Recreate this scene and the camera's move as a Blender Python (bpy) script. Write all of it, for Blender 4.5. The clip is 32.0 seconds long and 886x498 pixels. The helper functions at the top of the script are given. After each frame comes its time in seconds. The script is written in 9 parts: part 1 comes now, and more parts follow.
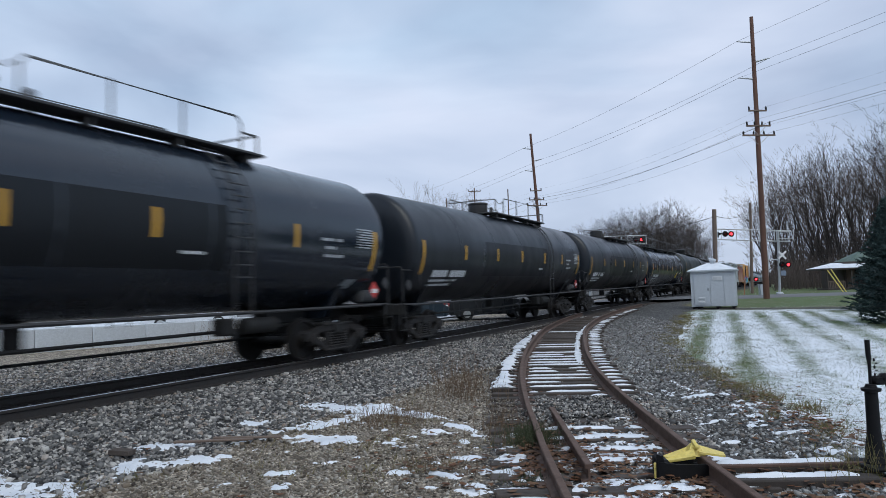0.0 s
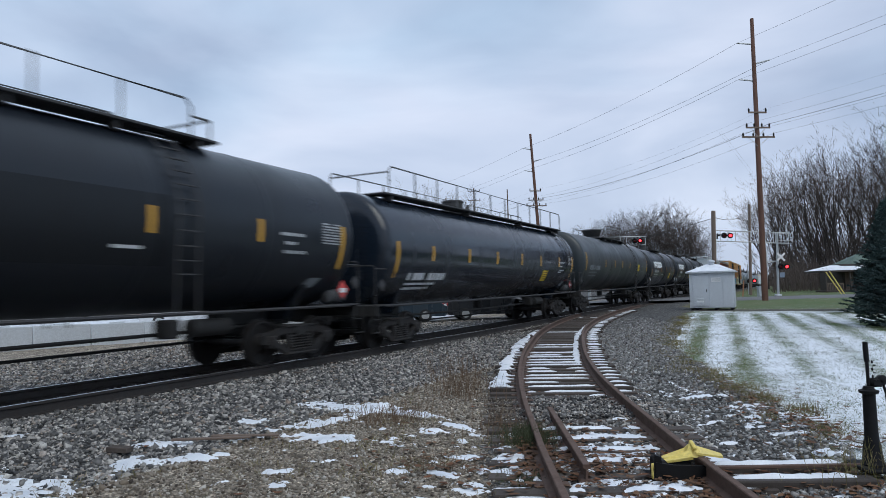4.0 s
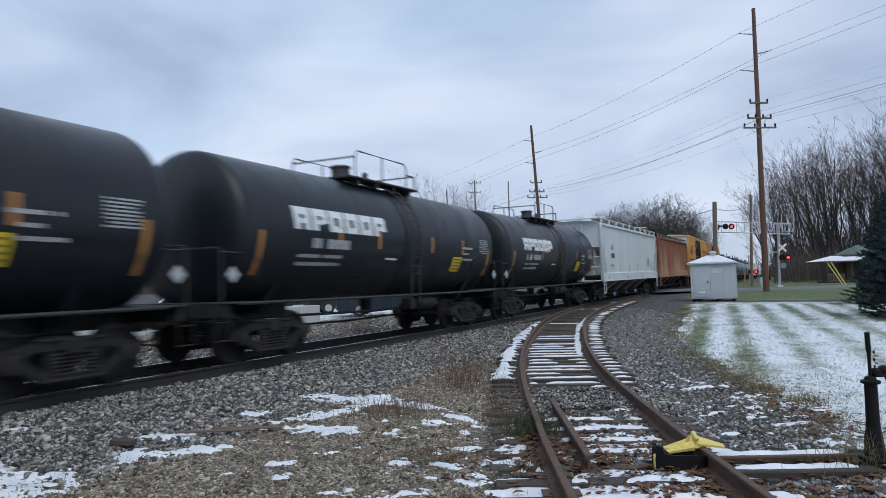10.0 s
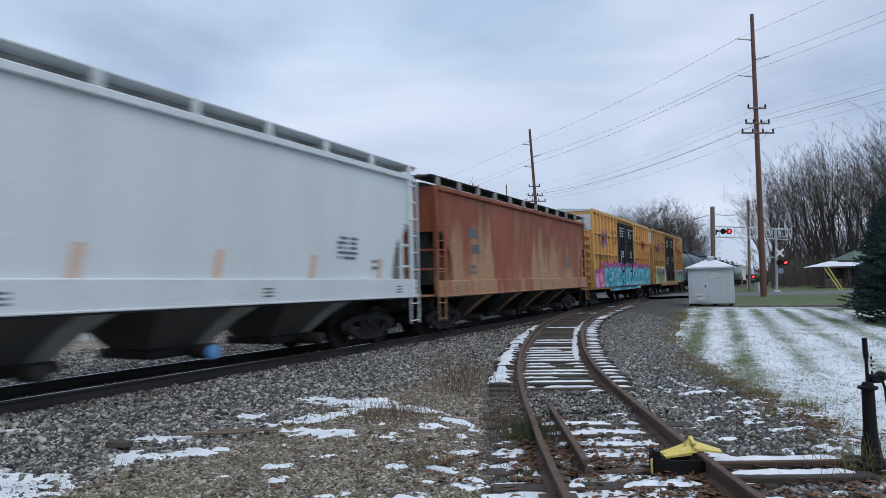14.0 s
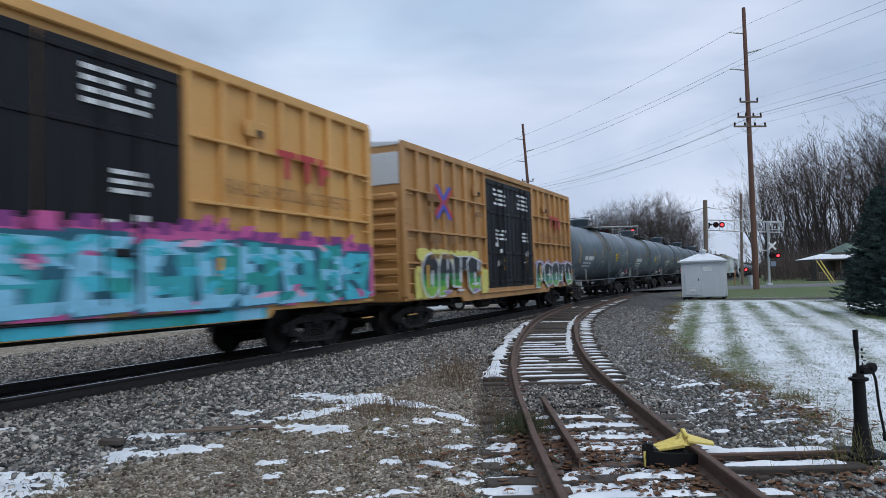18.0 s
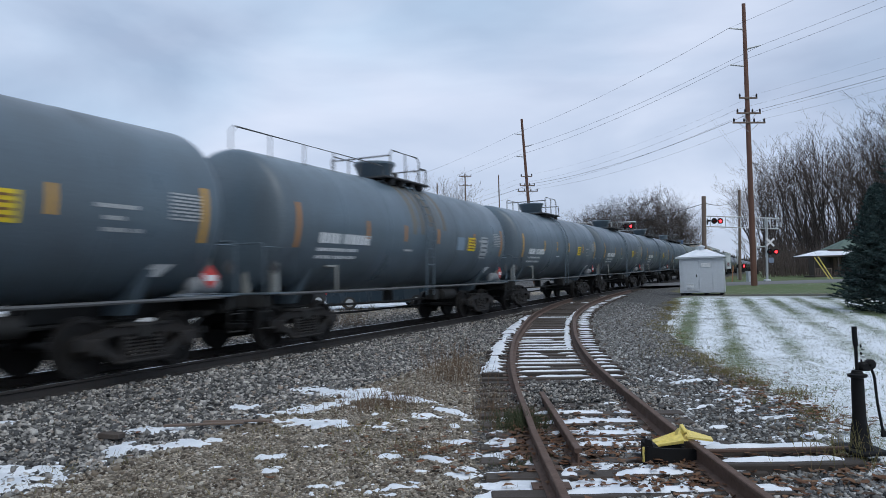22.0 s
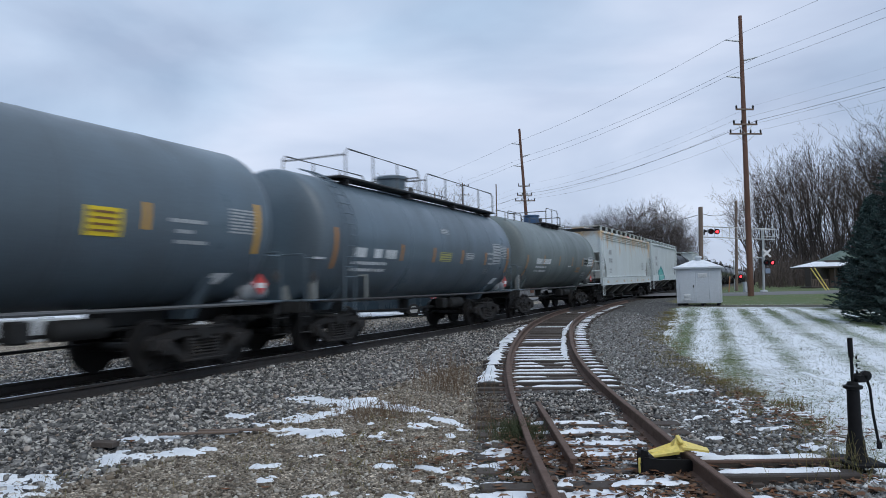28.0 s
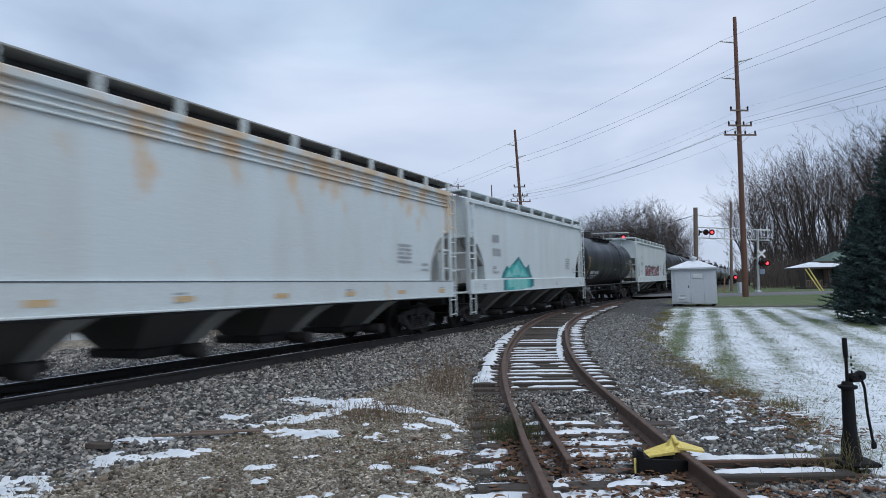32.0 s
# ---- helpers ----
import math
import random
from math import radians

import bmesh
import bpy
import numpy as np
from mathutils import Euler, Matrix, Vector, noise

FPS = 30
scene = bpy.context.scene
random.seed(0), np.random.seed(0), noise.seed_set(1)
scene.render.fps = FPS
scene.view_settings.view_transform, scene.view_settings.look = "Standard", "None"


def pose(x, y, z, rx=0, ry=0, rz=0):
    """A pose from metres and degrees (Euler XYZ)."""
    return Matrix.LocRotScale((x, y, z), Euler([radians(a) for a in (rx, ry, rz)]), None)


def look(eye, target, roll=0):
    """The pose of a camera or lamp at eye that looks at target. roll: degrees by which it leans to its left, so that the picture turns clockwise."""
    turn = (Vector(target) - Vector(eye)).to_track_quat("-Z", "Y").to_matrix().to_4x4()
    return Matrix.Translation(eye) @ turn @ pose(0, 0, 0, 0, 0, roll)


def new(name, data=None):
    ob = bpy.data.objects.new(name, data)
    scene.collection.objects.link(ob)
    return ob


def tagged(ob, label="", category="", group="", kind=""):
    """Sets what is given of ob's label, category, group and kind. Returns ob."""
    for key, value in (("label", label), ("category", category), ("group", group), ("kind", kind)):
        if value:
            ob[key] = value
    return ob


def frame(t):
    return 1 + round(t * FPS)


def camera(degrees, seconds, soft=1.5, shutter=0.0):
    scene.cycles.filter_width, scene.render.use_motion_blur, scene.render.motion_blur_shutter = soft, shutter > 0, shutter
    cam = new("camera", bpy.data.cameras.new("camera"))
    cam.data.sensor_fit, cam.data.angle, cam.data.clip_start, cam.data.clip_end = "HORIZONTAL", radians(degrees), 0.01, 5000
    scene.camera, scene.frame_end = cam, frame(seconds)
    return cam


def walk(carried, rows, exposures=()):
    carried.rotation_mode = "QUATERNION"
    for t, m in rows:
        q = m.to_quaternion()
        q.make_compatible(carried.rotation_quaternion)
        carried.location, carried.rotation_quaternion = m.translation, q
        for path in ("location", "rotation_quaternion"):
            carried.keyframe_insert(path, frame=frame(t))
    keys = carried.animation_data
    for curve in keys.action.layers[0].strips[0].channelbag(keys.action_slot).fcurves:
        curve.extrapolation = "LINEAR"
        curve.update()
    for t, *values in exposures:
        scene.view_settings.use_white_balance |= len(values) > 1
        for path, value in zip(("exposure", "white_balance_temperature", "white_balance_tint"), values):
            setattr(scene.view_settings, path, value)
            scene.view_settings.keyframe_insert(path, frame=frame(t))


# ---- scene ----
cam = camera(65.985, 32.0, soft=0.55, shutter=0.7)
# a hand-held camera, standing beside the siding
walk(cam, [
    (0, pose(0.008, -0.020, 1.905, 93.654, 1.802, 1.530)),
    (0.5, pose(0.006, -0.025, 1.902, 93.647, 1.633, 1.537)),
    (1, pose(0.003, -0.030, 1.902, 93.784, 1.601, 1.523)),
    (1.5, pose(0.004, -0.022, 1.902, 93.756, 1.657, 1.460)),
    (2, pose(0.000, -0.027, 1.904, 93.579, 1.499, 1.319)),
    (2.5, pose(0.004, -0.028, 1.905, 93.533, 1.481, 1.339)),
    (3, pose(-0.001, -0.027, 1.902, 93.510, 1.468, 1.381)),
    (3.5, pose(0.003, -0.022, 1.902, 93.543, 1.423, 1.429)),
    (5.5, pose(0.007, -0.022, 1.902, 93.804, 1.410, 1.342)),
    (6, pose(0.003, -0.024, 1.899, 93.461, 1.532, 1.219)),
    (6.5, pose(0.003, -0.030, 1.898, 93.335, 1.586, 1.161)),
    (7, pose(0.009, -0.021, 1.898, 93.257, 1.597, 1.211)),
    (7.5, pose(0.009, -0.015, 1.899, 93.200, 1.683, 1.351)),
    (8, pose(0.008, -0.014, 1.895, 93.161, 1.656, 1.349)),
    (8.5, pose(0.009, -0.012, 1.898, 93.110, 1.612, 1.391)),
    (9, pose(0.002, -0.017, 1.901, 93.164, 1.640, 1.572)),
    (9.5, pose(0.003, -0.008, 1.900, 93.180, 1.780, 1.635)),
    (10, pose(-0.003, -0.021, 1.902, 92.959, 1.632, 1.517)),
    (10.5, pose(-0.009, -0.020, 1.901, 92.869, 1.425, 1.446)),
    (11, pose(-0.007, -0.011, 1.898, 92.908, 1.382, 1.425)),
    (11.5, pose(0.002, -0.010, 1.899, 92.999, 1.486, 1.410)),
    (12, pose(-0.001, -0.010, 1.901, 92.991, 1.425, 1.399)),
    (12.5, pose(0.002, -0.007, 1.895, 92.965, 1.343, 1.397)),
    (13, pose(0.000, -0.007, 1.898, 92.987, 1.281, 1.303)),
    (13.5, pose(-0.006, -0.009, 1.905, 93.138, 1.288, 1.366)),
    (14, pose(-0.005, -0.016, 1.903, 93.222, 1.306, 1.327)),
    (14.5, pose(-0.003, -0.014, 1.899, 93.059, 1.426, 1.244)),
    (16.5, pose(0.003, -0.014, 1.902, 92.841, 1.644, 0.812)),
    (17, pose(0.010, -0.002, 1.900, 92.820, 1.663, 0.739)),
    (17.5, pose(0.008, -0.010, 1.905, 92.773, 1.707, 0.774)),
    (18, pose(0.009, -0.013, 1.901, 92.810, 1.717, 0.840)),
    (18.5, pose(0.007, -0.006, 1.901, 92.837, 1.631, 0.788)),
    (19, pose(0.013, -0.003, 1.902, 92.867, 1.608, 0.705)),
    (19.5, pose(0.011, -0.008, 1.902, 92.885, 1.669, 0.674)),
    (20, pose(0.007, -0.010, 1.903, 92.893, 1.626, 0.648)),
    (20.5, pose(0.009, -0.001, 1.900, 92.861, 1.611, 0.582)),
    (21, pose(-0.005, -0.012, 1.902, 92.651, 1.490, 0.529)),
    (21.5, pose(-0.010, -0.013, 1.903, 92.484, 1.412, 0.583)),
    (22, pose(-0.009, -0.008, 1.903, 92.384, 1.485, 0.682)),
    (22.5, pose(-0.003, -0.012, 1.904, 92.465, 1.607, 0.721)),
    (23, pose(-0.005, -0.012, 1.902, 92.492, 1.566, 0.729)),
    (23.5, pose(-0.006, -0.018, 1.905, 92.453, 1.490, 0.754)),
    (24, pose(-0.009, -0.017, 1.904, 92.618, 1.408, 0.763)),
    (24.5, pose(-0.005, -0.022, 1.905, 92.874, 1.430, 0.784)),
    (25, pose(-0.005, -0.015, 1.901, 93.034, 1.337, 0.697)),
    (25.5, pose(0.000, -0.019, 1.902, 93.214, 1.204, 0.586)),
    (27.5, pose(-0.003, -0.014, 1.902, 93.120, 1.162, 0.440)),
    (28, pose(-0.002, -0.013, 1.906, 93.139, 1.202, 0.440)),
    (28.5, pose(-0.003, -0.008, 1.901, 93.285, 1.171, 0.459)),
    (29, pose(-0.004, -0.010, 1.901, 93.298, 1.077, 0.472)),
    (29.5, pose(-0.007, -0.009, 1.904, 93.301, 1.054, 0.452)),
    (30, pose(-0.003, -0.012, 1.900, 93.225, 1.109, 0.396)),
    (30.5, pose(0.002, -0.009, 1.898, 93.173, 1.280, 0.403)),
    (31, pose(-0.001, -0.017, 1.900, 93.173, 1.297, 0.357)),
    (31.5, pose(-0.000, -0.003, 1.904, 93.095, 1.229, 0.264)),
    (32, pose(-0.000, -0.000, 1.900, 93.205, 1.236, 0.069)),
])
# ---- light ----
world = bpy.data.worlds.new("overcast_sky")
scene.world = world
world.use_nodes = True
wn, wl = world.node_tree.nodes, world.node_tree.links
wn.clear()
w_out = wn.new("ShaderNodeOutputWorld")
w_bg = wn.new("ShaderNodeBackground")
w_sky = wn.new("ShaderNodeTexSky")
w_sky.sky_type = "NISHITA"
w_sky.sun_disc = False
w_sky.sun_elevation = radians(51)
w_sky.sun_rotation = radians(155)
w_mul = wn.new("ShaderNodeMix")
w_mul.data_type = "RGBA"
w_mul.blend_type = "MULTIPLY"
w_mul.inputs["Factor"].default_value = 1.0
w_mul.inputs["B"].default_value = (0.10, 0.10, 0.10, 1)
wl.new(w_sky.outputs["Color"], w_mul.inputs["A"])
w_co = wn.new("ShaderNodeTexCoord")
w_map = wn.new("ShaderNodeMapping")
w_map.inputs["Scale"].default_value = (1.0, 1.0, 2.9)
wl.new(w_co.outputs["Generated"], w_map.inputs["Vector"])
w_n1 = wn.new("ShaderNodeTexNoise")
w_n1.inputs["Scale"].default_value = 2.1
w_n1.inputs["Detail"].default_value = 5
w_n1.inputs["Roughness"].default_value = 0.46
w_n1.inputs["Distortion"].default_value = 0.35
wl.new(w_map.outputs["Vector"], w_n1.inputs["Vector"])
w_ramp = wn.new("ShaderNodeValToRGB")
w_ramp.color_ramp.elements[0].position, w_ramp.color_ramp.elements[0].color = 0.35, (0.385, 0.505, 0.69, 1)
w_ramp.color_ramp.elements[1].position, w_ramp.color_ramp.elements[1].color = 0.65, (0.66, 0.80, 0.985, 1)
e = w_ramp.color_ramp.elements.new(0.5)
e.color = (0.515, 0.655, 0.85, 1)
wl.new(w_n1.outputs["Fac"], w_ramp.inputs["Fac"])
w_n2 = wn.new("ShaderNodeTexNoise")
w_n2.inputs["Scale"].default_value = 1.3
w_n2.inputs["Detail"].default_value = 3
wl.new(w_map.outputs["Vector"], w_n2.inputs["Vector"])
w_r2 = wn.new("ShaderNodeValToRGB")
w_r2.color_ramp.elements[0].position, w_r2.color_ramp.elements[0].color = 0.42, (0.985, 1.0, 1.01, 1)
w_r2.color_ramp.elements[1].position, w_r2.color_ramp.elements[1].color = 0.60, (1.095, 1.0, 0.985, 1)
wl.new(w_n2.outputs["Fac"], w_r2.inputs["Fac"])
w_tint = wn.new("ShaderNodeMix")
w_tint.data_type = "RGBA"
w_tint.blend_type = "MULTIPLY"
w_tint.inputs["Factor"].default_value = 1.0
wl.new(w_ramp.outputs["Color"], w_tint.inputs["A"])
wl.new(w_r2.outputs["Color"], w_tint.inputs["B"])
w_mix = wn.new("ShaderNodeMix")
w_mix.data_type = "RGBA"
w_mix.inputs["Factor"].default_value = 0.9
wl.new(w_mul.outputs["Result"], w_mix.inputs["A"])
wl.new(w_tint.outputs["Result"], w_mix.inputs["B"])
wl.new(w_mix.outputs["Result"], w_bg.inputs["Color"])
w_bg.inputs["Strength"].default_value = 1.04
wl.new(w_bg.outputs["Background"], w_out.inputs["Surface"])

sun = new("sun", bpy.data.lights.new("sun", "SUN"))
sun.data.energy = 1.3
sun.data.angle = radians(40)
sun.data.color = (0.96, 0.98, 0.95)
sun.matrix_world = look((18, -38, 52), (0, 0, 0))
scene.view_settings.exposure = 0.0


# ---- materials ----
def material(name, rough=0.6, metal=0.0, spec=0.5):
    m = bpy.data.materials.new(name)
    m.use_nodes = True
    b = m.node_tree.nodes["Principled BSDF"]
    b.inputs["Roughness"].default_value = rough
    b.inputs["Metallic"].default_value = metal
    b.inputs["Specular IOR Level"].default_value = spec
    return m, m.node_tree.nodes, m.node_tree.links, b


def ramp(nodes, links, fac, stops):
    r = nodes.new("ShaderNodeValToRGB")
    el = r.color_ramp.elements
    while len(el) < len(stops):
        el.new(0.5)
    for k, (p, c) in enumerate(stops):
        el[k].position = p
        el[k].color = (*c, 1)
    links.new(fac, r.inputs["Fac"])
    return r.outputs["Color"]


def noise_tex(nodes, links, scale, detail=4, rough=0.55, vec=None, stretch=None, distortion=0.0):
    co = nodes.new("ShaderNodeTexCoord")
    v = vec or co.outputs["Object"]
    if stretch:
        mp = nodes.new("ShaderNodeMapping")
        mp.inputs["Scale"].default_value = stretch
        links.new(v, mp.inputs["Vector"])
        v = mp.outputs["Vector"]
    n = nodes.new("ShaderNodeTexNoise")
    n.inputs["Scale"].default_value = scale
    n.inputs["Detail"].default_value = detail
    n.inputs["Roughness"].default_value = rough
    n.inputs["Distortion"].default_value = distortion
    links.new(v, n.inputs["Vector"])
    return n.outputs["Fac"]


def mixc(nodes, links, fac, a, b, mode="MIX"):
    m = nodes.new("ShaderNodeMix")
    m.data_type = "RGBA"
    m.blend_type = mode
    for sock, val in (("Factor", fac), ("A", a), ("B", b)):
        if isinstance(val, (int, float)):
            m.inputs[sock].default_value = val
        elif isinstance(val, tuple):
            m.inputs[sock].default_value = (*val, 1)
        else:
            links.new(val, m.inputs[sock])
    return m.outputs["Result"]


def bump(nodes, links, b, fac, strength, dist=0.01):
    bp = nodes.new("ShaderNodeBump")
    bp.inputs["Strength"].default_value = strength
    bp.inputs["Distance"].default_value = dist
    links.new(fac, bp.inputs["Height"])
    links.new(bp.outputs["Normal"], b.inputs["Normal"])


def worn(name, base, dirt, rough=0.5, metal=0.0, scale=1.2, fine=30, amount=0.5, streak=True, spec=0.5, vary=0.0, bumps=0.05):
    """A painted or bare surface with grime in two sizes, running downwards where streak is set."""
    m, n, l, b = material(name, rough, metal, spec)
    big = noise_tex(n, l, scale, 6, 0.62, stretch=(1, 1, 0.22) if streak else None)
    small = noise_tex(n, l, fine, 3, 0.6)
    f1 = ramp(n, l, big, [(0.42, (0, 0, 0)), (0.78, (amount, amount, amount))])
    c = mixc(n, l, f1, base, dirt)
    f2 = ramp(n, l, small, [(0.35, (0.86, 0.86, 0.86)), (0.7, (1.1, 1.1, 1.1))])
    c = mixc(n, l, 1.0, c, f2, "MULTIPLY")
    if vary:
        oi = n.new("ShaderNodeObjectInfo")
        v = ramp(n, l, oi.outputs["Random"], [(0.0, (1 - vary,) * 3), (1.0, (1 + vary,) * 3)])
        c = mixc(n, l, 1.0, c, v, "MULTIPLY")
    l.new(c, b.inputs["Base Color"])
    rr = ramp(n, l, big, [(0.3, (max(0, rough - 0.1),) * 3), (0.8, (min(1, rough + 0.22),) * 3)])
    l.new(rr, b.inputs["Roughness"])
    if bumps:
        bump(n, l, b, small, bumps)
    return m


def plain(name, col, rough=0.5, metal=0.0, spec=0.5, emit=None, power=0.0):
    m, n, l, b = material(name, rough, metal, spec)
    small = noise_tex(n, l, 25, 3)
    f2 = ramp(n, l, small, [(0.3, (0.85,) * 3), (0.7, (1.1,) * 3)])
    l.new(mixc(n, l, 1.0, col, f2, "MULTIPLY"), b.inputs["Base Color"])
    if emit:
        b.inputs["Emission Color"].default_value = (*emit, 1)
        b.inputs["Emission Strength"].default_value = power
    return m


M_BLACK = worn("black_tank_paint", (0.0055, 0.0085, 0.0135), (0.011, 0.013, 0.0155), rough=0.33, scale=0.8, amount=0.55, vary=0.2, spec=0.42)
M_PATCH = worn("flat_black_patch_paint", (0.006, 0.008, 0.011), (0.012, 0.013, 0.014), rough=0.42, scale=0.9, amount=0.5, spec=0.3)
M_SHEEN = worn("satin_black_tank_paint", (0.010, 0.016, 0.026), (0.02, 0.022, 0.026), rough=0.17, scale=0.8, amount=0.4, spec=0.72)
M_GLOSS = worn("glossy_black_tank_paint", (0.008, 0.014, 0.024), (0.02, 0.02, 0.02), rough=0.17, scale=0.8, amount=0.4)
M_TEAL = worn("dark_slate_tank_paint", (0.020, 0.028, 0.032), (0.036, 0.037, 0.036), rough=0.36, scale=0.8, amount=0.5)
M_GREY = worn("blue_grey_tank_paint", (0.094, 0.133, 0.166), (0.066, 0.072, 0.076), rough=0.34, scale=0.7, amount=0.6, vary=0.1, spec=0.6)
M_TAN = worn("grey_tan_tank_paint", (0.150, 0.182, 0.182), (0.082, 0.09, 0.09), rough=0.42, scale=0.7, amount=0.65)
M_WHITE_CAR = worn("white_hopper_paint", (0.62, 0.66, 0.68), (0.48, 0.49, 0.48), rough=0.45, scale=0.6, amount=0.5)


def stained(name, base, dirt, spot, lo, hi, scale, cover, rough=0.5, stretch=0.35, grime=0.6):
    """Hopper paint with blotches and runs of another colour between two heights."""
    m = worn(name, base, dirt, rough=rough, scale=0.9, amount=grime)
    n, l = m.node_tree.nodes, m.node_tree.links
    b = n["Principled BSDF"]
    old = b.inputs["Base Color"].links[0].from_socket
    co = n.new("ShaderNodeTexCoord")
    sp = n.new("ShaderNodeSeparateXYZ")
    l.new(co.outputs["Object"], sp.inputs["Vector"])
    mr = n.new("ShaderNodeMapRange")
    mr.inputs["From Min"].default_value = lo
    mr.inputs["From Max"].default_value = hi
    mr.inputs["To Max"].default_value = 0.22
    l.new(sp.outputs["Z"], mr.inputs["Value"])
    f = noise_tex(n, l, scale, 5, 0.6, stretch=(1, 1, stretch))
    ad = n.new("ShaderNodeMath")
    ad.operation = "ADD"
    l.new(f, ad.inputs[0])
    l.new(mr.outputs["Result"], ad.inputs[1])
    fac = ramp(n, l, ad.outputs["Value"], [(cover, (0, 0, 0)), (cover + 0.14, (0.85, 0.85, 0.85))])
    tone = ramp(n, l, noise_tex(n, l, 9, 4), [(0.3, spot), (0.7, tuple(0.5 * a + 0.5 * c for a, c in zip(spot, base)))])
    l.new(mixc(n, l, fac, old, tone), b.inputs["Base Color"])
    return m


M_CREAM_CAR = stained("weathered_white_hopper_paint", (0.60, 0.65, 0.66), (0.50, 0.52, 0.50), (0.58, 0.31, 0.07), 2.7, 4.3, 1.4, 0.63, stretch=0.55)
M_PALE_CAR = worn("pale_hopper_paint", (0.60, 0.65, 0.66), (0.50, 0.53, 0.52), rough=0.5, scale=0.9, amount=0.6)
M_ORANGE = stained("rusty_orange_hopper_paint", (0.27, 0.068, 0.028), (0.11, 0.038, 0.024), (0.44, 0.30, 0.17), 3.9, 1.5, 0.9, 0.60, rough=0.6, stretch=0.22, grime=1.0)
M_YELLOW_BOX = worn("faded_yellow_boxcar_paint", (0.60, 0.325, 0.098), (0.42, 0.23, 0.085), rough=0.5, scale=0.8, amount=0.6)
M_BOX_ROOF = worn("galvanised_end_panel", (0.55, 0.58, 0.60), (0.42, 0.43, 0.42), rough=0.45, scale=1.5)
M_DOOR = worn("black_door_paint", (0.008, 0.009, 0.012), (0.022, 0.022, 0.022), rough=0.5, scale=1.2, spec=0.22)
M_UNDER = worn("grimy_underframe", (0.012, 0.012, 0.012), (0.03, 0.026, 0.023), rough=0.75, scale=3, streak=False, bumps=0.2)
M_TRUCK = worn("rusty_cast_steel", (0.012, 0.011, 0.011), (0.034, 0.024, 0.019), rough=0.75, scale=4, streak=False, bumps=0.25)
M_WHEEL = worn("worn_wheel_steel", (0.016, 0.015, 0.015), (0.042, 0.031, 0.025), rough=0.6, metal=0.4, scale=5, streak=False)
M_REFL = plain("amber_reflective_tape", (0.62, 0.33, 0.035), 0.4)
M_REFL_OLD = plain("faded_amber_tape", (0.45, 0.20, 0.05), 0.5)
M_BLUE_TAG = plain("pale_blue_tag_paint", (0.20, 0.27, 0.34), 0.5)
M_TAPE_WORN = worn("worn_amber_tape", (0.56, 0.36, 0.15), (0.58, 0.54, 0.46), rough=0.5, scale=14, amount=1.0, streak=False)
M_REFL_PALE = plain("pale_orange_tape", (0.62, 0.42, 0.30), 0.5)
M_STENCIL = plain("white_stencil_paint", (0.72, 0.74, 0.75), 0.55)
M_MARK_ORANGE = plain("orange_mark_paint", (0.55, 0.20, 0.05), 0.55)
M_SCRIBBLE = plain("chalky_spray_paint", (0.085, 0.09, 0.095), 0.7)
M_SCRIBBLE_GREEN = plain("olive_spray_paint", (0.06, 0.08, 0.035), 0.7)
M_STENCIL_GREY = plain("dull_white_stencil_paint", (0.40, 0.42, 0.43), 0.6)
M_STENCIL_DARK = plain("dark_stencil_paint", (0.10, 0.12, 0.14), 0.6)
M_STENCIL_BROWN = plain("brown_stencil_paint", (0.20, 0.10, 0.035), 0.6)
M_LABEL_YEL = plain("yellow_warning_panel", (0.75, 0.55, 0.02), 0.5)
M_OCHRE_BOX = worn("ochre_boxcar_paint", (0.44, 0.232, 0.082), (0.25, 0.14, 0.065), rough=0.5, scale=1.3, amount=0.85)
M_RUST_BROWN = worn("brown_rust_run", (0.185, 0.145, 0.095), (0.12, 0.125, 0.12), rough=0.7, scale=5, amount=0.9)
M_STENCIL_FAINT = plain("faded_grey_stencil", (0.33, 0.345, 0.36), 0.6)
M_YELLOW_LABEL = plain("yellow_label", (0.44, 0.42, 0.13), 0.6)
M_STENCIL_DIM = plain("dim_stencil", (0.20, 0.22, 0.23), 0.6)
M_BAY = worn("grimy_hopper_bay_paint", (0.36, 0.36, 0.34), (0.18, 0.17, 0.15), rough=0.6, scale=1.5, amount=0.8)
M_UPRIGHT = worn("grimy_pale_grey_paint", (0.27, 0.28, 0.27), (0.14, 0.12, 0.10), rough=0.6, scale=3, amount=0.8)
# darker copy of the bay paint: grime plus the shade below the sill
M_BAY_SHADED = worn("grimy_shaded_bay_paint", (0.085, 0.085, 0.082), (0.12, 0.105, 0.09), rough=0.7, scale=2.0, amount=0.8)
M_PLACARD_RED = plain("red_hazard_placard", (0.55, 0.06, 0.055), 0.45)
M_PLACARD_DULL = plain("dull_notice_plate", (0.20, 0.25, 0.33), 0.5)
M_PLACARD = plain("white_placard", (0.70, 0.70, 0.70), 0.5)
M_RED = plain("red_paint", (0.42, 0.03, 0.035), 0.5)
M_BLUE = plain("blue_paint", (0.03, 0.07, 0.42), 0.5)
M_DULLBLUE = worn("dull_blue_manway_paint", (0.05, 0.11, 0.22), (0.06, 0.07, 0.09), rough=0.5, scale=2)
M_BLUECAP = plain("blue_cap_plastic", (0.10, 0.30, 0.60), 0.45)
M_GRATE = worn("dark_grating", (0.03, 0.03, 0.032), (0.06, 0.055, 0.05), rough=0.6, scale=3, streak=False)
M_RAILING = worn("grey_pipe_rail", (0.10, 0.105, 0.11), (0.07, 0.06, 0.05), rough=0.5, scale=3, streak=False)
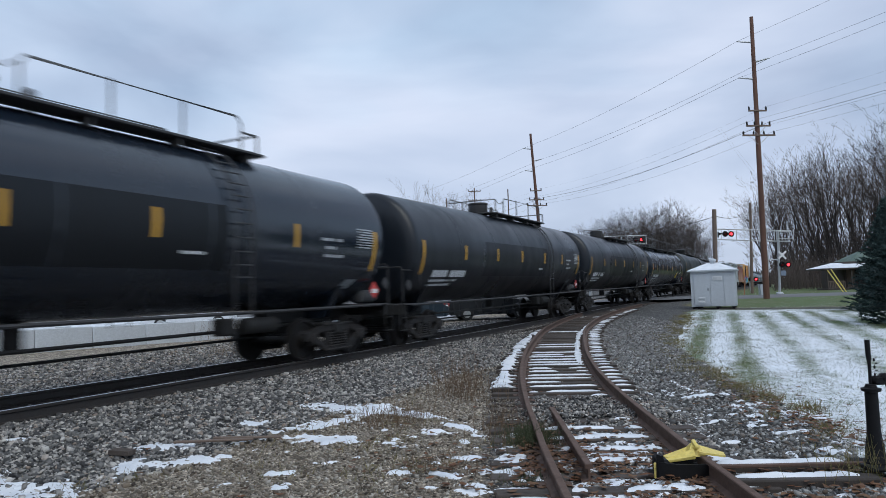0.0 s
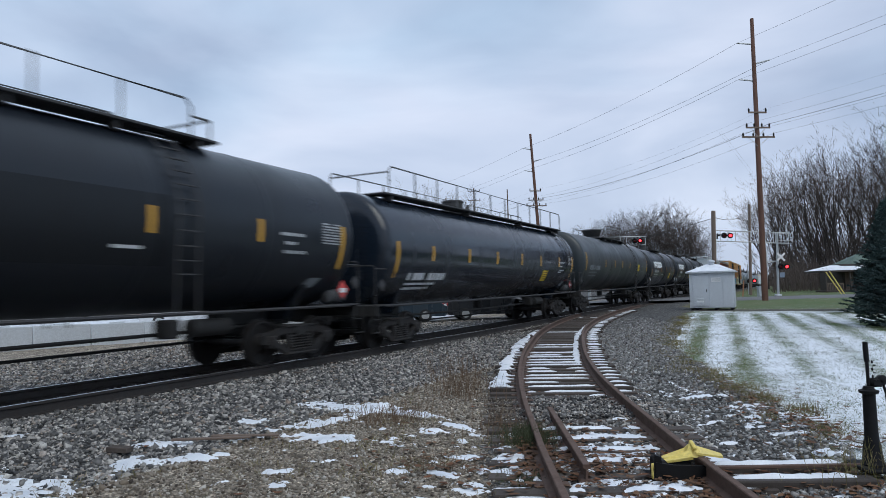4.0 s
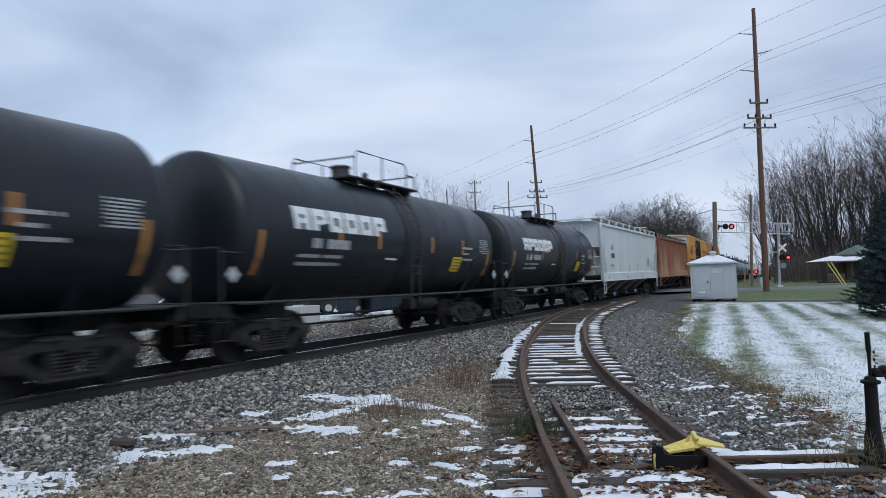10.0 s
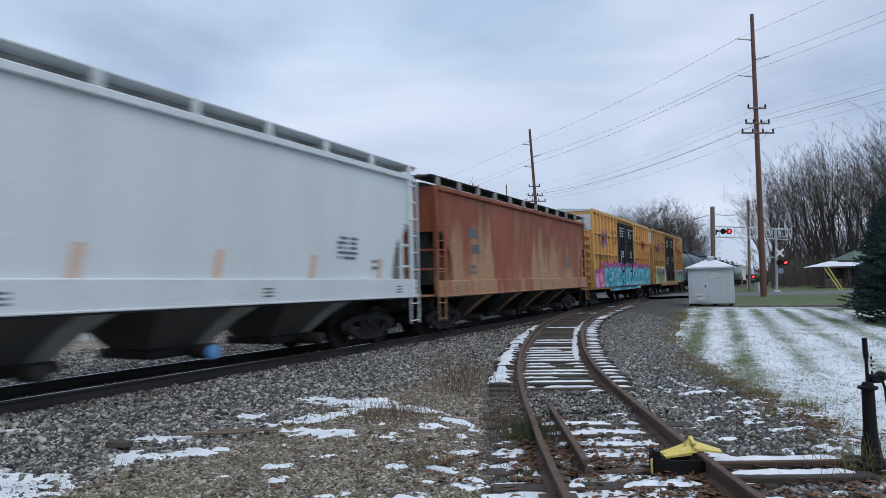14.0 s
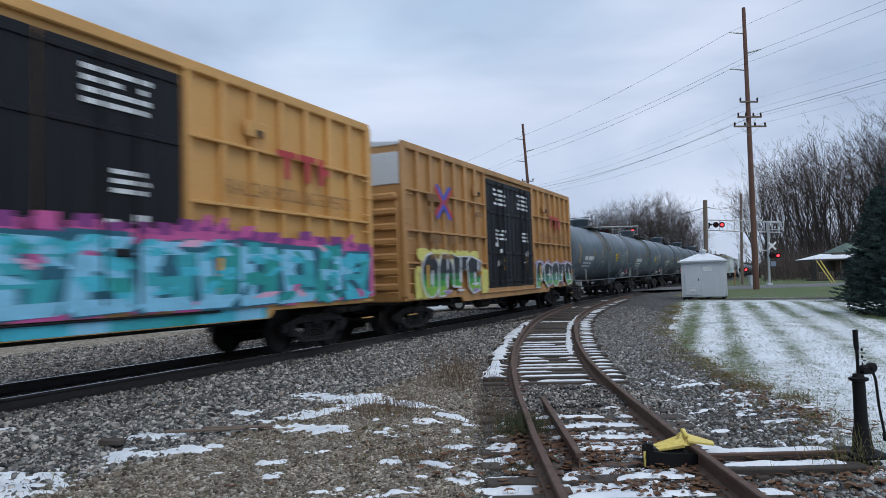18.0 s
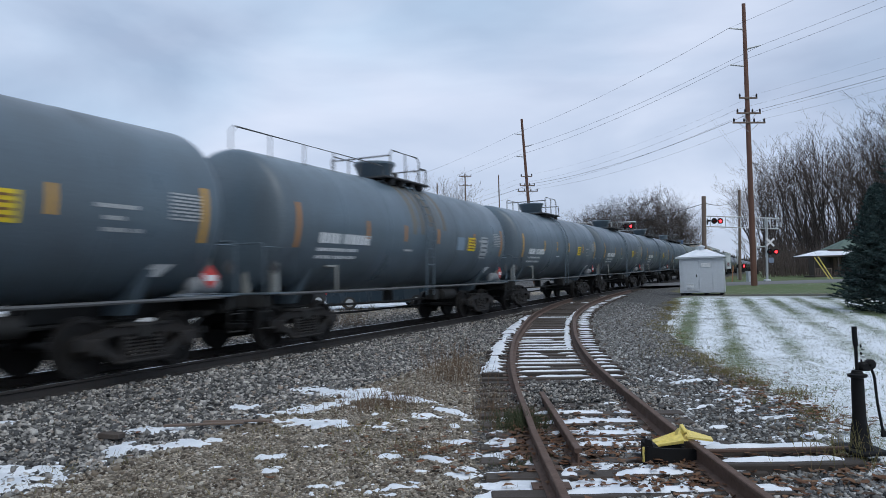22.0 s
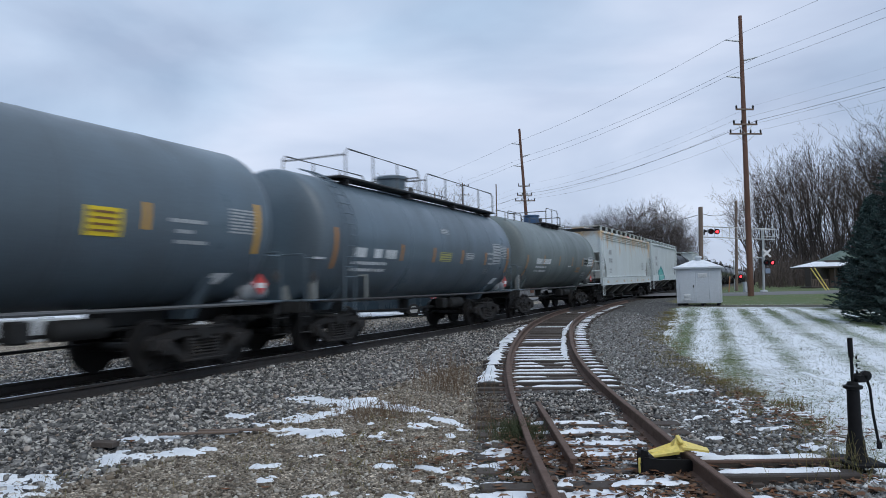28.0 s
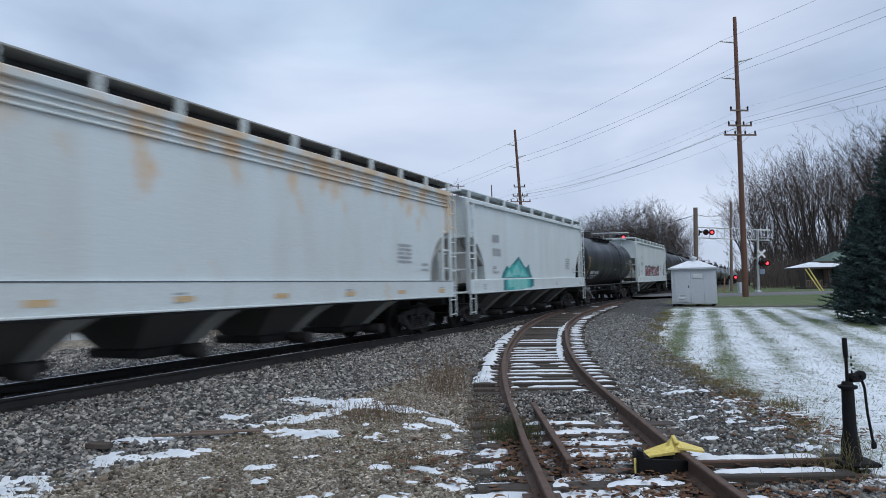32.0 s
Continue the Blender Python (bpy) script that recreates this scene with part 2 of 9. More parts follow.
M_RUST_RAIL = worn("rusty_rail_steel", (0.105, 0.062, 0.045), (0.06, 0.038, 0.03), rough=0.75, scale=6, streak=False, bumps=0.2)
M_MAIN_RAIL = worn("dark_rail_web", (0.026, 0.023, 0.022), (0.05, 0.036, 0.03), rough=0.7, scale=6, streak=False, bumps=0.2)
M_SHINE = plain("polished_rail_head", (0.55, 0.56, 0.58), 0.28, metal=1.0)
M_TIE = worn("weathered_tie_wood", (0.055, 0.043, 0.036), (0.11, 0.095, 0.085), rough=0.85, scale=4, fine=60, streak=False, bumps=0.5, vary=0.3)
M_CONC = worn("weathered_concrete", (0.52, 0.55, 0.58), (0.42, 0.43, 0.44), rough=0.8, scale=1.5, bumps=0.15)
M_SHED = worn("pale_grey_steel_shed", (0.50, 0.535, 0.575), (0.40, 0.42, 0.44), rough=0.42, scale=1.2, amount=0.5)
M_POLE = worn("brown_treated_pole", (0.135, 0.065, 0.045), (0.085, 0.048, 0.036), rough=0.8, scale=3, fine=50, amount=0.9, bumps=0.3)
M_POLE_GREY = worn("grey_weathered_pole", (0.17, 0.125, 0.10), (0.11, 0.085, 0.07), rough=0.85, scale=3, fine=50, bumps=0.3)
M_STEEL = worn("galvanised_steel", (0.46, 0.48, 0.49), (0.33, 0.33, 0.32), rough=0.5, metal=0.5, scale=3)
M_DARKSTEEL = worn("black_cast_iron", (0.007, 0.007, 0.008), (0.016, 0.015, 0.015), rough=0.6, scale=5, streak=False, bumps=0.2, spec=0.18)
M_YELLOW = worn("safety_yellow_paint", (0.74, 0.58, 0.14), (0.62, 0.52, 0.26), rough=0.5, scale=6, streak=False)
M_WIRE = plain("black_cable", (0.03, 0.03, 0.035), 0.6)
M_BARK = worn("bare_tree_bark", (0.055, 0.047, 0.044), (0.095, 0.084, 0.079), rough=0.9, scale=2, streak=False, bumps=0.3, vary=0.25)
M_TWIG = worn("brown_twigs", (0.085, 0.066, 0.058), (0.115, 0.092, 0.083), rough=0.95, scale=2, streak=False, bumps=0, vary=0.3)
M_NEEDLE = worn("blue_spruce_needles", (0.022, 0.045, 0.042), (0.05, 0.085, 0.08), rough=0.8, scale=3, streak=False, bumps=0, vary=0.2)
M_GLASS = plain("dark_window_glass", (0.02, 0.022, 0.025), 0.08, spec=0.8)
M_TYRE = plain("black_tyre_rubber", (0.02, 0.02, 0.02), 0.85)
M_ASPHALT = worn("grey_road_asphalt", (0.13, 0.13, 0.135), (0.19, 0.19, 0.195), rough=0.85, scale=0.6, fine=40, streak=False, bumps=0.3)
M_LAMP_OUT = plain("dark_red_lens", (0.10, 0.008, 0.008), 0.2)
M_LAMP_ON = plain("lit_red_lens", (0.5, 0.02, 0.02), 0.3, emit=(1.0, 0.03, 0.04), power=5.0)
M_WEED = plain("dead_weed_stalks", (0.16, 0.105, 0.065), 0.9)
M_WEED_GREEN = plain("dull_green_weeds", (0.06, 0.075, 0.035), 0.9)
M_ROOF = worn("green_shingle_roof", (0.075, 0.12, 0.095), (0.22, 0.26, 0.25), rough=0.8, scale=1.2, amount=0.6, streak=False)
M_DARKWOOD = worn("dark_house_siding", (0.05, 0.04, 0.035), (0.09, 0.07, 0.06), rough=0.8, scale=2)


def snow_material():
    m, n, l, b = material("old_snow", 0.6, spec=0.3)
    big = noise_tex(n, l, 2.5, 5)
    small = noise_tex(n, l, 60, 3)
    c = ramp(n, l, big, [(0.3, (0.62, 0.66, 0.72)), (0.65, (0.82, 0.84, 0.87))])
    l.new(c, b.inputs["Base Color"])
    bump(n, l, b, small, 0.5, 0.02)
    return m


M_SNOW = snow_material()


def leaf_material(name, cols):
    m, n, l, b = material(name, 0.85, spec=0.2)
    g = n.new("ShaderNodeNewGeometry")
    k = len(cols) - 1
    l.new(ramp(n, l, g.outputs["Random Per Island"], [(i / k, c) for i, c in enumerate(cols)]), b.inputs["Base Color"])
    return m


def stone_material():
    m, n, l, b = material("crushed_stone", 0.85, spec=0.3)
    g = n.new("ShaderNodeNewGeometry")
    c = ramp(n, l, g.outputs["Random Per Island"], [(0.0, (0.03, 0.03, 0.031)), (0.2, (0.085, 0.085, 0.086)), (0.5, (0.175, 0.17, 0.163)), (0.72, (0.32, 0.305, 0.285)), (0.9, (0.57, 0.545, 0.51)), (1.0, (0.25, 0.185, 0.14))])
    small = noise_tex(n, l, 40, 4)
    f2 = ramp(n, l, small, [(0.3, (0.7,) * 3), (0.7, (1.15,) * 3)])
    l.new(mixc(n, l, 1.0, c, f2, "MULTIPLY"), b.inputs["Base Color"])
    bump(n, l, b, small, 0.4, 0.01)
    return m


M_STONE = stone_material()
M_PEBBLE = leaf_material("brown_dirt_pebbles", [(0.08, 0.066, 0.052), (0.18, 0.15, 0.118), (0.30, 0.262, 0.215), (0.048, 0.039, 0.033), (0.21, 0.17, 0.13), (0.50, 0.47, 0.42), (0.115, 0.102, 0.085)])
M_CINDER = leaf_material("dark_cinder_stones", [(0.05, 0.049, 0.048), (0.145, 0.143, 0.14), (0.27, 0.27, 0.265), (0.034, 0.034, 0.035), (0.40, 0.40, 0.39), (0.20, 0.195, 0.185), (0.12, 0.094, 0.074), (0.60, 0.60, 0.59)])


M_LEAF = leaf_material("fallen_oak_leaves", [(0.075, 0.042, 0.026), (0.145, 0.070, 0.037), (0.10, 0.062, 0.042), (0.19, 0.105, 0.06), (0.055, 0.035, 0.025), (0.19, 0.078, 0.038)])
M_GRASS = leaf_material("winter_grass", [(0.055, 0.085, 0.025), (0.09, 0.12, 0.045), (0.16, 0.15, 0.07), (0.075, 0.11, 0.04), (0.60, 0.63, 0.66)])
M_DRYGRASS = leaf_material("dry_grass", [(0.15, 0.12, 0.055), (0.24, 0.19, 0.085), (0.095, 0.10, 0.035), (0.28, 0.23, 0.12), (0.12, 0.115, 0.04)])


def ground_material():
    """Grit, packed dirt, snowy lawn and the snowy lot, by the ground's own zones."""
    m, n, l, b = material("ground_cover", 0.9, spec=0.2)
    co = n.new("ShaderNodeTexCoord")
    obj = co.outputs["Object"]

    def zone(name):
        a = n.new("ShaderNodeAttribute")
        a.attribute_name = name
        return a.outputs["Fac"]
    vor = n.new("ShaderNodeTexVoronoi")
    vor.inputs["Scale"].default_value = 17
    l.new(obj, vor.inputs["Vector"])
    bw = n.new("ShaderNodeRGBToBW")
    l.new(vor.outputs["Color"], bw.inputs["Color"])
    # dark grit, darker at cell edges: painted shade in gaps between stones
    grit = ramp(n, l, bw.outputs["Val"], [(0.15, (0.04, 0.039, 0.038)), (0.5, (0.10, 0.098, 0.095)), (0.85, (0.24, 0.235, 0.23))])
    edge = ramp(n, l, vor.outputs["Distance"], [(0.25, (1, 1, 1)), (0.75, (0.35, 0.34, 0.33))])
    grit = mixc(n, l, 1.0, grit, edge, "MULTIPLY")
    n_big = noise_tex(n, l, 0.9, 6, 0.6, vec=obj)
    n_mid = noise_tex(n, l, 6, 6, 0.65, vec=obj)
    n_fine = noise_tex(n, l, 45, 4, 0.7, vec=obj)
    vd = n.new("ShaderNodeTexVoronoi")
    vd.inputs["Scale"].default_value = 42
    l.new(obj, vd.inputs["Vector"])
    bd = n.new("ShaderNodeRGBToBW")
    l.new(vd.outputs["Color"], bd.inputs["Color"])
    pebble = ramp(n, l, bd.outputs["Val"], [(0.2, (0.45, 0.45, 0.45)), (0.6, (1.0, 0.98, 0.96)), (0.9, (2.3, 2.25, 2.2))])
    dirt = ramp(n, l, n_mid, [(0.32, (0.085, 0.073, 0.058)), (0.5, (0.21, 0.182, 0.147)), (0.70, (0.40, 0.36, 0.30))])
    dirt = mixc(n, l, 1.0, dirt, pebble, "MULTIPLY")
    mossy = ramp(n, l, n_big, [(0.54, (0, 0, 0)), (0.72, (0.08, 0.08, 0.08))])
    dirt = mixc(n, l, mossy, dirt, (0.085, 0.088, 0.05))
    dm = n.new("ShaderNodeMath")
    dm.operation = "ADD"
    l.new(zone("dirt"), dm.inputs[0])
    sub = n.new("ShaderNodeMath")
    sub.operation = "MULTIPLY_ADD"
    sub.inputs[1].default_value = 1.2
    sub.inputs[2].default_value = -0.6
    l.new(n_mid, sub.inputs[0])
    l.new(sub.outputs["Value"], dm.inputs[1])
    dfac = ramp(n, l, dm.outputs["Value"], [(0.4, (0, 0, 0)), (0.6, (1, 1, 1))])
    col = mixc(n, l, dfac, grit, dirt)
    grass = ramp(n, l, n_fine, [(0.3, (0.05, 0.080, 0.024)), (0.55, (0.095, 0.14, 0.058)), (0.75, (0.17, 0.185, 0.092))])
    # worn and yellowed stretches in the grass
    tired = ramp(n, l, noise_tex(n, l, 0.35, 6, 0.7, vec=obj), [(0.42, (0, 0, 0)), (0.62, (0.5, 0.5, 0.5))])
    grass = mixc(n, l, tired, grass, (0.13, 0.115, 0.06))
    # snow lies in swaths on the mown lawn
    sx = n.new("ShaderNodeSeparateXYZ")
    l.new(obj, sx.inputs["Vector"])
    ax = n.new("ShaderNodeMath")
    ax.operation = "MULTIPLY_ADD"
    ax.inputs[1].default_value = -0.375
    l.new(sx.outputs["Y"], ax.inputs[0])
    l.new(sx.outputs["X"], ax.inputs[2])
    sw = n.new("ShaderNodeMath")
    sw.operation = "MULTIPLY_ADD"
    sw.inputs[1].default_value = 5.07
    l.new(ax.outputs["Value"], sw.inputs[0])
    n_bend = noise_tex(n, l, 0.22, 3, 0.5, vec=obj)
    bend = n.new("ShaderNodeMath")
    bend.operation = "MULTIPLY_ADD"
    bend.inputs[1].default_value = 1.6
    bend.inputs[2].default_value = 1.02
    l.new(n_bend, bend.inputs[0])
    l.new(bend.outputs["Value"], sw.inputs[2])
    sn = n.new("ShaderNodeMath")
    sn.operation = "SINE"
    l.new(sw.outputs["Value"], sn.inputs[0])
    s2 = n.new("ShaderNodeMath")
    s2.operation = "MULTIPLY_ADD"
    l.new(zone("mown"), s2.inputs[1])
    l.new(sn.outputs["Value"], s2.inputs[0])
    n_tuft = noise_tex(n, l, 8, 10, 0.9, vec=obj)
    n_fleck = noise_tex(n, l, 70, 3, 0.6, vec=obj)
    fl = n.new("ShaderNodeMath")
    fl.operation = "MULTIPLY_ADD"
    fl.inputs[1].default_value = 0.7
    l.new(n_fleck, fl.inputs[0])
    l.new(n_tuft, fl.inputs[2])
    fl2 = n.new("ShaderNodeMath")
    fl2.operation = "SUBTRACT"
    fl2.inputs[1].default_value = 0.35
    l.new(fl.outputs["Value"], fl2.inputs[0])
    l.new(fl2.outputs["Value"], s2.inputs[2])
    s3 = n.new("ShaderNodeMath")
    s3.operation = "MULTIPLY_ADD"
    s3.inputs[1].default_value = 0.26
    l.new(n_big, s3.inputs[0])
    l.new(s2.outputs["Value"], s3.inputs[2])
    s4 = n.new("ShaderNodeMath")
    s4.operation = "MULTIPLY_ADD"
    s4.inputs[1].default_value = 0.5
    l.new(zone("frost"), s4.inputs[0])
    l.new(s3.outputs["Value"], s4.inputs[2])
    sfac = ramp(n, l, s4.outputs["Value"], [(0.52, (0, 0, 0)), (0.665, (1, 1, 1))])
    snow = ramp(n, l, n_mid, [(0.3, (0.62, 0.66, 0.71)), (0.7, (0.80, 0.83, 0.87))])
    lawn = mixc(n, l, sfac, grass, snow)
    lm = n.new("ShaderNodeMath")
    lm.operation = "ADD"
    l.new(zone("lawn"), lm.inputs[0])
    l.new(sub.outputs["Value"], lm.inputs[1])
    lfac = ramp(n, l, lm.outputs["Value"], [(0.44, (0, 0, 0)), (0.56, (1, 1, 1))])
    col = mixc(n, l, lfac, col, lawn)
    rim = ramp(n, l, lm.outputs["Value"], [(0.22, (0, 0, 0)), (0.40, (0.85,) * 3), (0.56, (0.75,) * 3), (0.72, (0, 0, 0))])
    sod = ramp(n, l, n_tuft, [(0.35, (0.055, 0.05, 0.03)), (0.5, (0.13, 0.12, 0.055)), (0.68, (0.26, 0.21, 0.11))])
    col = mixc(n, l, rim, col, sod)
    col = mixc(n, l, zone("soot"), col, ramp(n, l, n_fine, [(0.3, (0.016, 0.014, 0.013)), (0.7, (0.06, 0.052, 0.045))]))
    lot = mixc(n, l, ramp(n, l, n_big, [(0.35, (0, 0, 0)), (0.6, (1, 1, 1))]), (0.30, 0.30, 0.31), snow)
    col = mixc(n, l, zone("lot"), col, lot)
    l.new(col, b.inputs["Base Color"])
    hm = mixc(n, l, 0.5, n_fine, vor.outputs["Distance"])
    bump(n, l, b, hm, 0.6, 0.03)
    return m


M_GROUND = ground_material()


# ---- mesh helpers ----
class Geo:
    """Collects faces for one mesh."""

    def __init__(self):
        self.v, self.f = [], []

    def add(self, verts, faces):
        k = len(self.v)
        self.v.extend(verts)
        self.f.extend([tuple(i + k for i in f) for f in faces])
        return self

    def box(self, c, s, ch=0.0, m=None):
        """A box with chamfered edges: centre, size, chamfer, and a turn."""
        hx, hy, hz = s[0] / 2, s[1] / 2, s[2] / 2
        ch = min(ch, hx * 0.8, hy * 0.8, hz * 0.8)
        if ch <= 0:
            vs = [(x, y, z) for x in (-hx, hx) for y in (-hy, hy) for z in (-hz, hz)]
            fs = [(0, 1, 3, 2), (4, 6, 7, 5), (0, 4, 5, 1), (2, 3, 7, 6), (0, 2, 6, 4), (1, 5, 7, 3)]
        else:
            vs, idx = [], {}
            for x in (-1, 1):
                for y in (-1, 1):
                    for z in (-1, 1):
                        for a in range(3):
                            p = [x * hx, y * hy, z * hz]
                            for b in range(3):
                                if b != a:
                                    p[b] -= (x, y, z)[b] * ch
                            idx[(x, y, z, a)] = len(vs)
                            vs.append(tuple(p))
            fs = []
            for a in range(3):
                b, d = (a + 1) % 3, (a + 2) % 3
                for sg in (-1, 1):
                    loop = []
                    for p, q in ((-1, -1), (1, -1), (1, 1), (-1, 1)):
                        k = [0, 0, 0]
                        k[a], k[b], k[d] = sg, p, q
                        loop.append(idx[(*k, a)])
                    fs.append(tuple(loop if sg > 0 else loop[::-1]))
                for p in (-1, 1):
                    for q in (-1, 1):
                        k0, k1 = [0, 0, 0], [0, 0, 0]
                        k0[b], k0[d], k0[a] = p, q, -1
                        k1[b], k1[d], k1[a] = p, q, 1
                        loop = (idx[(*k0, b)], idx[(*k1, b)], idx[(*k1, d)], idx[(*k0, d)])
                        fs.append(loop if p * q < 0 else loop[::-1])
            for x in (-1, 1):
                for y in (-1, 1):
                    for z in (-1, 1):
                        loop = tuple(idx[(x, y, z, a)] for a in range(3))
                        fs.append(loop if x * y * z > 0 else loop[::-1])
        if m is not None:
            vs = [tuple(m @ Vector(p)) for p in vs]
        return self.add([(p[0] + c[0], p[1] + c[1], p[2] + c[2]) for p in vs], fs)

    def tube(self, pts, r, n=6, r2=None, caps=True):
        """A round bar along points."""
        pts = [Vector(p) for p in pts]
        vs, fs, k = [], [], len(pts)
        up = Vector((0, 0, 1))
        d = (pts[1] - pts[0]).normalized()
        if abs(d.dot(up)) > 0.9:
            up = Vector((1, 0, 0))
        for i, p in enumerate(pts):
            d = (pts[min(i + 1, k - 1)] - pts[max(i - 1, 0)]).normalized()
            a = d.cross(up).normalized()
            b = a.cross(d).normalized()
            rr = r if r2 is None else r + (r2 - r) * i / (k - 1)
            for j in range(n):
                t = 2 * math.pi * j / n
                vs.append(tuple(p + rr * (math.cos(t) * a + math.sin(t) * b)))
        for i in range(k - 1):
            for j in range(n):
                j2 = (j + 1) % n
                fs.append((i * n + j, i * n + j2, (i + 1) * n + j2, (i + 1) * n + j))
        if caps:
            fs.append(tuple(range(n))[::-1])
            fs.append(tuple((k - 1) * n + j for j in range(n)))
        return self.add(vs, fs)

    def lathe(self, prof, n=32, axis="x", c=(0, 0, 0)):
        """A turned body: (place along the axis, radius) pairs."""
        vs, fs = [], []
        for a, r in prof:
            for j in range(n):
                t = 2 * math.pi * j / n
                p, q = r * math.cos(t), r * math.sin(t)
                vs.append({"x": (a, p, q), "y": (q, a, p), "z": (p, q, a)}[axis])
        for i in range(len(prof) - 1):
            for j in range(n):
                j2 = (j + 1) % n
                fs.append((i * n + j, (i + 1) * n + j, (i + 1) * n + j2, i * n + j2)[::-1])
        fs.append(tuple(range(n))[::-1])
        fs.append(tuple((len(prof) - 1) * n + j for j in range(n)))
        return self.add([(p[0] + c[0], p[1] + c[1], p[2] + c[2]) for p in vs], fs)

    def prism(self, outline, lo, hi, axis="y"):
        """A flat outline pulled along an axis; for y the outline is (x, z)."""
        n = len(outline)
        put = {"y": lambda p, t: (p[0], t, p[1]), "x": lambda p, t: (t, p[0], p[1]), "z": lambda p, t: (p[0], p[1], t)}[axis]
        vs = [put(p, lo) for p in outline] + [put(p, hi) for p in outline]
        fs = [tuple(range(n)), tuple(range(2 * n - 1, n - 1, -1))]
        fs += [(i, i + n, (i + 1) % n + n, (i + 1) % n) for i in range(n)]
        return self.add(vs, fs)

    def sweep(self, outline, path, closed=True):
        """An outline (sideways, up) carried along (point, side vector) pairs."""
        n, vs, fs = len(outline), [], []
        for p, s in path:
            for a, b in outline:
                vs.append((p[0] + s[0] * a, p[1] + s[1] * a, p[2] + b))
        for i in range(len(path) - 1):
            for j in range(n if closed else n - 1):
                j2 = (j + 1) % n
                fs.append((i * n + j, i * n + j2, (i + 1) * n + j2, (i + 1) * n + j))
        if closed:
            fs.append(tuple(range(n))[::-1])
            fs.append(tuple((len(path) - 1) * n + j for j in range(n)))
        return self.add(vs, fs)

    def mesh(self, name, mat, angle=38):
        me = bpy.data.meshes.new(name)
        me.from_pydata(self.v, [], self.f)
        me.materials.append(mat)
        bm = bmesh.new()
        bm.from_mesh(me)
        bmesh.ops.recalc_face_normals(bm, faces=bm.faces)
        bm.to_mesh(me)
        bm.free()
        me.polygons.foreach_set("use_smooth", [True] * len(me.polygons))
        me.set_sharp_from_angle(angle=radians(angle))
        return me


def big_mesh(name, verts, faces, mat, smooth=False):
    """A mesh from arrays: vertices (n, 3) and faces (m, 3 or 4)."""
    verts, faces = np.asarray(verts, np.float32), np.asarray(faces, np.int32)
    me = bpy.data.meshes.new(name)
    k = faces.shape[1]
    me.vertices.add(len(verts))
    me.vertices.foreach_set("co", verts.ravel())
    me.loops.add(faces.size)
    me.loops.foreach_set("vertex_index", faces.ravel())
    me.polygons.add(len(faces))
    me.polygons.foreach_set("loop_start", np.arange(0, faces.size, k, dtype=np.int32))
    me.polygons.foreach_set("loop_total", np.full(len(faces), k, np.int32))
    if smooth:
        me.polygons.foreach_set("use_smooth", np.ones(len(faces), bool))
    me.update(calc_edges=True)
    me.validate()
    me.materials.append(mat)
    return me


# writing and other pieces too small to pick apart stay joined
JOINED = ("stencil", "company_mark", "spring_set", "door_writing", "panel_writing", "sign_writing", "graffiti_outline", "graffiti_fill", "graffiti_highlight", "graffiti_accent", "chain", "rust_streak", "grab_iron_set", "graffiti_undercoat", "graffiti_splash", "graffiti_shade")


def part(name, data, material_used, parent, label="", m=None):
    """One mesh under a thing or a part; data is a Geo or a finished mesh."""
    me = data.mesh(name, material_used) if isinstance(data, Geo) else data
    ob = new(name, me)
    ob.parent = parent
    if m is not None:
        ob.matrix_basis = m
    if label:
        tagged(ob, label)
    if name in JOINED:
        tagged(ob, kind="stuff")
    return ob


def thing(name, label, category, m=None, group="", kind=""):
    ob = tagged(new(name), label, category, group, kind)
    ob.empty_display_size = 0.2
    if m is not None:
        ob.matrix_basis = m
    return ob


SHARED = {}


def shared(key, build):
    """A mesh that alike parts have in common."""
    if key not in SHARED:
        SHARED[key] = build()
    return SHARED[key]


# ---- the lie of the land ----
RAIL_Z = 0.52


def heading(s):
    return np.radians(np.interp(s, [-200, 14, 28, 42, 56, 900], [24.55, 24.55, 25.1, 25.2, 25.3, 25.3]))


STEP = 0.5
S_TAB = np.arange(-120.0, 560.0, STEP)
_h = heading(S_TAB)
_i0 = int(np.argmin(abs(S_TAB)))
X_TAB = np.cumsum(np.sin(_h) * STEP)
Y_TAB = np.cumsum(np.cos(_h) * STEP)
X_TAB, Y_TAB = X_TAB - X_TAB[_i0] - 6.52, Y_TAB - Y_TAB[_i0] + 9.99


def main_at(s):
    """A point of the main track's centre line at rail level, and its heading."""
    x, y = np.interp(s, S_TAB, X_TAB), np.interp(s, S_TAB, Y_TAB)
    return float(x), float(y), float(main_z(y)), float(heading(s))


def main_z(y):
    return RAIL_Z + 0.392 * np.clip((y - 24) / 40, 0, 1.3)


def base_z(y):
    return 0.06 + 0.0121 * (np.clip(y, -10, 64) - 6) + 0.0035 * np.clip(y - 64, 0, 80)


def main_offset(x, y):
    """How far points lie from the main track's centre line; positive on the camera's side."""
    s = (x + 6.52) * math.sin(radians(25.5)) + (y - 9.99) * math.cos(radians(25.5))
    for _ in range(3):
        h = heading(s)
        dx, dy = x - np.interp(s, S_TAB, X_TAB), y - np.interp(s, S_TAB, Y_TAB)
        s = s + dx * np.sin(h) + dy * np.cos(h)
    h = heading(s)
    dx, dy = x - np.interp(s, S_TAB, X_TAB), y - np.interp(s, S_TAB, Y_TAB)
    return dx * np.cos(h) - dy * np.sin(h)


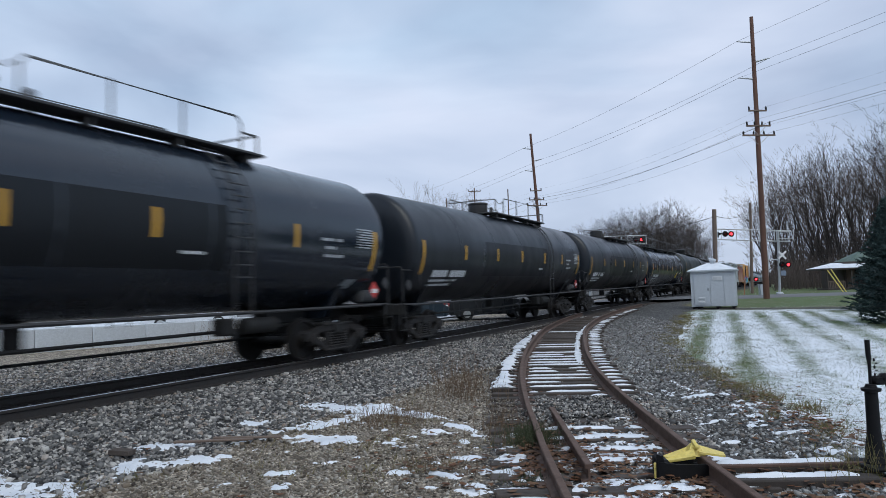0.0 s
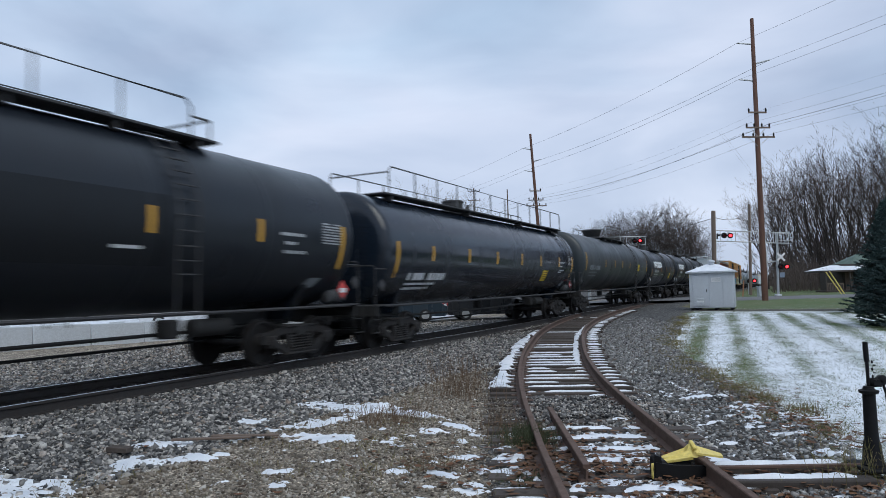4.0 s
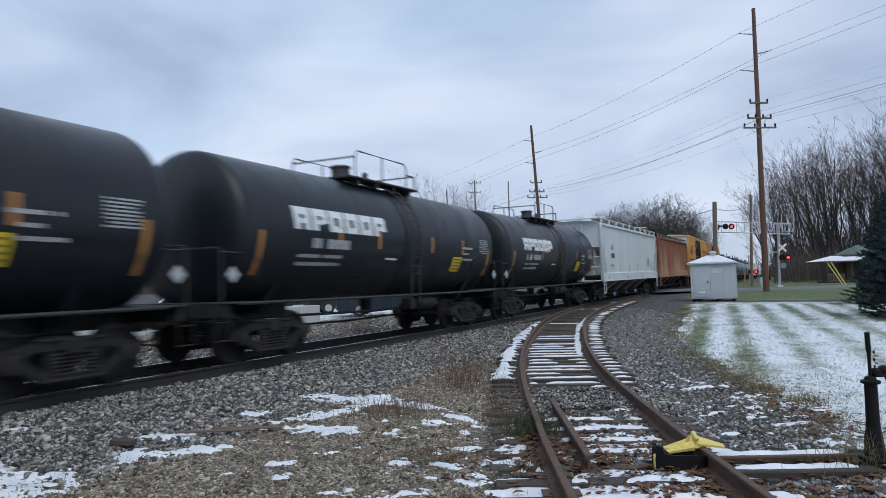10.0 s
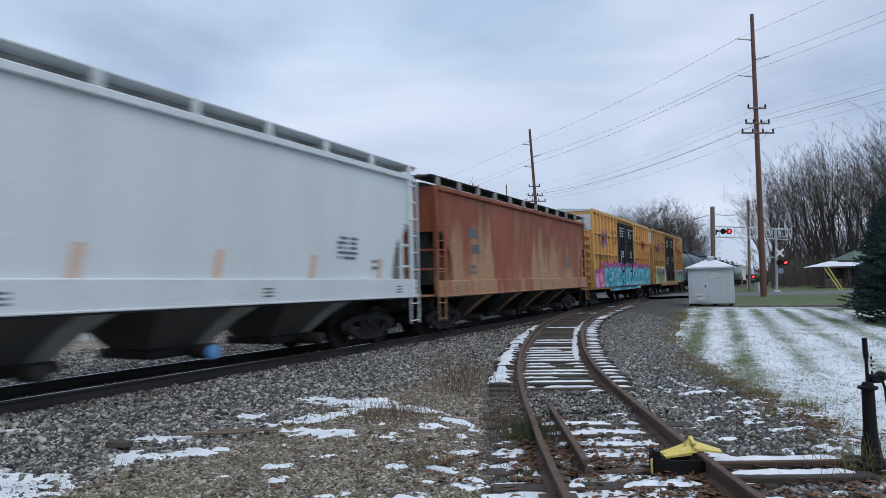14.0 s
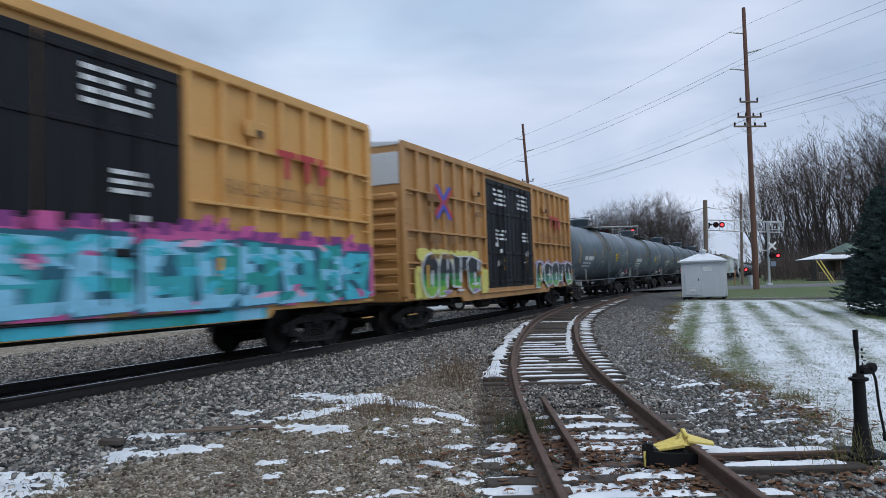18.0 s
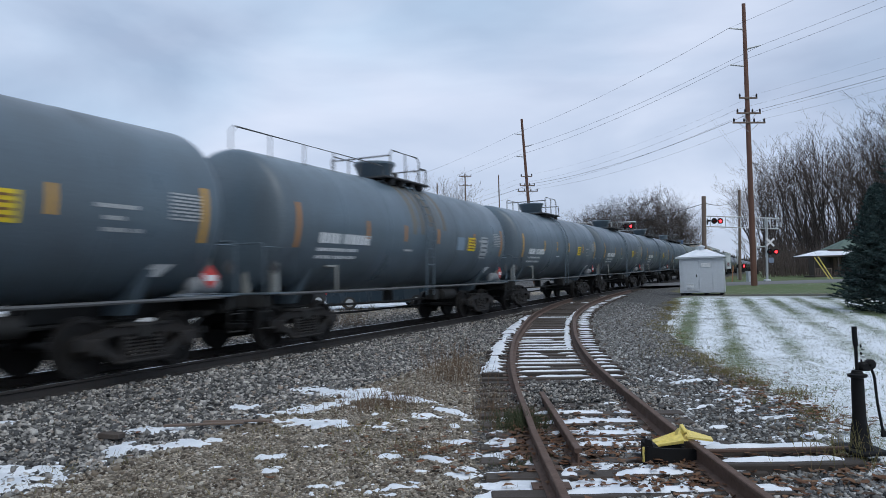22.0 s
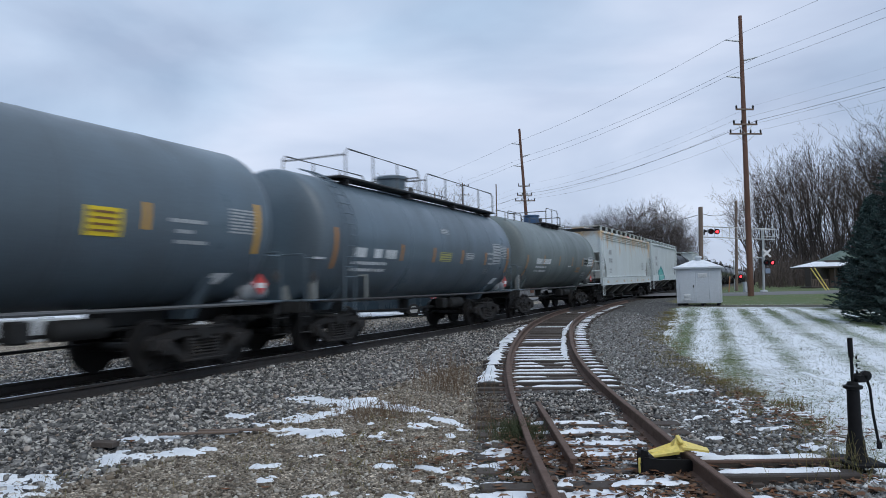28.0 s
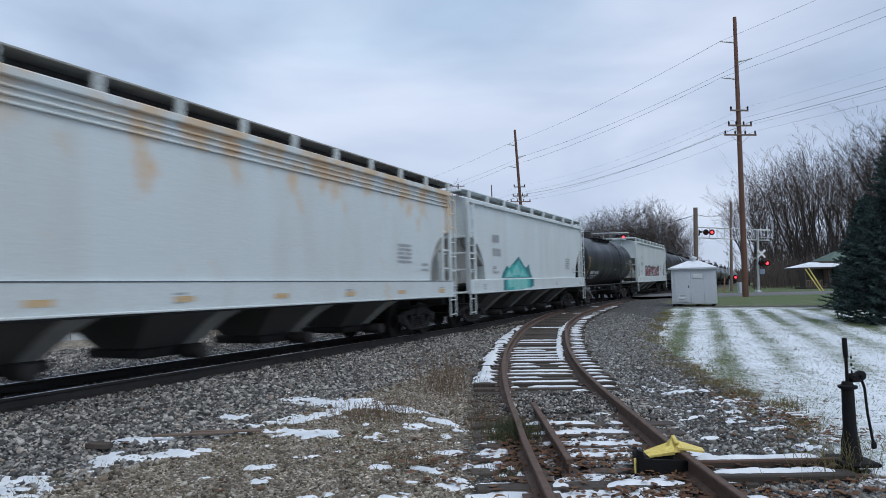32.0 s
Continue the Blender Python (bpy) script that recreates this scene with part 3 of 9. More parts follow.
SIDING = [(1.55, -30), (1.56, -5), (1.58, 6), (1.63, 8.5), (1.70, 10.6), (1.88, 13.4), (2.22, 16.5), (2.68, 19.5), (3.42, 23.6), (4.18, 26.9), (5.45, 31.3), (7.2, 36.3), (9.25, 41.6), (11.6, 47.0), (14.1, 52.0)]


def spline(points, per=10):
    p = [np.array(q, float) for q in points]
    p = [2 * p[0] - p[1]] + p + [2 * p[-1] - p[-2]]
    out = []
    for i in range(1, len(p) - 2):
        for k in range(per):
            t = k / per
            out.append(0.5 * (2 * p[i] + (p[i + 1] - p[i - 1]) * t + (2 * p[i - 1] - 5 * p[i] + 4 * p[i + 1] - p[i + 2]) * t * t + (3 * p[i] - p[i - 1] - 3 * p[i + 1] + p[i + 2]) * t ** 3))
    out.append(p[-2])
    return np.array(out)


SIDE_PTS = spline(SIDING, 12)
SIDE_LEN = np.concatenate([[0], np.cumsum(np.hypot(*np.diff(SIDE_PTS, axis=0).T))])


def siding_z(y):
    """Top of the siding's rails."""
    low = 0.21 + 0.0121 * (y - 6)
    f = np.clip((y - 14) / 22, 0, 1)
    return low * (1 - f) + main_z(y) * f


def siding_at(d):
    x, y = np.interp(d, SIDE_LEN, SIDE_PTS[:, 0]), np.interp(d, SIDE_LEN, SIDE_PTS[:, 1])
    x2, y2 = np.interp(d + 0.3, SIDE_LEN, SIDE_PTS[:, 0]), np.interp(d + 0.3, SIDE_LEN, SIDE_PTS[:, 1])
    return float(x), float(y), float(siding_z(y)), math.atan2(x2 - x, y2 - y)


def siding_offset(x, y):
    yy = np.clip(y, -29, 51.5)
    cx = np.interp(yy, SIDE_PTS[:, 1], SIDE_PTS[:, 0])
    sl = (np.interp(yy + 0.2, SIDE_PTS[:, 1], SIDE_PTS[:, 0]) - cx) / 0.2
    return (x - cx) / np.sqrt(1 + sl * sl)


def smooth(a, b, x):
    t = np.clip((x - a) / (b - a), 0, 1)
    return t * t * (3 - 2 * t)


def wobble(x, y, f, seed=0):
    """Cheap rolling noise, about -1 to 1."""
    a = np.sin(x * f * 1.7 + 1.3 * seed + 1.1 * np.sin(y * f * 1.1 + seed)) + np.sin(y * f * 2.1 - 0.7 * seed + 1.3 * np.sin(x * f * 0.9 + 2 * seed))
    return a / 2


def ground_z(x, y):
    x, y = np.asarray(x, float), np.asarray(y, float)
    z = base_z(y)
    u = main_offset(x, y)
    near = (y > -70) & (y < 300)
    bed = main_z(y) - 0.235
    w = np.where(u > 0, 1 - smooth(1.7, 3.5, u), 1 - smooth(2.2, 4.4, -u))
    z = np.where(near, z + (bed - z) * w, z)
    v = siding_offset(x, y)
    bed2 = siding_z(y) - 0.205 - 0.045 * smooth(9, 11.5, y)
    w2 = (1 - smooth(1.25, 2.3, np.abs(v))) * (y < 50) * (u > 1.2)
    w2 = np.maximum(w2, (v > 0) * (1 - smooth(2.6, 2.95, v)) * smooth(6.1, 6.35, y) * (1 - smooth(7.35, 7.6, y)))
    z = z + (bed2 - z) * w2
    z = z + 0.012 * wobble(x, y, 1.9, 1) + 0.008 * wobble(x, y, 5.3, 2)
    return z


# the lawn's edge runs from beside the switch stand to the grey shed
LAWN_X, LAWN_Y = [3.5, 3.95, 4.15, 4.3, 4.6, 4.75, 5.4, 6.1, 11.3, 12.5, 15], [0, 7.2, 7.7, 8.6, 10.7, 12.3, 16.85, 20.2, 34.6, 38.0, 42]


def lawn_zone(x, y):
    e = np.interp(y, LAWN_Y, LAWN_X) + 0.2 * wobble(x, y, 1.3, 3) + 0.2 * wobble(x, y, 4.1, 6)
    a = smooth(-0.5, 0.5, x - e)
    w = y + 0.52 * x + 0.3 * wobble(x, y, 1.1, 12)
    a = a * (1 - 0.8 * (smooth(45.4, 46.4, w) - smooth(48.4, 49.6, w)))
    far = smooth(3.0, 6.0, main_offset(x, y))
    return np.where(y > 40, np.minimum(a, far), a)


def build_ground():
    xs = np.concatenate([-np.geomspace(900, 15, 26), np.arange(-14, 16, 0.16), np.arange(16.2, 30, 0.4), np.geomspace(30.5, 900, 34)])
    ys = np.concatenate([[-300, -120, -60, -30, -14, -6, 0], np.arange(3.5, 32, 0.16), np.arange(32.2, 60, 0.4), np.geomspace(60.5, 1500, 46)])
    X, Y = np.meshgrid(xs, ys)
    Z = ground_z(X, Y)
    nx, ny = len(xs), len(ys)
    i = np.arange(nx * ny).reshape(ny, nx)
    faces = np.stack([i[:-1, :-1], i[:-1, 1:], i[1:, 1:], i[1:, :-1]], -1).reshape(-1, 4)
    me = big_mesh("ground", np.stack([X, Y, Z], -1).reshape(-1, 3), faces, M_GROUND, True)
    u, v = main_offset(X, Y), siding_offset(X, Y)
    dirt = smooth(2.9, 4.1, u + 0.5 * wobble(X, Y, 0.8, 4)) * (1 - smooth(-1.9, -0.9, v)) * (1 - smooth(13, 17, Y + 1.5 * wobble(X, Y, 0.5, 5)))
    dirt = np.maximum(dirt, 0.55 * smooth(30, 50, Y) * smooth(4, 7, u))
    frost = 0.11 * (1 - smooth(9, 17, Y)) + 0.08 * smooth(4.6, 7, X - 0.3 * Y + 3.5) * (1 - smooth(20, 30, Y)) + 0.05 * wobble(X, Y, 0.35, 7) - 0.44 * smooth(48.5, 50, Y + 0.52 * X) - 0.13 * (1 - smooth(0.3, 1.8, X - np.interp(Y, LAWN_Y, LAWN_X)))
    for px_, py_, pr_ in ((16.5, 24.2, 4.2), (20.6, 33.2, 3.4), (24.5, 32.0, 4.4)):
        frost = frost - 0.3 * (1 - smooth(0.45, 1.0, np.hypot(X - px_, Y - py_) / pr_ + 0.15 * wobble(X, Y, 1.2, 9)))
    lot = smooth(5.5, 7.5, -u) * smooth(0, 0.8, Y - 18.0 - (X + 22) * 0.81) * (1 - smooth(45, 60, Y))
    # straw and litter beyond the main line, soot along the lawn's edge
    dirt = np.maximum(dirt, 0.9 * smooth(3.4, 4.6, -u + 0.4 * wobble(X, Y, 0.9, 2)) * (1 - smooth(60, 75, Y)))
    inland = np.interp(Y, LAWN_Y, LAWN_X) - X
    soot = 0.42 * smooth(0.0, 0.35, inland + 0.2 * wobble(X, Y, 3.1, 4)) * (1 - smooth(0.9, 1.7, inland + 0.4 * wobble(X, Y, 1.7, 5))) * smooth(7.0, 7.6, Y) * (1 - smooth(12.5, 17, Y))
    mown = 0.135 * smooth(9, 15, Y) * (1 - smooth(42.5, 45, Y + 0.52 * X)) * (0.75 + 0.35 * wobble(X, Y, 0.5, 11))
    for name, val in (("mown", mown), ("soot", soot), ("dirt", dirt), ("lawn", lawn_zone(X, Y)), ("frost", frost), ("lot", lot)):
        me.attributes.new(name, "FLOAT", "POINT").data.foreach_set("value", np.asarray(val, np.float32).ravel())
    tagged(new("ground", me), "gravel, packed dirt and patchy snowy grass beside the tracks", "ground", kind="structure")


build_ground()


# ---- tracks ----
RAIL_PROFILE = [(-0.076, -0.18), (0.076, -0.18), (0.076, -0.165), (0.012, -0.145), (0.009, -0.05), (0.036, -0.036), (0.037, -0.008), (0.029, 0.0), (-0.029, 0.0), (-0.037, -0.008), (-0.036, -0.036), (-0.009, -0.05), (-0.012, -0.145), (-0.076, -0.165)]


def rail_path(at, d0, d1, step, off):
    out = []
    n = int((d1 - d0) / step) + 1
    for d in np.linspace(d0, d1, n):
        x, y, z, h = at(d)
        s = (math.cos(h), -math.sin(h))
        out.append(((x + s[0] * off, y + s[1] * off, z), s))
    return out


def build_main_track():
    top = thing("railway_main_track", "main railway track with worn shiny rail heads on grey ballast", "railway track", kind="structure")
    for off in (-0.753, 0.753):
        part("rail", Geo().sweep(RAIL_PROFILE, rail_path(main_at, -45, 330, 1.5, off)), M_MAIN_RAIL, top, "dark steel rail")
        band = [(-0.024, 0.0015), (0.024, 0.0015), (0.024, 0.003), (-0.024, 0.003)]
        part("running_surface", Geo().sweep(band, rail_path(main_at, -45, 330, 1.5, off)), M_SHINE, top, "polished running surface of the rail head")
    tie = shared("main_tie", lambda: Geo().box((0, 0, 0), (2.6, 0.23, 0.17), 0.012).mesh("tie", M_TIE))
    rng = random.Random(3)
    for k in range(150):
        x, y, z, h = main_at(-22 + 0.52 * k)
        part("tie", tie, None, top, m=pose(x, y, z - 0.272 + rng.uniform(-0.008, 0.008), 0, 0, -math.degrees(h) + rng.uniform(-1, 1)))


def build_siding():
    top = thing("railway_siding", "rusty siding track curving towards the main line, snow on its ties", "railway track", kind="structure")
    d_end = float(np.interp(46.5, SIDE_PTS[:, 1], SIDE_LEN))
    d_left = float(np.interp(36.0, SIDE_PTS[:, 1], SIDE_LEN))
    for off, d1 in ((-0.753, d_left), (0.753, d_end)):
        part("rail", Geo().sweep(RAIL_PROFILE, rail_path(siding_at, 20, d1, 0.5, off)), M_RUST_RAIL, top, "rusty brown rail")
    # a short loose length of rail lies between the rails
    d6 = float(np.interp(6.6, SIDE_PTS[:, 1], SIDE_LEN))
    stub = []
    for t in np.linspace(0, 1, 8):
        x, y = 1.19 + 0.05 * t, 6.75 + 3.1 * t
        stub.append(((x, y, base_z(y) + 0.13), (1.0, -0.016)))
    part("guard_rail", Geo().sweep(RAIL_PROFILE, stub), M_RUST_RAIL, top, "short rusty length of rail inside the track")
    rng = random.Random(5)
    snow_v, snow_f = [], []
    d = d6 - 11.0
    k = 0
    tie = [shared(("tie", i), lambda i=i: Geo().box((0, 0, 0), (2.55 + 0.05 * i, 0.215 + 0.008 * i, 0.16), 0.014).mesh("tie", M_TIE)) for i in range(4)]
    while True:
        x, y, z, h = siding_at(d)
        if y > 42:
            break
        turn = -math.degrees(h) + rng.uniform(-1.3, 1.3)
        m = pose(x + rng.uniform(-0.03, 0.03), y, z - 0.255 + rng.uniform(-0.012, 0.008), 0, 0, turn)
        part("tie", tie[k % 4], None, top, m=m)
        # snow left lying on the tie: thick at the near end, thin even strips further on, little round the bend
        zt = 0.083
        spans = []
        if y < 9.4:
            odds, broken = (0.25, 0.9, 0.85), 0.45
        elif y < 11.7:
            odds, broken = (0.2, 0.4, 0.5), 1.0
        elif y < 18.5:
            odds, broken = (0.6, 0.97, 0.97), 0.3
        elif y < 27:
            odds, broken = (0.3, 0.12, 0.9), 0.6
        else:
            odds, broken = (0.05, 0.05, 0.5), 0.6
        for (u0, u1), odd in zip(((-1.27, -0.84), (-0.67, 0.67), (0.84, 1.27)), odds):
            if rng.random() > odd:
                continue
            if rng.random() < broken and u1 - u0 > 0.6:
                c_, g_ = rng.uniform(u0 + 0.25, u1 - 0.25), rng.uniform(0.04, 0.3)
                parts_ = [(u0, c_ - g_), (c_ + g_, u1)]
            else:
                parts_ = [(u0, u1)]
            if 9.4 <= y < 11.7:
                c_ = rng.uniform(u0, u1 - 0.2)
                parts_ = [(c_, c_ + rng.uniform(0.12, 0.35))]
            spans += [(p_ + rng.uniform(0, 0.08), q_ - rng.uniform(0, 0.08)) for p_, q_ in parts_ if q_ - p_ > 0.2]
        for a, b in spans:
            n = max(3, int((b - a) / 0.12))
            lo = rng.uniform(-0.04, 0.005)
            hi = rng.uniform(0.06, 0.105)
            if y < 9.5:
                lo, hi = rng.uniform(-0.10, -0.04), rng.uniform(0.09, 0.125)
            elif y > 11.7:
                lo, hi = rng.uniform(0.0, 0.03), rng.uniform(0.06, 0.095)
            ring = []
            for i in range(n + 1):
                u = a + (b - a) * i / n
                e = 0.35 if i in (0, n) else 1.0
                w0, w1 = lo * rng.uniform(0.6, 1.2), lo + (hi - lo) * e * rng.uniform(0.75, 1.1)
                t = 0.022 * e * rng.uniform(0.7, 1.2)
                ring.append([(u, w0, zt - 0.004), (u, w0 * 0.75 + w1 * 0.25, zt + t), (u, w0 * 0.25 + w1 * 0.75, zt + t), (u, w1, zt - 0.004)])
            base = len(snow_v)
            for r in ring:
                snow_v.extend([tuple(m @ Vector(p)) for p in r])
            for i in range(n):
                for j in range(3):
                    q = base + i * 4 + j
                    snow_f.append((q, q + 1, q + 5, q + 4))
        d += rng.uniform(0.49, 0.55)
        k += 1
    # drifted snow along the outside of one rail and the inside of the other
    for y0, y1, o0, o1 in ((12.5, 25.5, -1.34, -0.90), (16.0, 33.0, 0.44, 0.66)):
        da, db = (float(np.interp(v, SIDE_PTS[:, 1], SIDE_LEN)) for v in (y0, y1))
        n = int((db - da) / 0.13)
        base = len(snow_v)
        wide = 0.8
        for i in range(n + 1):
            x, y, z, h = siding_at(da + (db - da) * i / n)
            wide = min(1.0, max(0.25, wide + rng.uniform(-0.22, 0.22)))
            mid, half = (o0 + o1) / 2 + rng.uniform(-0.03, 0.03), (o1 - o0) / 2 * wide * (0.3 if i in (0, n) else 1.0)
            for f, up in ((-1, -0.03), (-0.5, 0.028), (0.5, 0.028), (1, -0.03)):
                o = mid + half * f * rng.uniform(0.8, 1.15)
                snow_v.append((x + math.cos(h) * o, y - math.sin(h) * o, z - 0.178 + up * rng.uniform(0.4, 1.1)))
        for i in range(n):
            if i % 9 > 0 or rng.random() < 0.4:
                for j in range(3):
                    q = base + i * 4 + j
                    snow_f.append((q + 4, q + 5, q + 1, q))
    # the two long head ties that carry the switch stand
    for yh in (6.98, 6.50):
        zt = float(base_z(yh)) + 0.03
        part("tie", Geo().box((0, 0, -0.08), (1.34, 0.2, 0.17), 0.015).mesh("tie", M_TIE), None, top, m=pose(3.12, yh, zt, 0, 0, -1.5))
        base, n = len(snow_v), 14
        for i in range(n + 1):
            u, e = 2.50 + (1.24 if yh > 6.7 else 1.12) * i / n, 0.4 if i in (0, n) else 1.0
            yy = yh - 0.026 * (u - 3.22)
            lo, hi = yy - 0.02 * e * rng.uniform(0.2, 1.8), yy + 0.088 * e * rng.uniform(0.8, 1.1)
            hh = zt + 0.005 + 0.03 * e * rng.uniform(0.7, 1.2)
            snow_v.extend([(u, lo, zt - 0.002), (u, lo * 0.75 + hi * 0.25, hh), (u, lo * 0.25 + hi * 0.75, hh), (u, hi, zt - 0.002)])
        for i in range(n):
            for j in range(3):
                q = base + i * 4 + j
                snow_f.append((q, q + 1, q + 5, q + 4))
    ob = new("snow_strips", big_mesh("snow_strips", snow_v, [f[::-1] for f in snow_f], M_SNOW, True))
    tagged(ob, "thin strips of old snow lying along the wooden ties", "snow", kind="stuff")
    # spikes and plates where the rails sit on the nearest ties
    plate = shared("tie_plate", lambda: Geo().box((0, 0, 0), (0.34, 0.19, 0.014), 0.003).box((0.1, 0.06, 0.015), (0.03, 0.03, 0.02), 0.004).box((-0.1, -0.06, 0.015), (0.03, 0.03, 0.02), 0.004).mesh("tie_plate", M_RUST_RAIL))
    d = d6 - 1.0
    for i in range(34):
        x, y, z, h = siding_at(d + 0.52 * i)
        for off in (-0.753, 0.753):
            part("tie_plate", plate, None, top, m=pose(x + math.cos(h) * off, y - math.sin(h) * off, z - 0.176, 0, 0, -math.degrees(h)))


build_main_track()
build_siding()


# ---- freight cars; x runs along the car, -y faces the camera's side, z = 0 is the rail head ----
def truck_meshes():
    side = Geo()
    # cast side frame: an arched top member, a bow below, columns either side of the springs, open windows between
    side.prism([(-1.18, 0.44), (-1.18, 0.60), (-0.98, 0.66), (-0.60, 0.74), (0.60, 0.74), (0.98, 0.66), (1.18, 0.60), (1.18, 0.44), (0.98, 0.42), (0.90, 0.54), (0.50, 0.62), (-0.50, 0.62), (-0.90, 0.54), (-0.98, 0.42)], -0.05, 0.05)
    side.prism([(-0.98, 0.50), (-0.84, 0.58), (-0.38, 0.28), (0.38, 0.28), (0.84, 0.58), (0.98, 0.50), (0.46, 0.16), (-0.46, 0.16)], -0.06, 0.06)
    for k in (-1, 1):
        side.box((0.36 * k, 0, 0.46), (0.10, 0.12, 0.36), 0.015)
    side.box((0, 0, 0.76), (1.1, 0.16, 0.05), 0.015)
    side.box((0, 0, 0.20), (1.05, 0.2, 0.05), 0.015)
    for k in (-1, 1):
        side.box((0.889 * k, 0, 0.47), (0.30, 0.17, 0.26), 0.03)
        side.lathe([(-0.12, 0.09), (-0.11, 0.115), (0.10, 0.115), (0.12, 0.09)], 14, "y", (0.889 * k, 0, 0.457))
    spring = Geo()
    for a in (-0.24, 0.0, 0.24):
        for i in range(6):
            spring.lathe([(0.25 + 0.055 * i, 0.08), (0.275 + 0.055 * i, 0.10), (0.30 + 0.055 * i, 0.08)], 7, "z", (a, 0, 0))
    bol = Geo().box((0, 0, 0.66), (0.36, 2.2, 0.26), 0.04)
    bol.box((-0.5, 0, 0.5), (0.06, 1.7, 0.12), 0.01).box((0.5, 0, 0.5), (0.06, 1.7, 0.12), 0.01)
    for a in (-0.5, 0.5):
        for b in (-0.74, 0.74):
            bol.box((a * 0.86, b, 0.45), (0.07, 0.09, 0.34), 0.02)
    ws = Geo()
    for sg in (-1, 1):
        y = 0.70 * sg
        ws.lathe([(y - sg * 0.0, 0.10), (y - sg * 0.01, 0.30), (y - sg * 0.03, 0.40), (y - sg * 0.035, 0.485), (y + sg * 0.005, 0.48), (y + sg * 0.012, 0.458), (y + sg * 0.10, 0.452), (y + sg * 0.10, 0.395), (y + sg * 0.055, 0.375), (y + sg * 0.04, 0.20), (y + sg * 0.085, 0.15), (y + sg * 0.09, 0.085)], 22, "y")
    ws.lathe([(-0.98, 0.07), (-0.7, 0.085), (-0.3, 0.075), (0.3, 0.075), (0.7, 0.085), (0.98, 0.07)], 12, "y")
    for a in range(5):
        t = 2 * math.pi * a / 5
        for sg in (-1, 1):
            ws.box((0.28 * math.cos(t), 0.752 * sg, 0.28 * math.sin(t)), (0.05, 0.02, 0.05), 0.006)
    return side.mesh("side_frame", M_TRUCK), spring.mesh("spring_set", M_TRUCK), bol.mesh("bolster", M_UNDER), ws.mesh("wheelset", M_WHEEL)


WHEELSETS = {-1: [], 1: []}


def add_truck(car, x):
    side, spring, bol, ws = shared("truck", truck_meshes)
    t = part("truck", bol, None, car, m=pose(x, 0, 0))
    for sg in (-1, 1):
        part("side_frame", side, None, t, m=pose(0, 1.0 * sg, 0))
        part("spring_set", spring, None, t, m=pose(0, 1.0 * sg, 0))
        w = part("wheelset", ws, None, t, m=pose(0.889 * sg, 0, 0.457))
        WHEELSETS[sg].append(w)


def coupler_mesh():
    g = Geo().box((0.35, 0, 0.86), (0.75, 0.16, 0.18), 0.02)
    g.box((0.80, 0, 0.86), (0.24, 0.30, 0.30), 0.06)
    g.box((0.93, 0.09, 0.86), (0.14, 0.12, 0.28), 0.04)
    g.tube([(0.3, -0.35, 0.78), (0.6, -0.4, 0.5), (0.9, -0.3, 0.45), (1.0, -0.2, 0.55)], 0.025, 6)
    g.tube([(0.25, 0.1, 1.05), (0.3, -0.6, 1.06), (0.32, -1.3, 1.0), (0.34, -1.35, 0.85)], 0.014, 5)
    return g.mesh("coupler", M_UNDER)


def add_couplers(car, half):
    me = shared("coupler", coupler_mesh)
    part("coupler", me, None, car, m=pose(half - 0.98, 0, 0))
    part("coupler", me, None, car, m=pose(-half + 0.98, 0, 0, 0, 0, 180))


def shell_patch(g, x0, x1, z0, z1, R, zc, side=-1, off=0.010, lean=0.0):
    """A sheet that hugs a round shell from height z0 to z1."""
    a0, a1 = math.asin(max(-1, min(1, (z0 - zc) / R))), math.asin(max(-1, min(1, (z1 - zc) / R)))
    n = max(1, int((a1 - a0) * R / 0.15))
    vs = []
    for i in range(n + 1):
        a = a0 + (a1 - a0) * i / n
        d = lean * (i / n)
        y, z = (R + off) * math.cos(a) * side, zc + (R + off) * math.sin(a)
        vs += [(x0 + d, y, z), (x1 + d, y, z)]
    g.add(vs, [(2 * i, 2 * i + 1, 2 * i + 3, 2 * i + 2) for i in range(n)])


def flat_patch(g, x0, x1, z0, z1, y, lean=0.0):
    g.add([(x0, y, z0), (x1, y, z0), (x1 + lean, y, z1), (x0 + lean, y, z1)], [(0, 1, 2, 3)])


def bar_row(put, x0, x1, z0, z1, rng, gap=0.25, unit=None):
    """A line of writing that cannot be read, as small bars."""
    h = z1 - z0
    unit = unit or h * 0.75
    x = x0
    while x < x1 - 0.3 * unit:
        w = unit * rng.uniform(0.75, 1.0)
        if rng.random() > 0.07:
            put(x, min(x + w, x1), z0, z1)
        x += w + unit * gap * rng.uniform(0.6, 1.3)


def railing(pts_top, posts, r=0.022):
    g = Geo().tube(pts_top, r, 6)
    for p, q in posts:
        g.tube([p, q], r, 6)
    return g


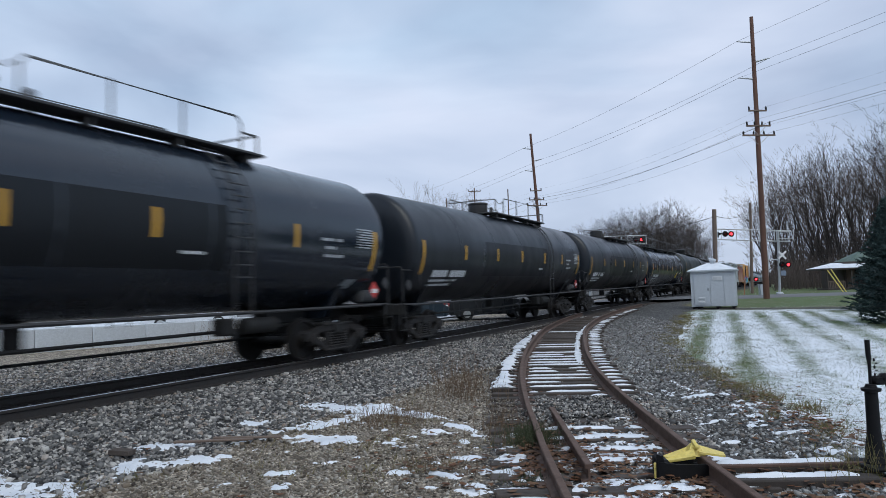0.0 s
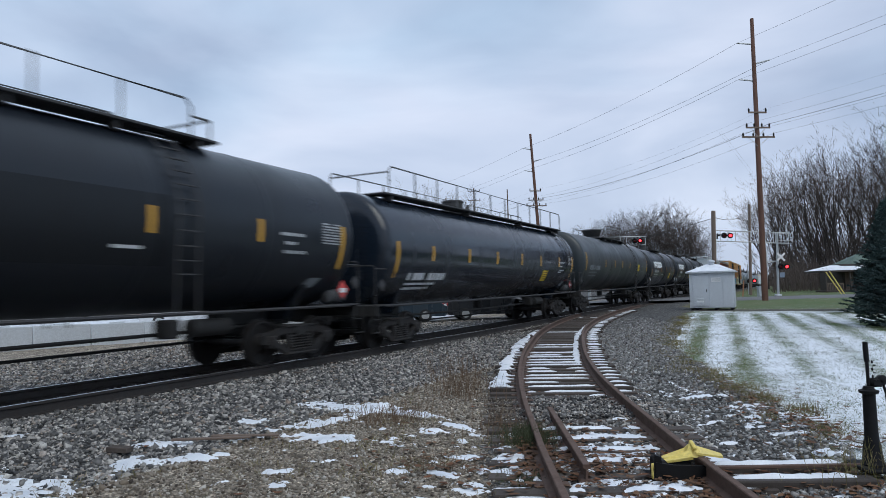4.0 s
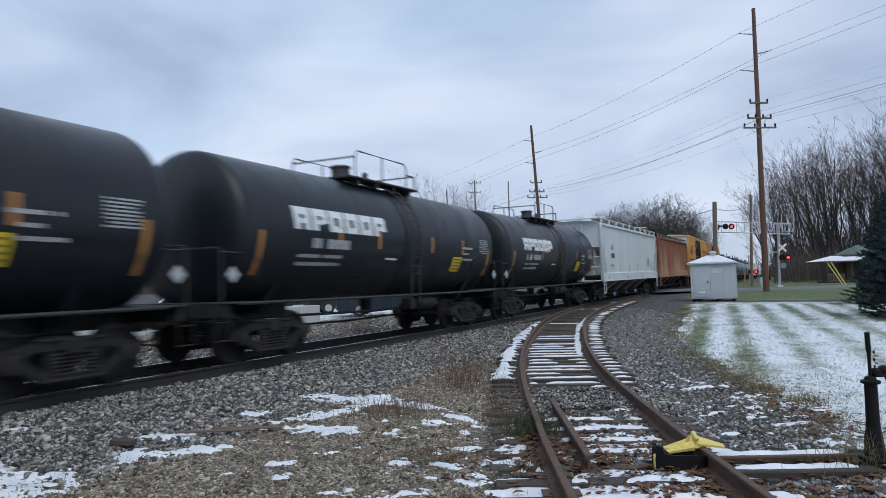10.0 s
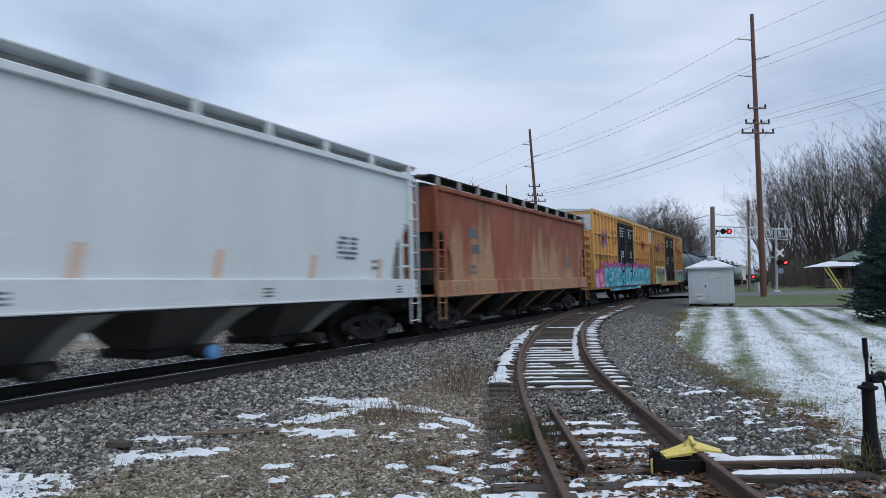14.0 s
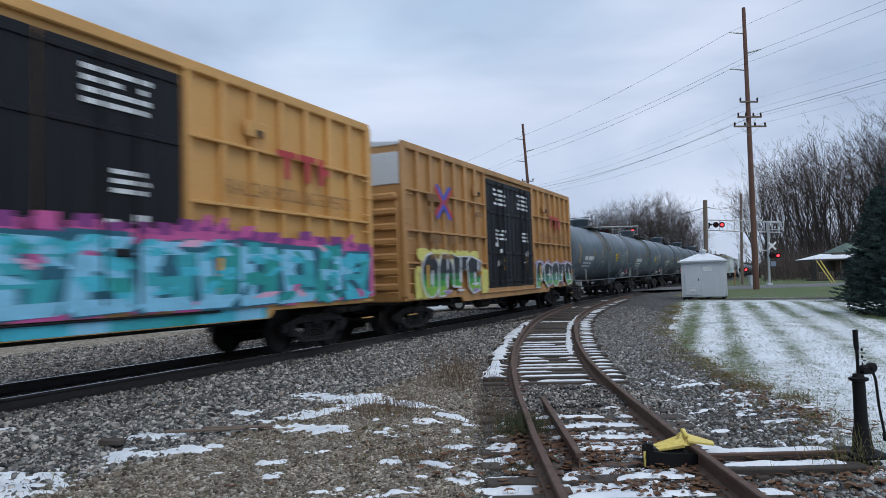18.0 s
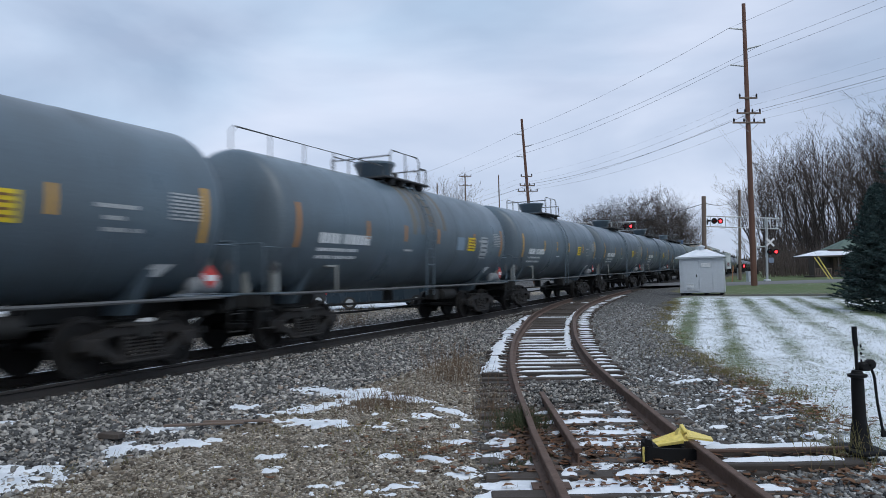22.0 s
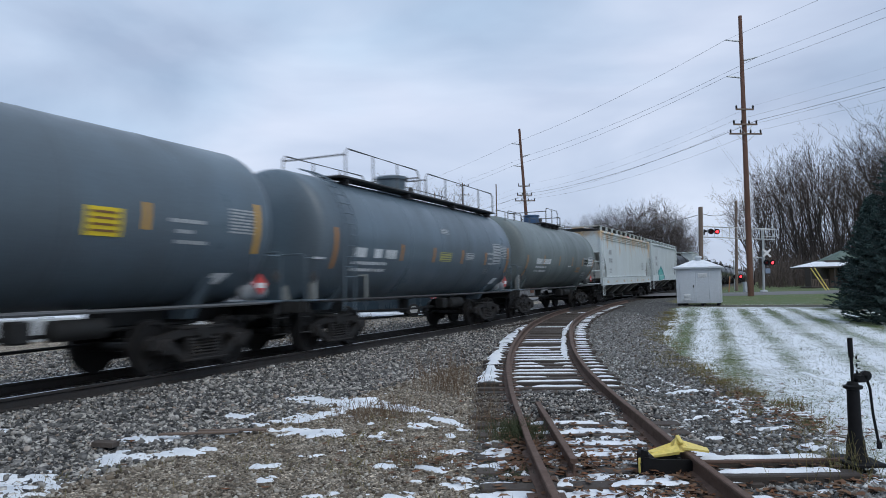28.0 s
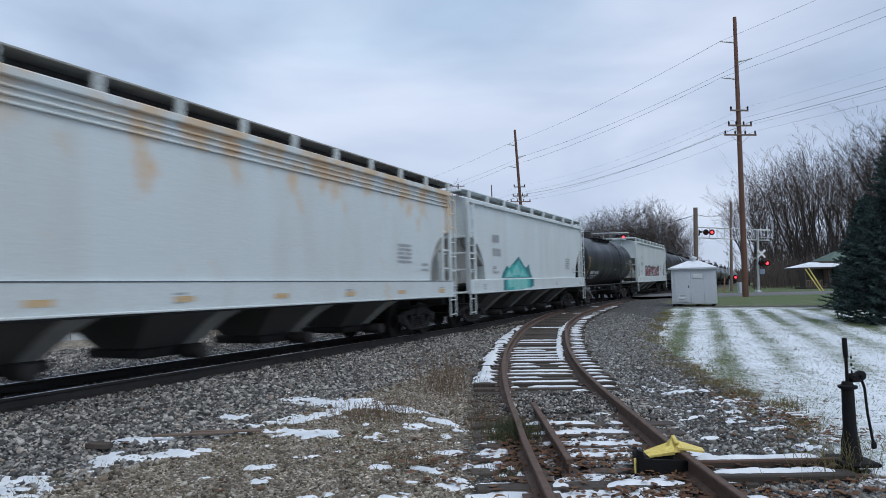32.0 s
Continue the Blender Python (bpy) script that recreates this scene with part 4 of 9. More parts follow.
def tank_car(L, R, zc, paint, label, end=0.64, climb=None, dome=0.0, dome_style="drum", deck=(-1.2, 1.9), full_deck=False, ladder=1.0, refl=(), refl_mat=None, marks="long", name_bar=False, scribble=(), panel=None, band=None, seed=1, rail_h=0.62, streak=False, waist=None, strip=(-0.75, 0.17), chained=False, hazard=False, panel_dz=0.0, long_rail=(), labels=(), gap=None, tape_drop=0.0, mark_dx=0.0):
    """A tank car: shell with domed ends, stub sills, end platforms, top platform and trucks."""
    rng = random.Random(seed)
    half, sh = L / 2, L / 2 - end
    fitting = M_GREY if paint in (M_GREY, M_TAN) else M_GRATE
    car = thing("tank_car", label, "tank car", group="freight train")
    hd = 0.36
    left = [(-sh + hd * a, R * r) for a, r in ((0.0, 0.02), (0.04, 0.34), (0.13, 0.60), (0.27, 0.79), (0.44, 0.915), (0.60, 0.968), (0.76, 0.990), (0.9, 0.998), (1.0, 1.0), (1.12, 1.0))]
    ribs = []
    for k in range(1, 6):
        x = -sh + hd + (2 * sh - 2 * hd) * k / 6
        ribs += [(x - 0.06, R), (x - 0.03, R), (x - 0.015, R + 0.006), (x + 0.015, R + 0.006), (x + 0.03, R), (x + 0.06, R)]
    if waist is not None:
        ribs += [(waist - 0.46, R), (waist - 0.42, R), (waist - 0.40, R - 0.03), (waist - 0.37, R - 0.03), (waist + 0.37, R - 0.03), (waist + 0.40, R - 0.03), (waist + 0.42, R), (waist + 0.46, R)]
        ribs.sort()
    right = [(-x, r) for x, r in left[::-1]]
    part("shell", Geo().lathe([left[0]] + left[1:] + ribs + right, 56, "x", (0, 0, zc)), paint, car)
    tc = half - 2.15
    for sg in (-1, 1):
        sill = Geo()
        sill.box((sg * (half - 2.0), 0, 0.98), (3.2, 0.42, 0.34), 0.03)
        sill.box((sg * (half - 0.50), 0, 1.02), (0.14, 2.7, 0.26), 0.02)
        part("stub_sill", sill, M_UNDER, car)
    for sg in (-1, 1):
        g = Geo()
        zb = zc - R
        w = R * 0.92
        arc = [(-w, zc - math.sqrt(max(0, R * R - w * w)) + 0.02)] + [(w * t, zc - math.sqrt(R * R - (w * t) ** 2) - 0.005) for t in (-0.75, -0.45, -0.15, 0.15, 0.45, 0.75)] + [(w, zc - math.sqrt(max(0, R * R - w * w)) + 0.02)]
        g.prism(arc + [(0.7, 0.9), (-0.7, 0.9)], sg * tc - 0.11, sg * tc + 0.11, "x")
        part("saddle", g, paint, car)
        add_truck(car, sg * tc)
        pl = Geo().box((sg * (half - 0.85), 0, 1.155), (0.85, 2.85, 0.035), 0.008)
        part("end_platform", pl, fitting, car)
        xr = sg * (half - 0.40)
        xi = sg * (half - 1.30)
        rl = railing([(xr, -1.36, 1.15), (xr, -1.36, 2.08), (xr, -1.30, 2.14), (xr, 1.30, 2.14), (xr, 1.36, 2.08), (xr, 1.36, 1.15)], [], 0.018)
        rl.tube([(xr, -1.36, 2.06), (xi, -1.40, 2.06), (xi, -1.40, 1.15)], 0.017, 6)
        st = Geo().box((xr, -1.36, 0.50), (0.36, 0.05, 0.025), 0.006).box((xr, -1.36, 0.82), (0.36, 0.04, 0.02), 0.006)
        for dx in (-0.17, 0.17):
            st.box((xr + dx, -1.36, 0.83), (0.025, 0.03, 0.66), 0.006)
        part("stirrup", st, M_UNDER, car)
        if sg < 0 and paint is M_GREY:
            part("bolster_post", Geo().box((-tc + 0.75, -1.33, 1.42), (0.06, 0.05, 0.62), 0.01).box((-tc + 0.62, -1.25, 1.70), (0.30, 0.12, 0.05), 0.01), M_UPRIGHT, car)
        if fitting is not M_GRATE and sg < 0:
            for dx, y in ((0.55, 1.0), (0.55, 0.25), (0.80, -0.55), (0.95, -1.15)):
                part("upright", Geo().box((-half + dx, y, 1.60), (0.12, 0.16, 0.95), 0.015), M_UPRIGHT, car, "pale grey upright on the end platform")
        part("end_railing", rl, fitting, car)
        sp = Geo().box((0, 0, 0), (0.22, 0.02, 0.22), 0.004, Euler((0, radians(45), 0)).to_matrix())
        pk = part("placard", sp, M_STENCIL_GREY if name_bar else M_GRATE, car, "white diamond-shaped placard" if name_bar else "empty steel placard holder", pose(sg * (half - 0.62), -1.42, 1.66))
        if name_bar:
            part("placard_mark", Geo().box((0, -0.013, 0.03), (0.12, 0.006, 0.10), 0.002), M_STENCIL_GREY, pk)
    if hazard:
        for x, y, z, w in ((half - 0.95, -1.30, 1.50, 0.30), (half - 0.45, -0.55, 1.55, 0.26)):
            pk = part("hazard_placard", Geo().box((0, 0, 0), (w, 0.02, w), 0.004, Euler((0, radians(45), 0)).to_matrix()), M_PLACARD_RED, car, "red diamond placard with a white field", pose(x, y, z))
            part("placard_mark", Geo().prism([(-w * 0.42, 0.03), (w * 0.42, 0.03), (w * 0.42, -0.07), (-w * 0.42, -0.07)], -0.016, -0.012), M_PLACARD, pk)
        part("brake_cylinder", Geo().lathe([(-0.34, 0.08), (-0.30, 0.15), (0.28, 0.15), (0.31, 0.12), (0.36, 0.05)], 16, "x", (half - 0.8, -0.95, 1.36)), M_STENCIL_FAINT if paint is M_GREY else M_RAILING, car, "grey brake cylinder on the end platform")
        g = Geo()
        shell_patch(g, sh - 1.62, sh - 1.2, zc - 1.14, zc - 0.94, R, zc, lean=0.16)
        part("data_plate", g, M_STENCIL if paint is M_GREY else M_STENCIL_DIM, car, "pale data plate low on the flank")
    add_couplers(car, half)
    for sg in (-1, 1):
        part("side_rail", Geo().tube([(-half + 0.8, sg * 1.40, 1.14), (-sh * 0.5, sg * 1.44, 1.13), (sh * 0.5, sg * 1.44, 1.13), (half - 0.8, sg * 1.40, 1.14)], 0.032, 7), M_GRATE if full_deck or paint is not M_GREY else M_RAILING, car, "thin side rail along the bottom of the tank")
    pipes = Geo()
    pipes.tube([(-tc - 0.5, -0.35, 0.82), (-tc + 2, -0.5, 0.78), (0, -0.5, 0.74), (tc - 2, -0.5, 0.78), (tc + 0.5, -0.35, 0.82)], 0.035, 6)
    pipes.tube([(-tc + 1.2, 0.4, 0.52), (0, 0.45, 0.47), (tc - 1.2, 0.4, 0.52)], 0.03, 6)
    pipes.lathe([(-0.5, 0.05), (-0.45, 0.16), (0.45, 0.16), (0.5, 0.05)], 14, "x", (tc - 2.3, -0.75, 0.85))
    pipes.box((tc - 3.2, -0.7, 0.86), (0.35, 0.3, 0.32), 0.03)
    pipes.lathe([(zc - R - 0.42, 0.10), (zc - R - 0.38, 0.16), (zc - R - 0.06, 0.16), (zc - R + 0.05, 0.22)], 14, "z", (0.3, 0, 0))
    part("brake_gear", pipes, M_UNDER, car)
    # top platform with its railing and the manway housing
    top = zc + R
    d0, d1 = deck
    dk = Geo()
    for sg in (-1, 1):
        dk.box(((d0 + d1) / 2, sg * 0.72, top - 0.03), (d1 - d0, 0.5, 0.05), 0.01)
        for k in range(4):
            x = d0 + 0.2 + (d1 - d0 - 0.4) * k / 3
            dk.box((x, sg * 0.78, top - 0.13), (0.06, 0.3, 0.18), 0.01)
    dk.box((d0, 0, top - 0.03), (0.5, 1.9, 0.05), 0.01).box((d1, 0, top - 0.03), (0.5, 1.9, 0.05), 0.01)
    part("top_platform", dk, M_GRATE, car)
    zr = top + rail_h
    cut = d1 if full_deck else d1 - 0.45
    if gap:
        # two lengths of handrail with an opening beside the manway
        for sg in (-1, 1):
            for u, w in ((d0, gap[0]), (gap[1], d1)):
                y = sg * 0.95
                n = int((w - u) / 1.5)
                part("handrail", railing([(u, y, top), (u, y, zr - 0.12), (u + 0.12, y, zr), (w - 0.12, y, zr), (w, y, zr - 0.12), (w, y, top)], [((u + (w - u) * k / (n + 1), y, top), (u + (w - u) * k / (n + 1), y, zr)) for k in range(1, n + 1)]), M_RAILING, car)
        for u in gap:
            part("cross_rail", Geo().tube([(u, -0.95, zr - 0.2), (u, 0.95, zr - 0.2)], 0.022, 6), M_RAILING, car)
    for sg in () if gap else (-1, 1):
        y = sg * 0.95
        pts = [(d0, y, top), (d0, y, zr - 0.12), (d0 + 0.12, y, zr), (cut - 0.12, y, zr), (cut, y, zr - 0.12), (cut, y, top)]
        if chained and sg < 0:
            # a chain hangs across the step-off beside the manway
            u = d0 + 0.8
            pts = [(u, y, top), (u, y, zr - 0.15), (u + 0.1, y, zr - 0.05)] + pts[3:]
            part("chain", Geo().tube([(d0, y, zr - 0.15), (d0 + 0.25, y, zr - 0.27), (d0 + 0.55, y, zr - 0.28), (u, y, zr - 0.15)], 0.014, 5), M_RAILING, car)
            part("corner_post", Geo().tube([(d0, y, top), (d0, y, zr - 0.14)], 0.022, 6), M_RAILING, car)
        n = max(1, int((cut - pts[0][0]) / 1.5))
        posts = [((pts[0][0] + (cut - pts[0][0]) * k / (n + 1), y, top), (pts[0][0] + (cut - pts[0][0]) * k / (n + 1), y, zr)) for k in range(1, n + 1)]
        part("handrail", railing(pts, posts), M_RAILING, car)
    er = railing([(d0, -0.95, zr - 0.15), (d0, 0.95, zr - 0.15)], [], 0.022)
    if not full_deck:
        # a lower bar closes the far end of the platform
        lo_ = Geo().tube([(cut, -0.95, zr - 0.29), (d1 - 0.02, -0.95, zr - 0.29), (d1, -0.93, zr - 0.28), (d1, 0.93, zr - 0.28), (d1 - 0.02, 0.95, zr - 0.29), (cut, 0.95, zr - 0.29)], 0.022, 6)
        for sg in (-1, 1):
            lo_.tube([(d1, sg * 0.95, top), (d1, sg * 0.95, zr - 0.27)], 0.024, 6)
        part("end_handrail", lo_, M_RAILING, car)
    part("end_handrail", er, M_RAILING, car)
    for x0, x1, z0, z1, mt, rows_ in labels:
        g = Geo()
        shell_patch(g, x0, x1, z0, z1, R, zc, off=0.012)
        lb = part("label_panel", g, mt, car)
        if rows_:
            g = Geo()
            for k in range(rows_):
                z = z0 + (z1 - z0) * (k + 0.3) / rows_
                shell_patch(g, x0 + 0.05, x1 - 0.05, z, z + 0.35 * (z1 - z0) / rows_, R, zc, off=0.017)
            part("panel_writing", g, M_STENCIL_DARK, lb)
    for u, v in long_rail:
        zl = top + (0.10 if paint is M_TAN else 0.28)
        part("long_handrail", railing([(u, -0.75, top - 0.2), (u, -0.75, zl - 0.12), (u + 0.12, -0.75, zl), (v - 0.12, -0.75, zl), (v, -0.75, zl - 0.12), (v, -0.75, top - 0.2)], [((u + (v - u) * k / 5, -0.75, top - 0.25), (u + (v - u) * k / 5, -0.75, zl)) for k in range(1, 5)], 0.018), M_RAILING, car)
    if dome_style == "small":
        dm = Geo().lathe([(top - 0.1, 0.24), (top + 0.04, 0.25), (top + 0.06, 0.24), (top + 0.36, 0.24), (top + 0.37, 0.27), (top + 0.42, 0.27), (top + 0.44, 0.2)], 20, "z", (dome, 0, 0))
    elif dome_style == "tall":
        dm = Geo().lathe([(top - 0.1, 0.40), (top + 0.08, 0.41), (top + 0.10, 0.45), (top + 0.16, 0.45), (top + 0.18, 0.42), (top + 0.46, 0.44), (top + 0.48, 0.50), (top + 0.56, 0.50), (top + 0.59, 0.40)], 24, "z", (dome, 0, 0))
    elif dome_style == "drum":
        dm = Geo().lathe([(top - 0.1, 0.34), (top + 0.05, 0.36), (top + 0.07, 0.37), (top + 0.36, 0.37), (top + 0.38, 0.40), (top + 0.43, 0.40), (top + 0.45, 0.34)], 24, "z", (dome, 0, 0))
    else:
        dm = Geo().lathe([(top - 0.1, 0.40), (top + 0.10, 0.42), (top + 0.14, 0.46), (top + 0.42, 0.56), (top + 0.46, 0.60), (top + 0.52, 0.60), (top + 0.54, 0.50)], 24, "z", (dome, 0, 0))
    part("vent_pipe", Geo().lathe([(top - 0.05, 0.08), (top + 0.32, 0.08), (top + 0.36, 0.05)], 12, "z", (dome + 0.85, -0.2, 0)), M_GRATE, car)
    part("manway", dm, M_GRATE if paint in (M_BLACK, M_SHEEN, M_GLOSS, M_TEAL) else M_DULLBLUE if paint is M_TAN else M_GREY, car, "round manway housing")
    # ladder on each side, bent over the shell
    ladder = ladder if climb is None else climb
    for sg in (1,) if paint is M_TAN else (-1, 1):
        g = Geo()
        for dx in (-0.22, 0.22):
            pts = [(ladder + dx, sg * (R + 0.02), 0.9)]
            for k in range(9):
                a = math.radians(-12 + 88 * k / 8)
                pts.append((ladder + dx, sg * (R + 0.10) * math.cos(a), zc + (R + 0.10) * math.sin(a)))
            g.tube(pts, 0.02, 5)
        for k in range(13):
            a = math.radians(-34 + 104 * k / 12)
            y, z = sg * (R + 0.10) * math.cos(max(a, math.radians(-12))), zc + (R + 0.10) * math.sin(a)
            g.box((ladder, y, z), (0.44, 0.03, 0.025), 0.004)
        part("ladder", g, M_GRATE if paint in (M_BLACK, M_SHEEN, M_GLOSS, M_TEAL) else M_GREY, car)
    # tapes and stencils
    rm = refl_mat or M_REFL
    for x, h in refl:
        g = Geo()
        shell_patch(g, x - 0.055, x + 0.055, zc - 0.09 - tape_drop - h / 2, zc - 0.09 - tape_drop + h / 2, R, zc)
        part("reflector", g, rm, car)
    for sg in (-1, 1):
        g = Geo()
        shell_patch(g, sg * (sh - 0.65) - 0.06, sg * (sh - 0.65) + 0.06, zc + strip[0], zc + strip[1], R, zc)
        part("reflector", g, rm, car, "long curved amber reflective strip")
    g = Geo()
    put = lambda a, b, c, d: shell_patch(g, a, b, c, d, R, zc)
    lx = -sh + 1.42 + mark_dx
    if marks == "long":
        bar_row(put, lx, lx + 0.95, zc - 0.82, zc - 0.63, rng)
        bar_row(put, lx + 1.15, lx + 2.2, zc - 0.82, zc - 0.63, rng)
        for k, w in enumerate((1.75, 1.5)):
            bar_row(put, lx, lx + w, zc - 0.95 - 0.12 * k, zc - 0.89 - 0.12 * k, rng)
    elif marks == "short":
        bar_row(put, lx, lx + 0.8, zc - 0.46, zc - 0.24, rng)
        bar_row(put, lx + 0.95, lx + 2.1, zc - 0.46, zc - 0.24, rng)
        for k, w in enumerate((1.6, 1.6)):
            bar_row(put, lx, lx + w, zc - 0.63 - 0.16 * k, zc - 0.56 - 0.16 * k, rng)
    rx = sh - 1.75
    dim = Geo()
    faint = lambda a, b, c, d: shell_patch(dim, a, b, c, d, R, zc)
    for k in range(8):
        bar_row(faint, rx + 0.36, rx + 1.0, zc + 0.17 - 0.058 * k, zc + 0.20 - 0.058 * k, rng, 0.12, 0.09)
    for k, (a, w) in enumerate(((-1.0, 0.75), (-0.85, 0.35), (-0.85, 0.7))):
        bar_row(faint, rx + a, rx + a + w, zc - 0.14 - 0.17 * k, zc - 0.08 - 0.17 * k, rng, 0.15, 0.09)
    part("stencil", dim, M_STENCIL_GREY if paint is not M_TEAL else M_STENCIL_DIM, car, "rows of dull white data stencils")
    bar_row(put, ladder - 1.3, ladder - 0.8, zc - 0.55, zc - 0.50, rng, 0.15, 0.09)
    part("stencil", g, M_STENCIL if paint is not M_TEAL else M_STENCIL_DIM, car, "small white stencilled writing" if paint is not M_TEAL else "small dim stencilled writing")
    if panel:
        g = Geo()
        shell_patch(g, panel - 0.3, panel + 0.3, zc + panel_dz - 0.44, zc + panel_dz - 0.02, R, zc)
        pn = part("warning_panel", g, M_LABEL_YEL, car, "yellow warning panel")
        g = Geo()
        for k in range(4):
            shell_patch(g, panel - 0.24, panel + 0.24, zc + panel_dz - 0.38 + 0.09 * k, zc + panel_dz - 0.345 + 0.09 * k, R, zc, off=0.015)
        part("panel_writing", g, M_STENCIL_BROWN, pn)
    if name_bar:
        # a large white company mark, as plain slanting blocks
        g = Geo()
        for k in range(6):
            p = name_bar + 0.60 * k
            z0, z1 = zc + 0.0, zc + 0.46
            lean = -0.03
            shell_patch(g, p, p + 0.54, z1 - 0.15, z1, R, zc, lean=lean)
            shell_patch(g, p + 0.02, p + 0.20, z0, z1 - 0.15, R, zc, lean=lean)
            shell_patch(g, p + 0.36, p + 0.54, z0 + (0.0, 0.16, 0.0, 0.0, 0.0, 0.12)[k], z1 - 0.15, R, zc, lean=lean)
            if k in (2, 3, 4):
                shell_patch(g, p + 0.20, p + 0.36, z0, z0 + 0.13, R, zc, lean=0)
            else:
                shell_patch(g, p + 0.20, p + 0.36, z0 + 0.13, z0 + 0.23, R, zc, lean=0)
        part("company_mark", g, M_STENCIL, car, "large white block mark")
        if scribble:
            g = Geo()
            shell_patch(g, name_bar + 2.38, name_bar + 2.93, zc - 0.05, zc + 0.52, R, zc, off=0.004)
            part("mark_square", g, M_MARK_ORANGE, car, "orange square behind the white mark")
            for name, u, v, z0, z1, n, mt in scribble:
                g = Geo()
                for k in range(n):
                    x = rng.uniform(u, v)
                    z = rng.uniform(z0, z1)
                    w, h = rng.choice(((0.16, 0.05), (0.05, 0.16), (0.22, 0.04)))
                    shell_patch(g, x, x + w, z, z + h, R, zc, off=0.003 + 0.0002 * k, lean=rng.uniform(-0.1, 0.1))
                part(name, g, mt, car)
        g = Geo()
        put2 = lambda a, b, c, d: shell_patch(g, a, b, c, d, R, zc)
        bar_row(put2, name_bar + 0.3, name_bar + 0.95, zc - 0.36, zc - 0.16, rng)
        bar_row(put2, name_bar + 1.15, name_bar + 2.0, zc - 0.36, zc - 0.16, rng)
        bar_row(put2, name_bar + 0.2, name_bar + 1.75, zc - 0.56, zc - 0.49, rng)
        bar_row(put2, name_bar + 0.2, name_bar + 1.7, zc - 0.72, zc - 0.65, rng)
        part("stencil", g, M_STENCIL_GREY, car)
    if band:
        # darker repainted area on the flank
        g = Geo()
        shell_patch(g, band[0], band[1], band[2], band[3], R, zc, off=0.003)
        part("repainted_patch", g, M_PATCH, car, "darker repainted patch")
    if streak:
        g = Geo()
        for k in range(9):
            x = dome - 0.5 + 0.22 * k + rng.uniform(-0.08, 0.08)
            w = rng.uniform(0.05, 0.2)
            shell_patch(g, x, x + w, zc + rng.uniform(-0.2, 0.5), zc + R * 0.96, R, zc, off=0.004)
        part("rust_streak", g, M_RUST_BROWN, car, "rust running down from the platform")
    return car


BAY_STEPS = ((0.44, 1.38, 1.26), (0.37, 1.30, 1.10), (0.30, 0.95, 0.86), (0.22, 0.5, 0.44))


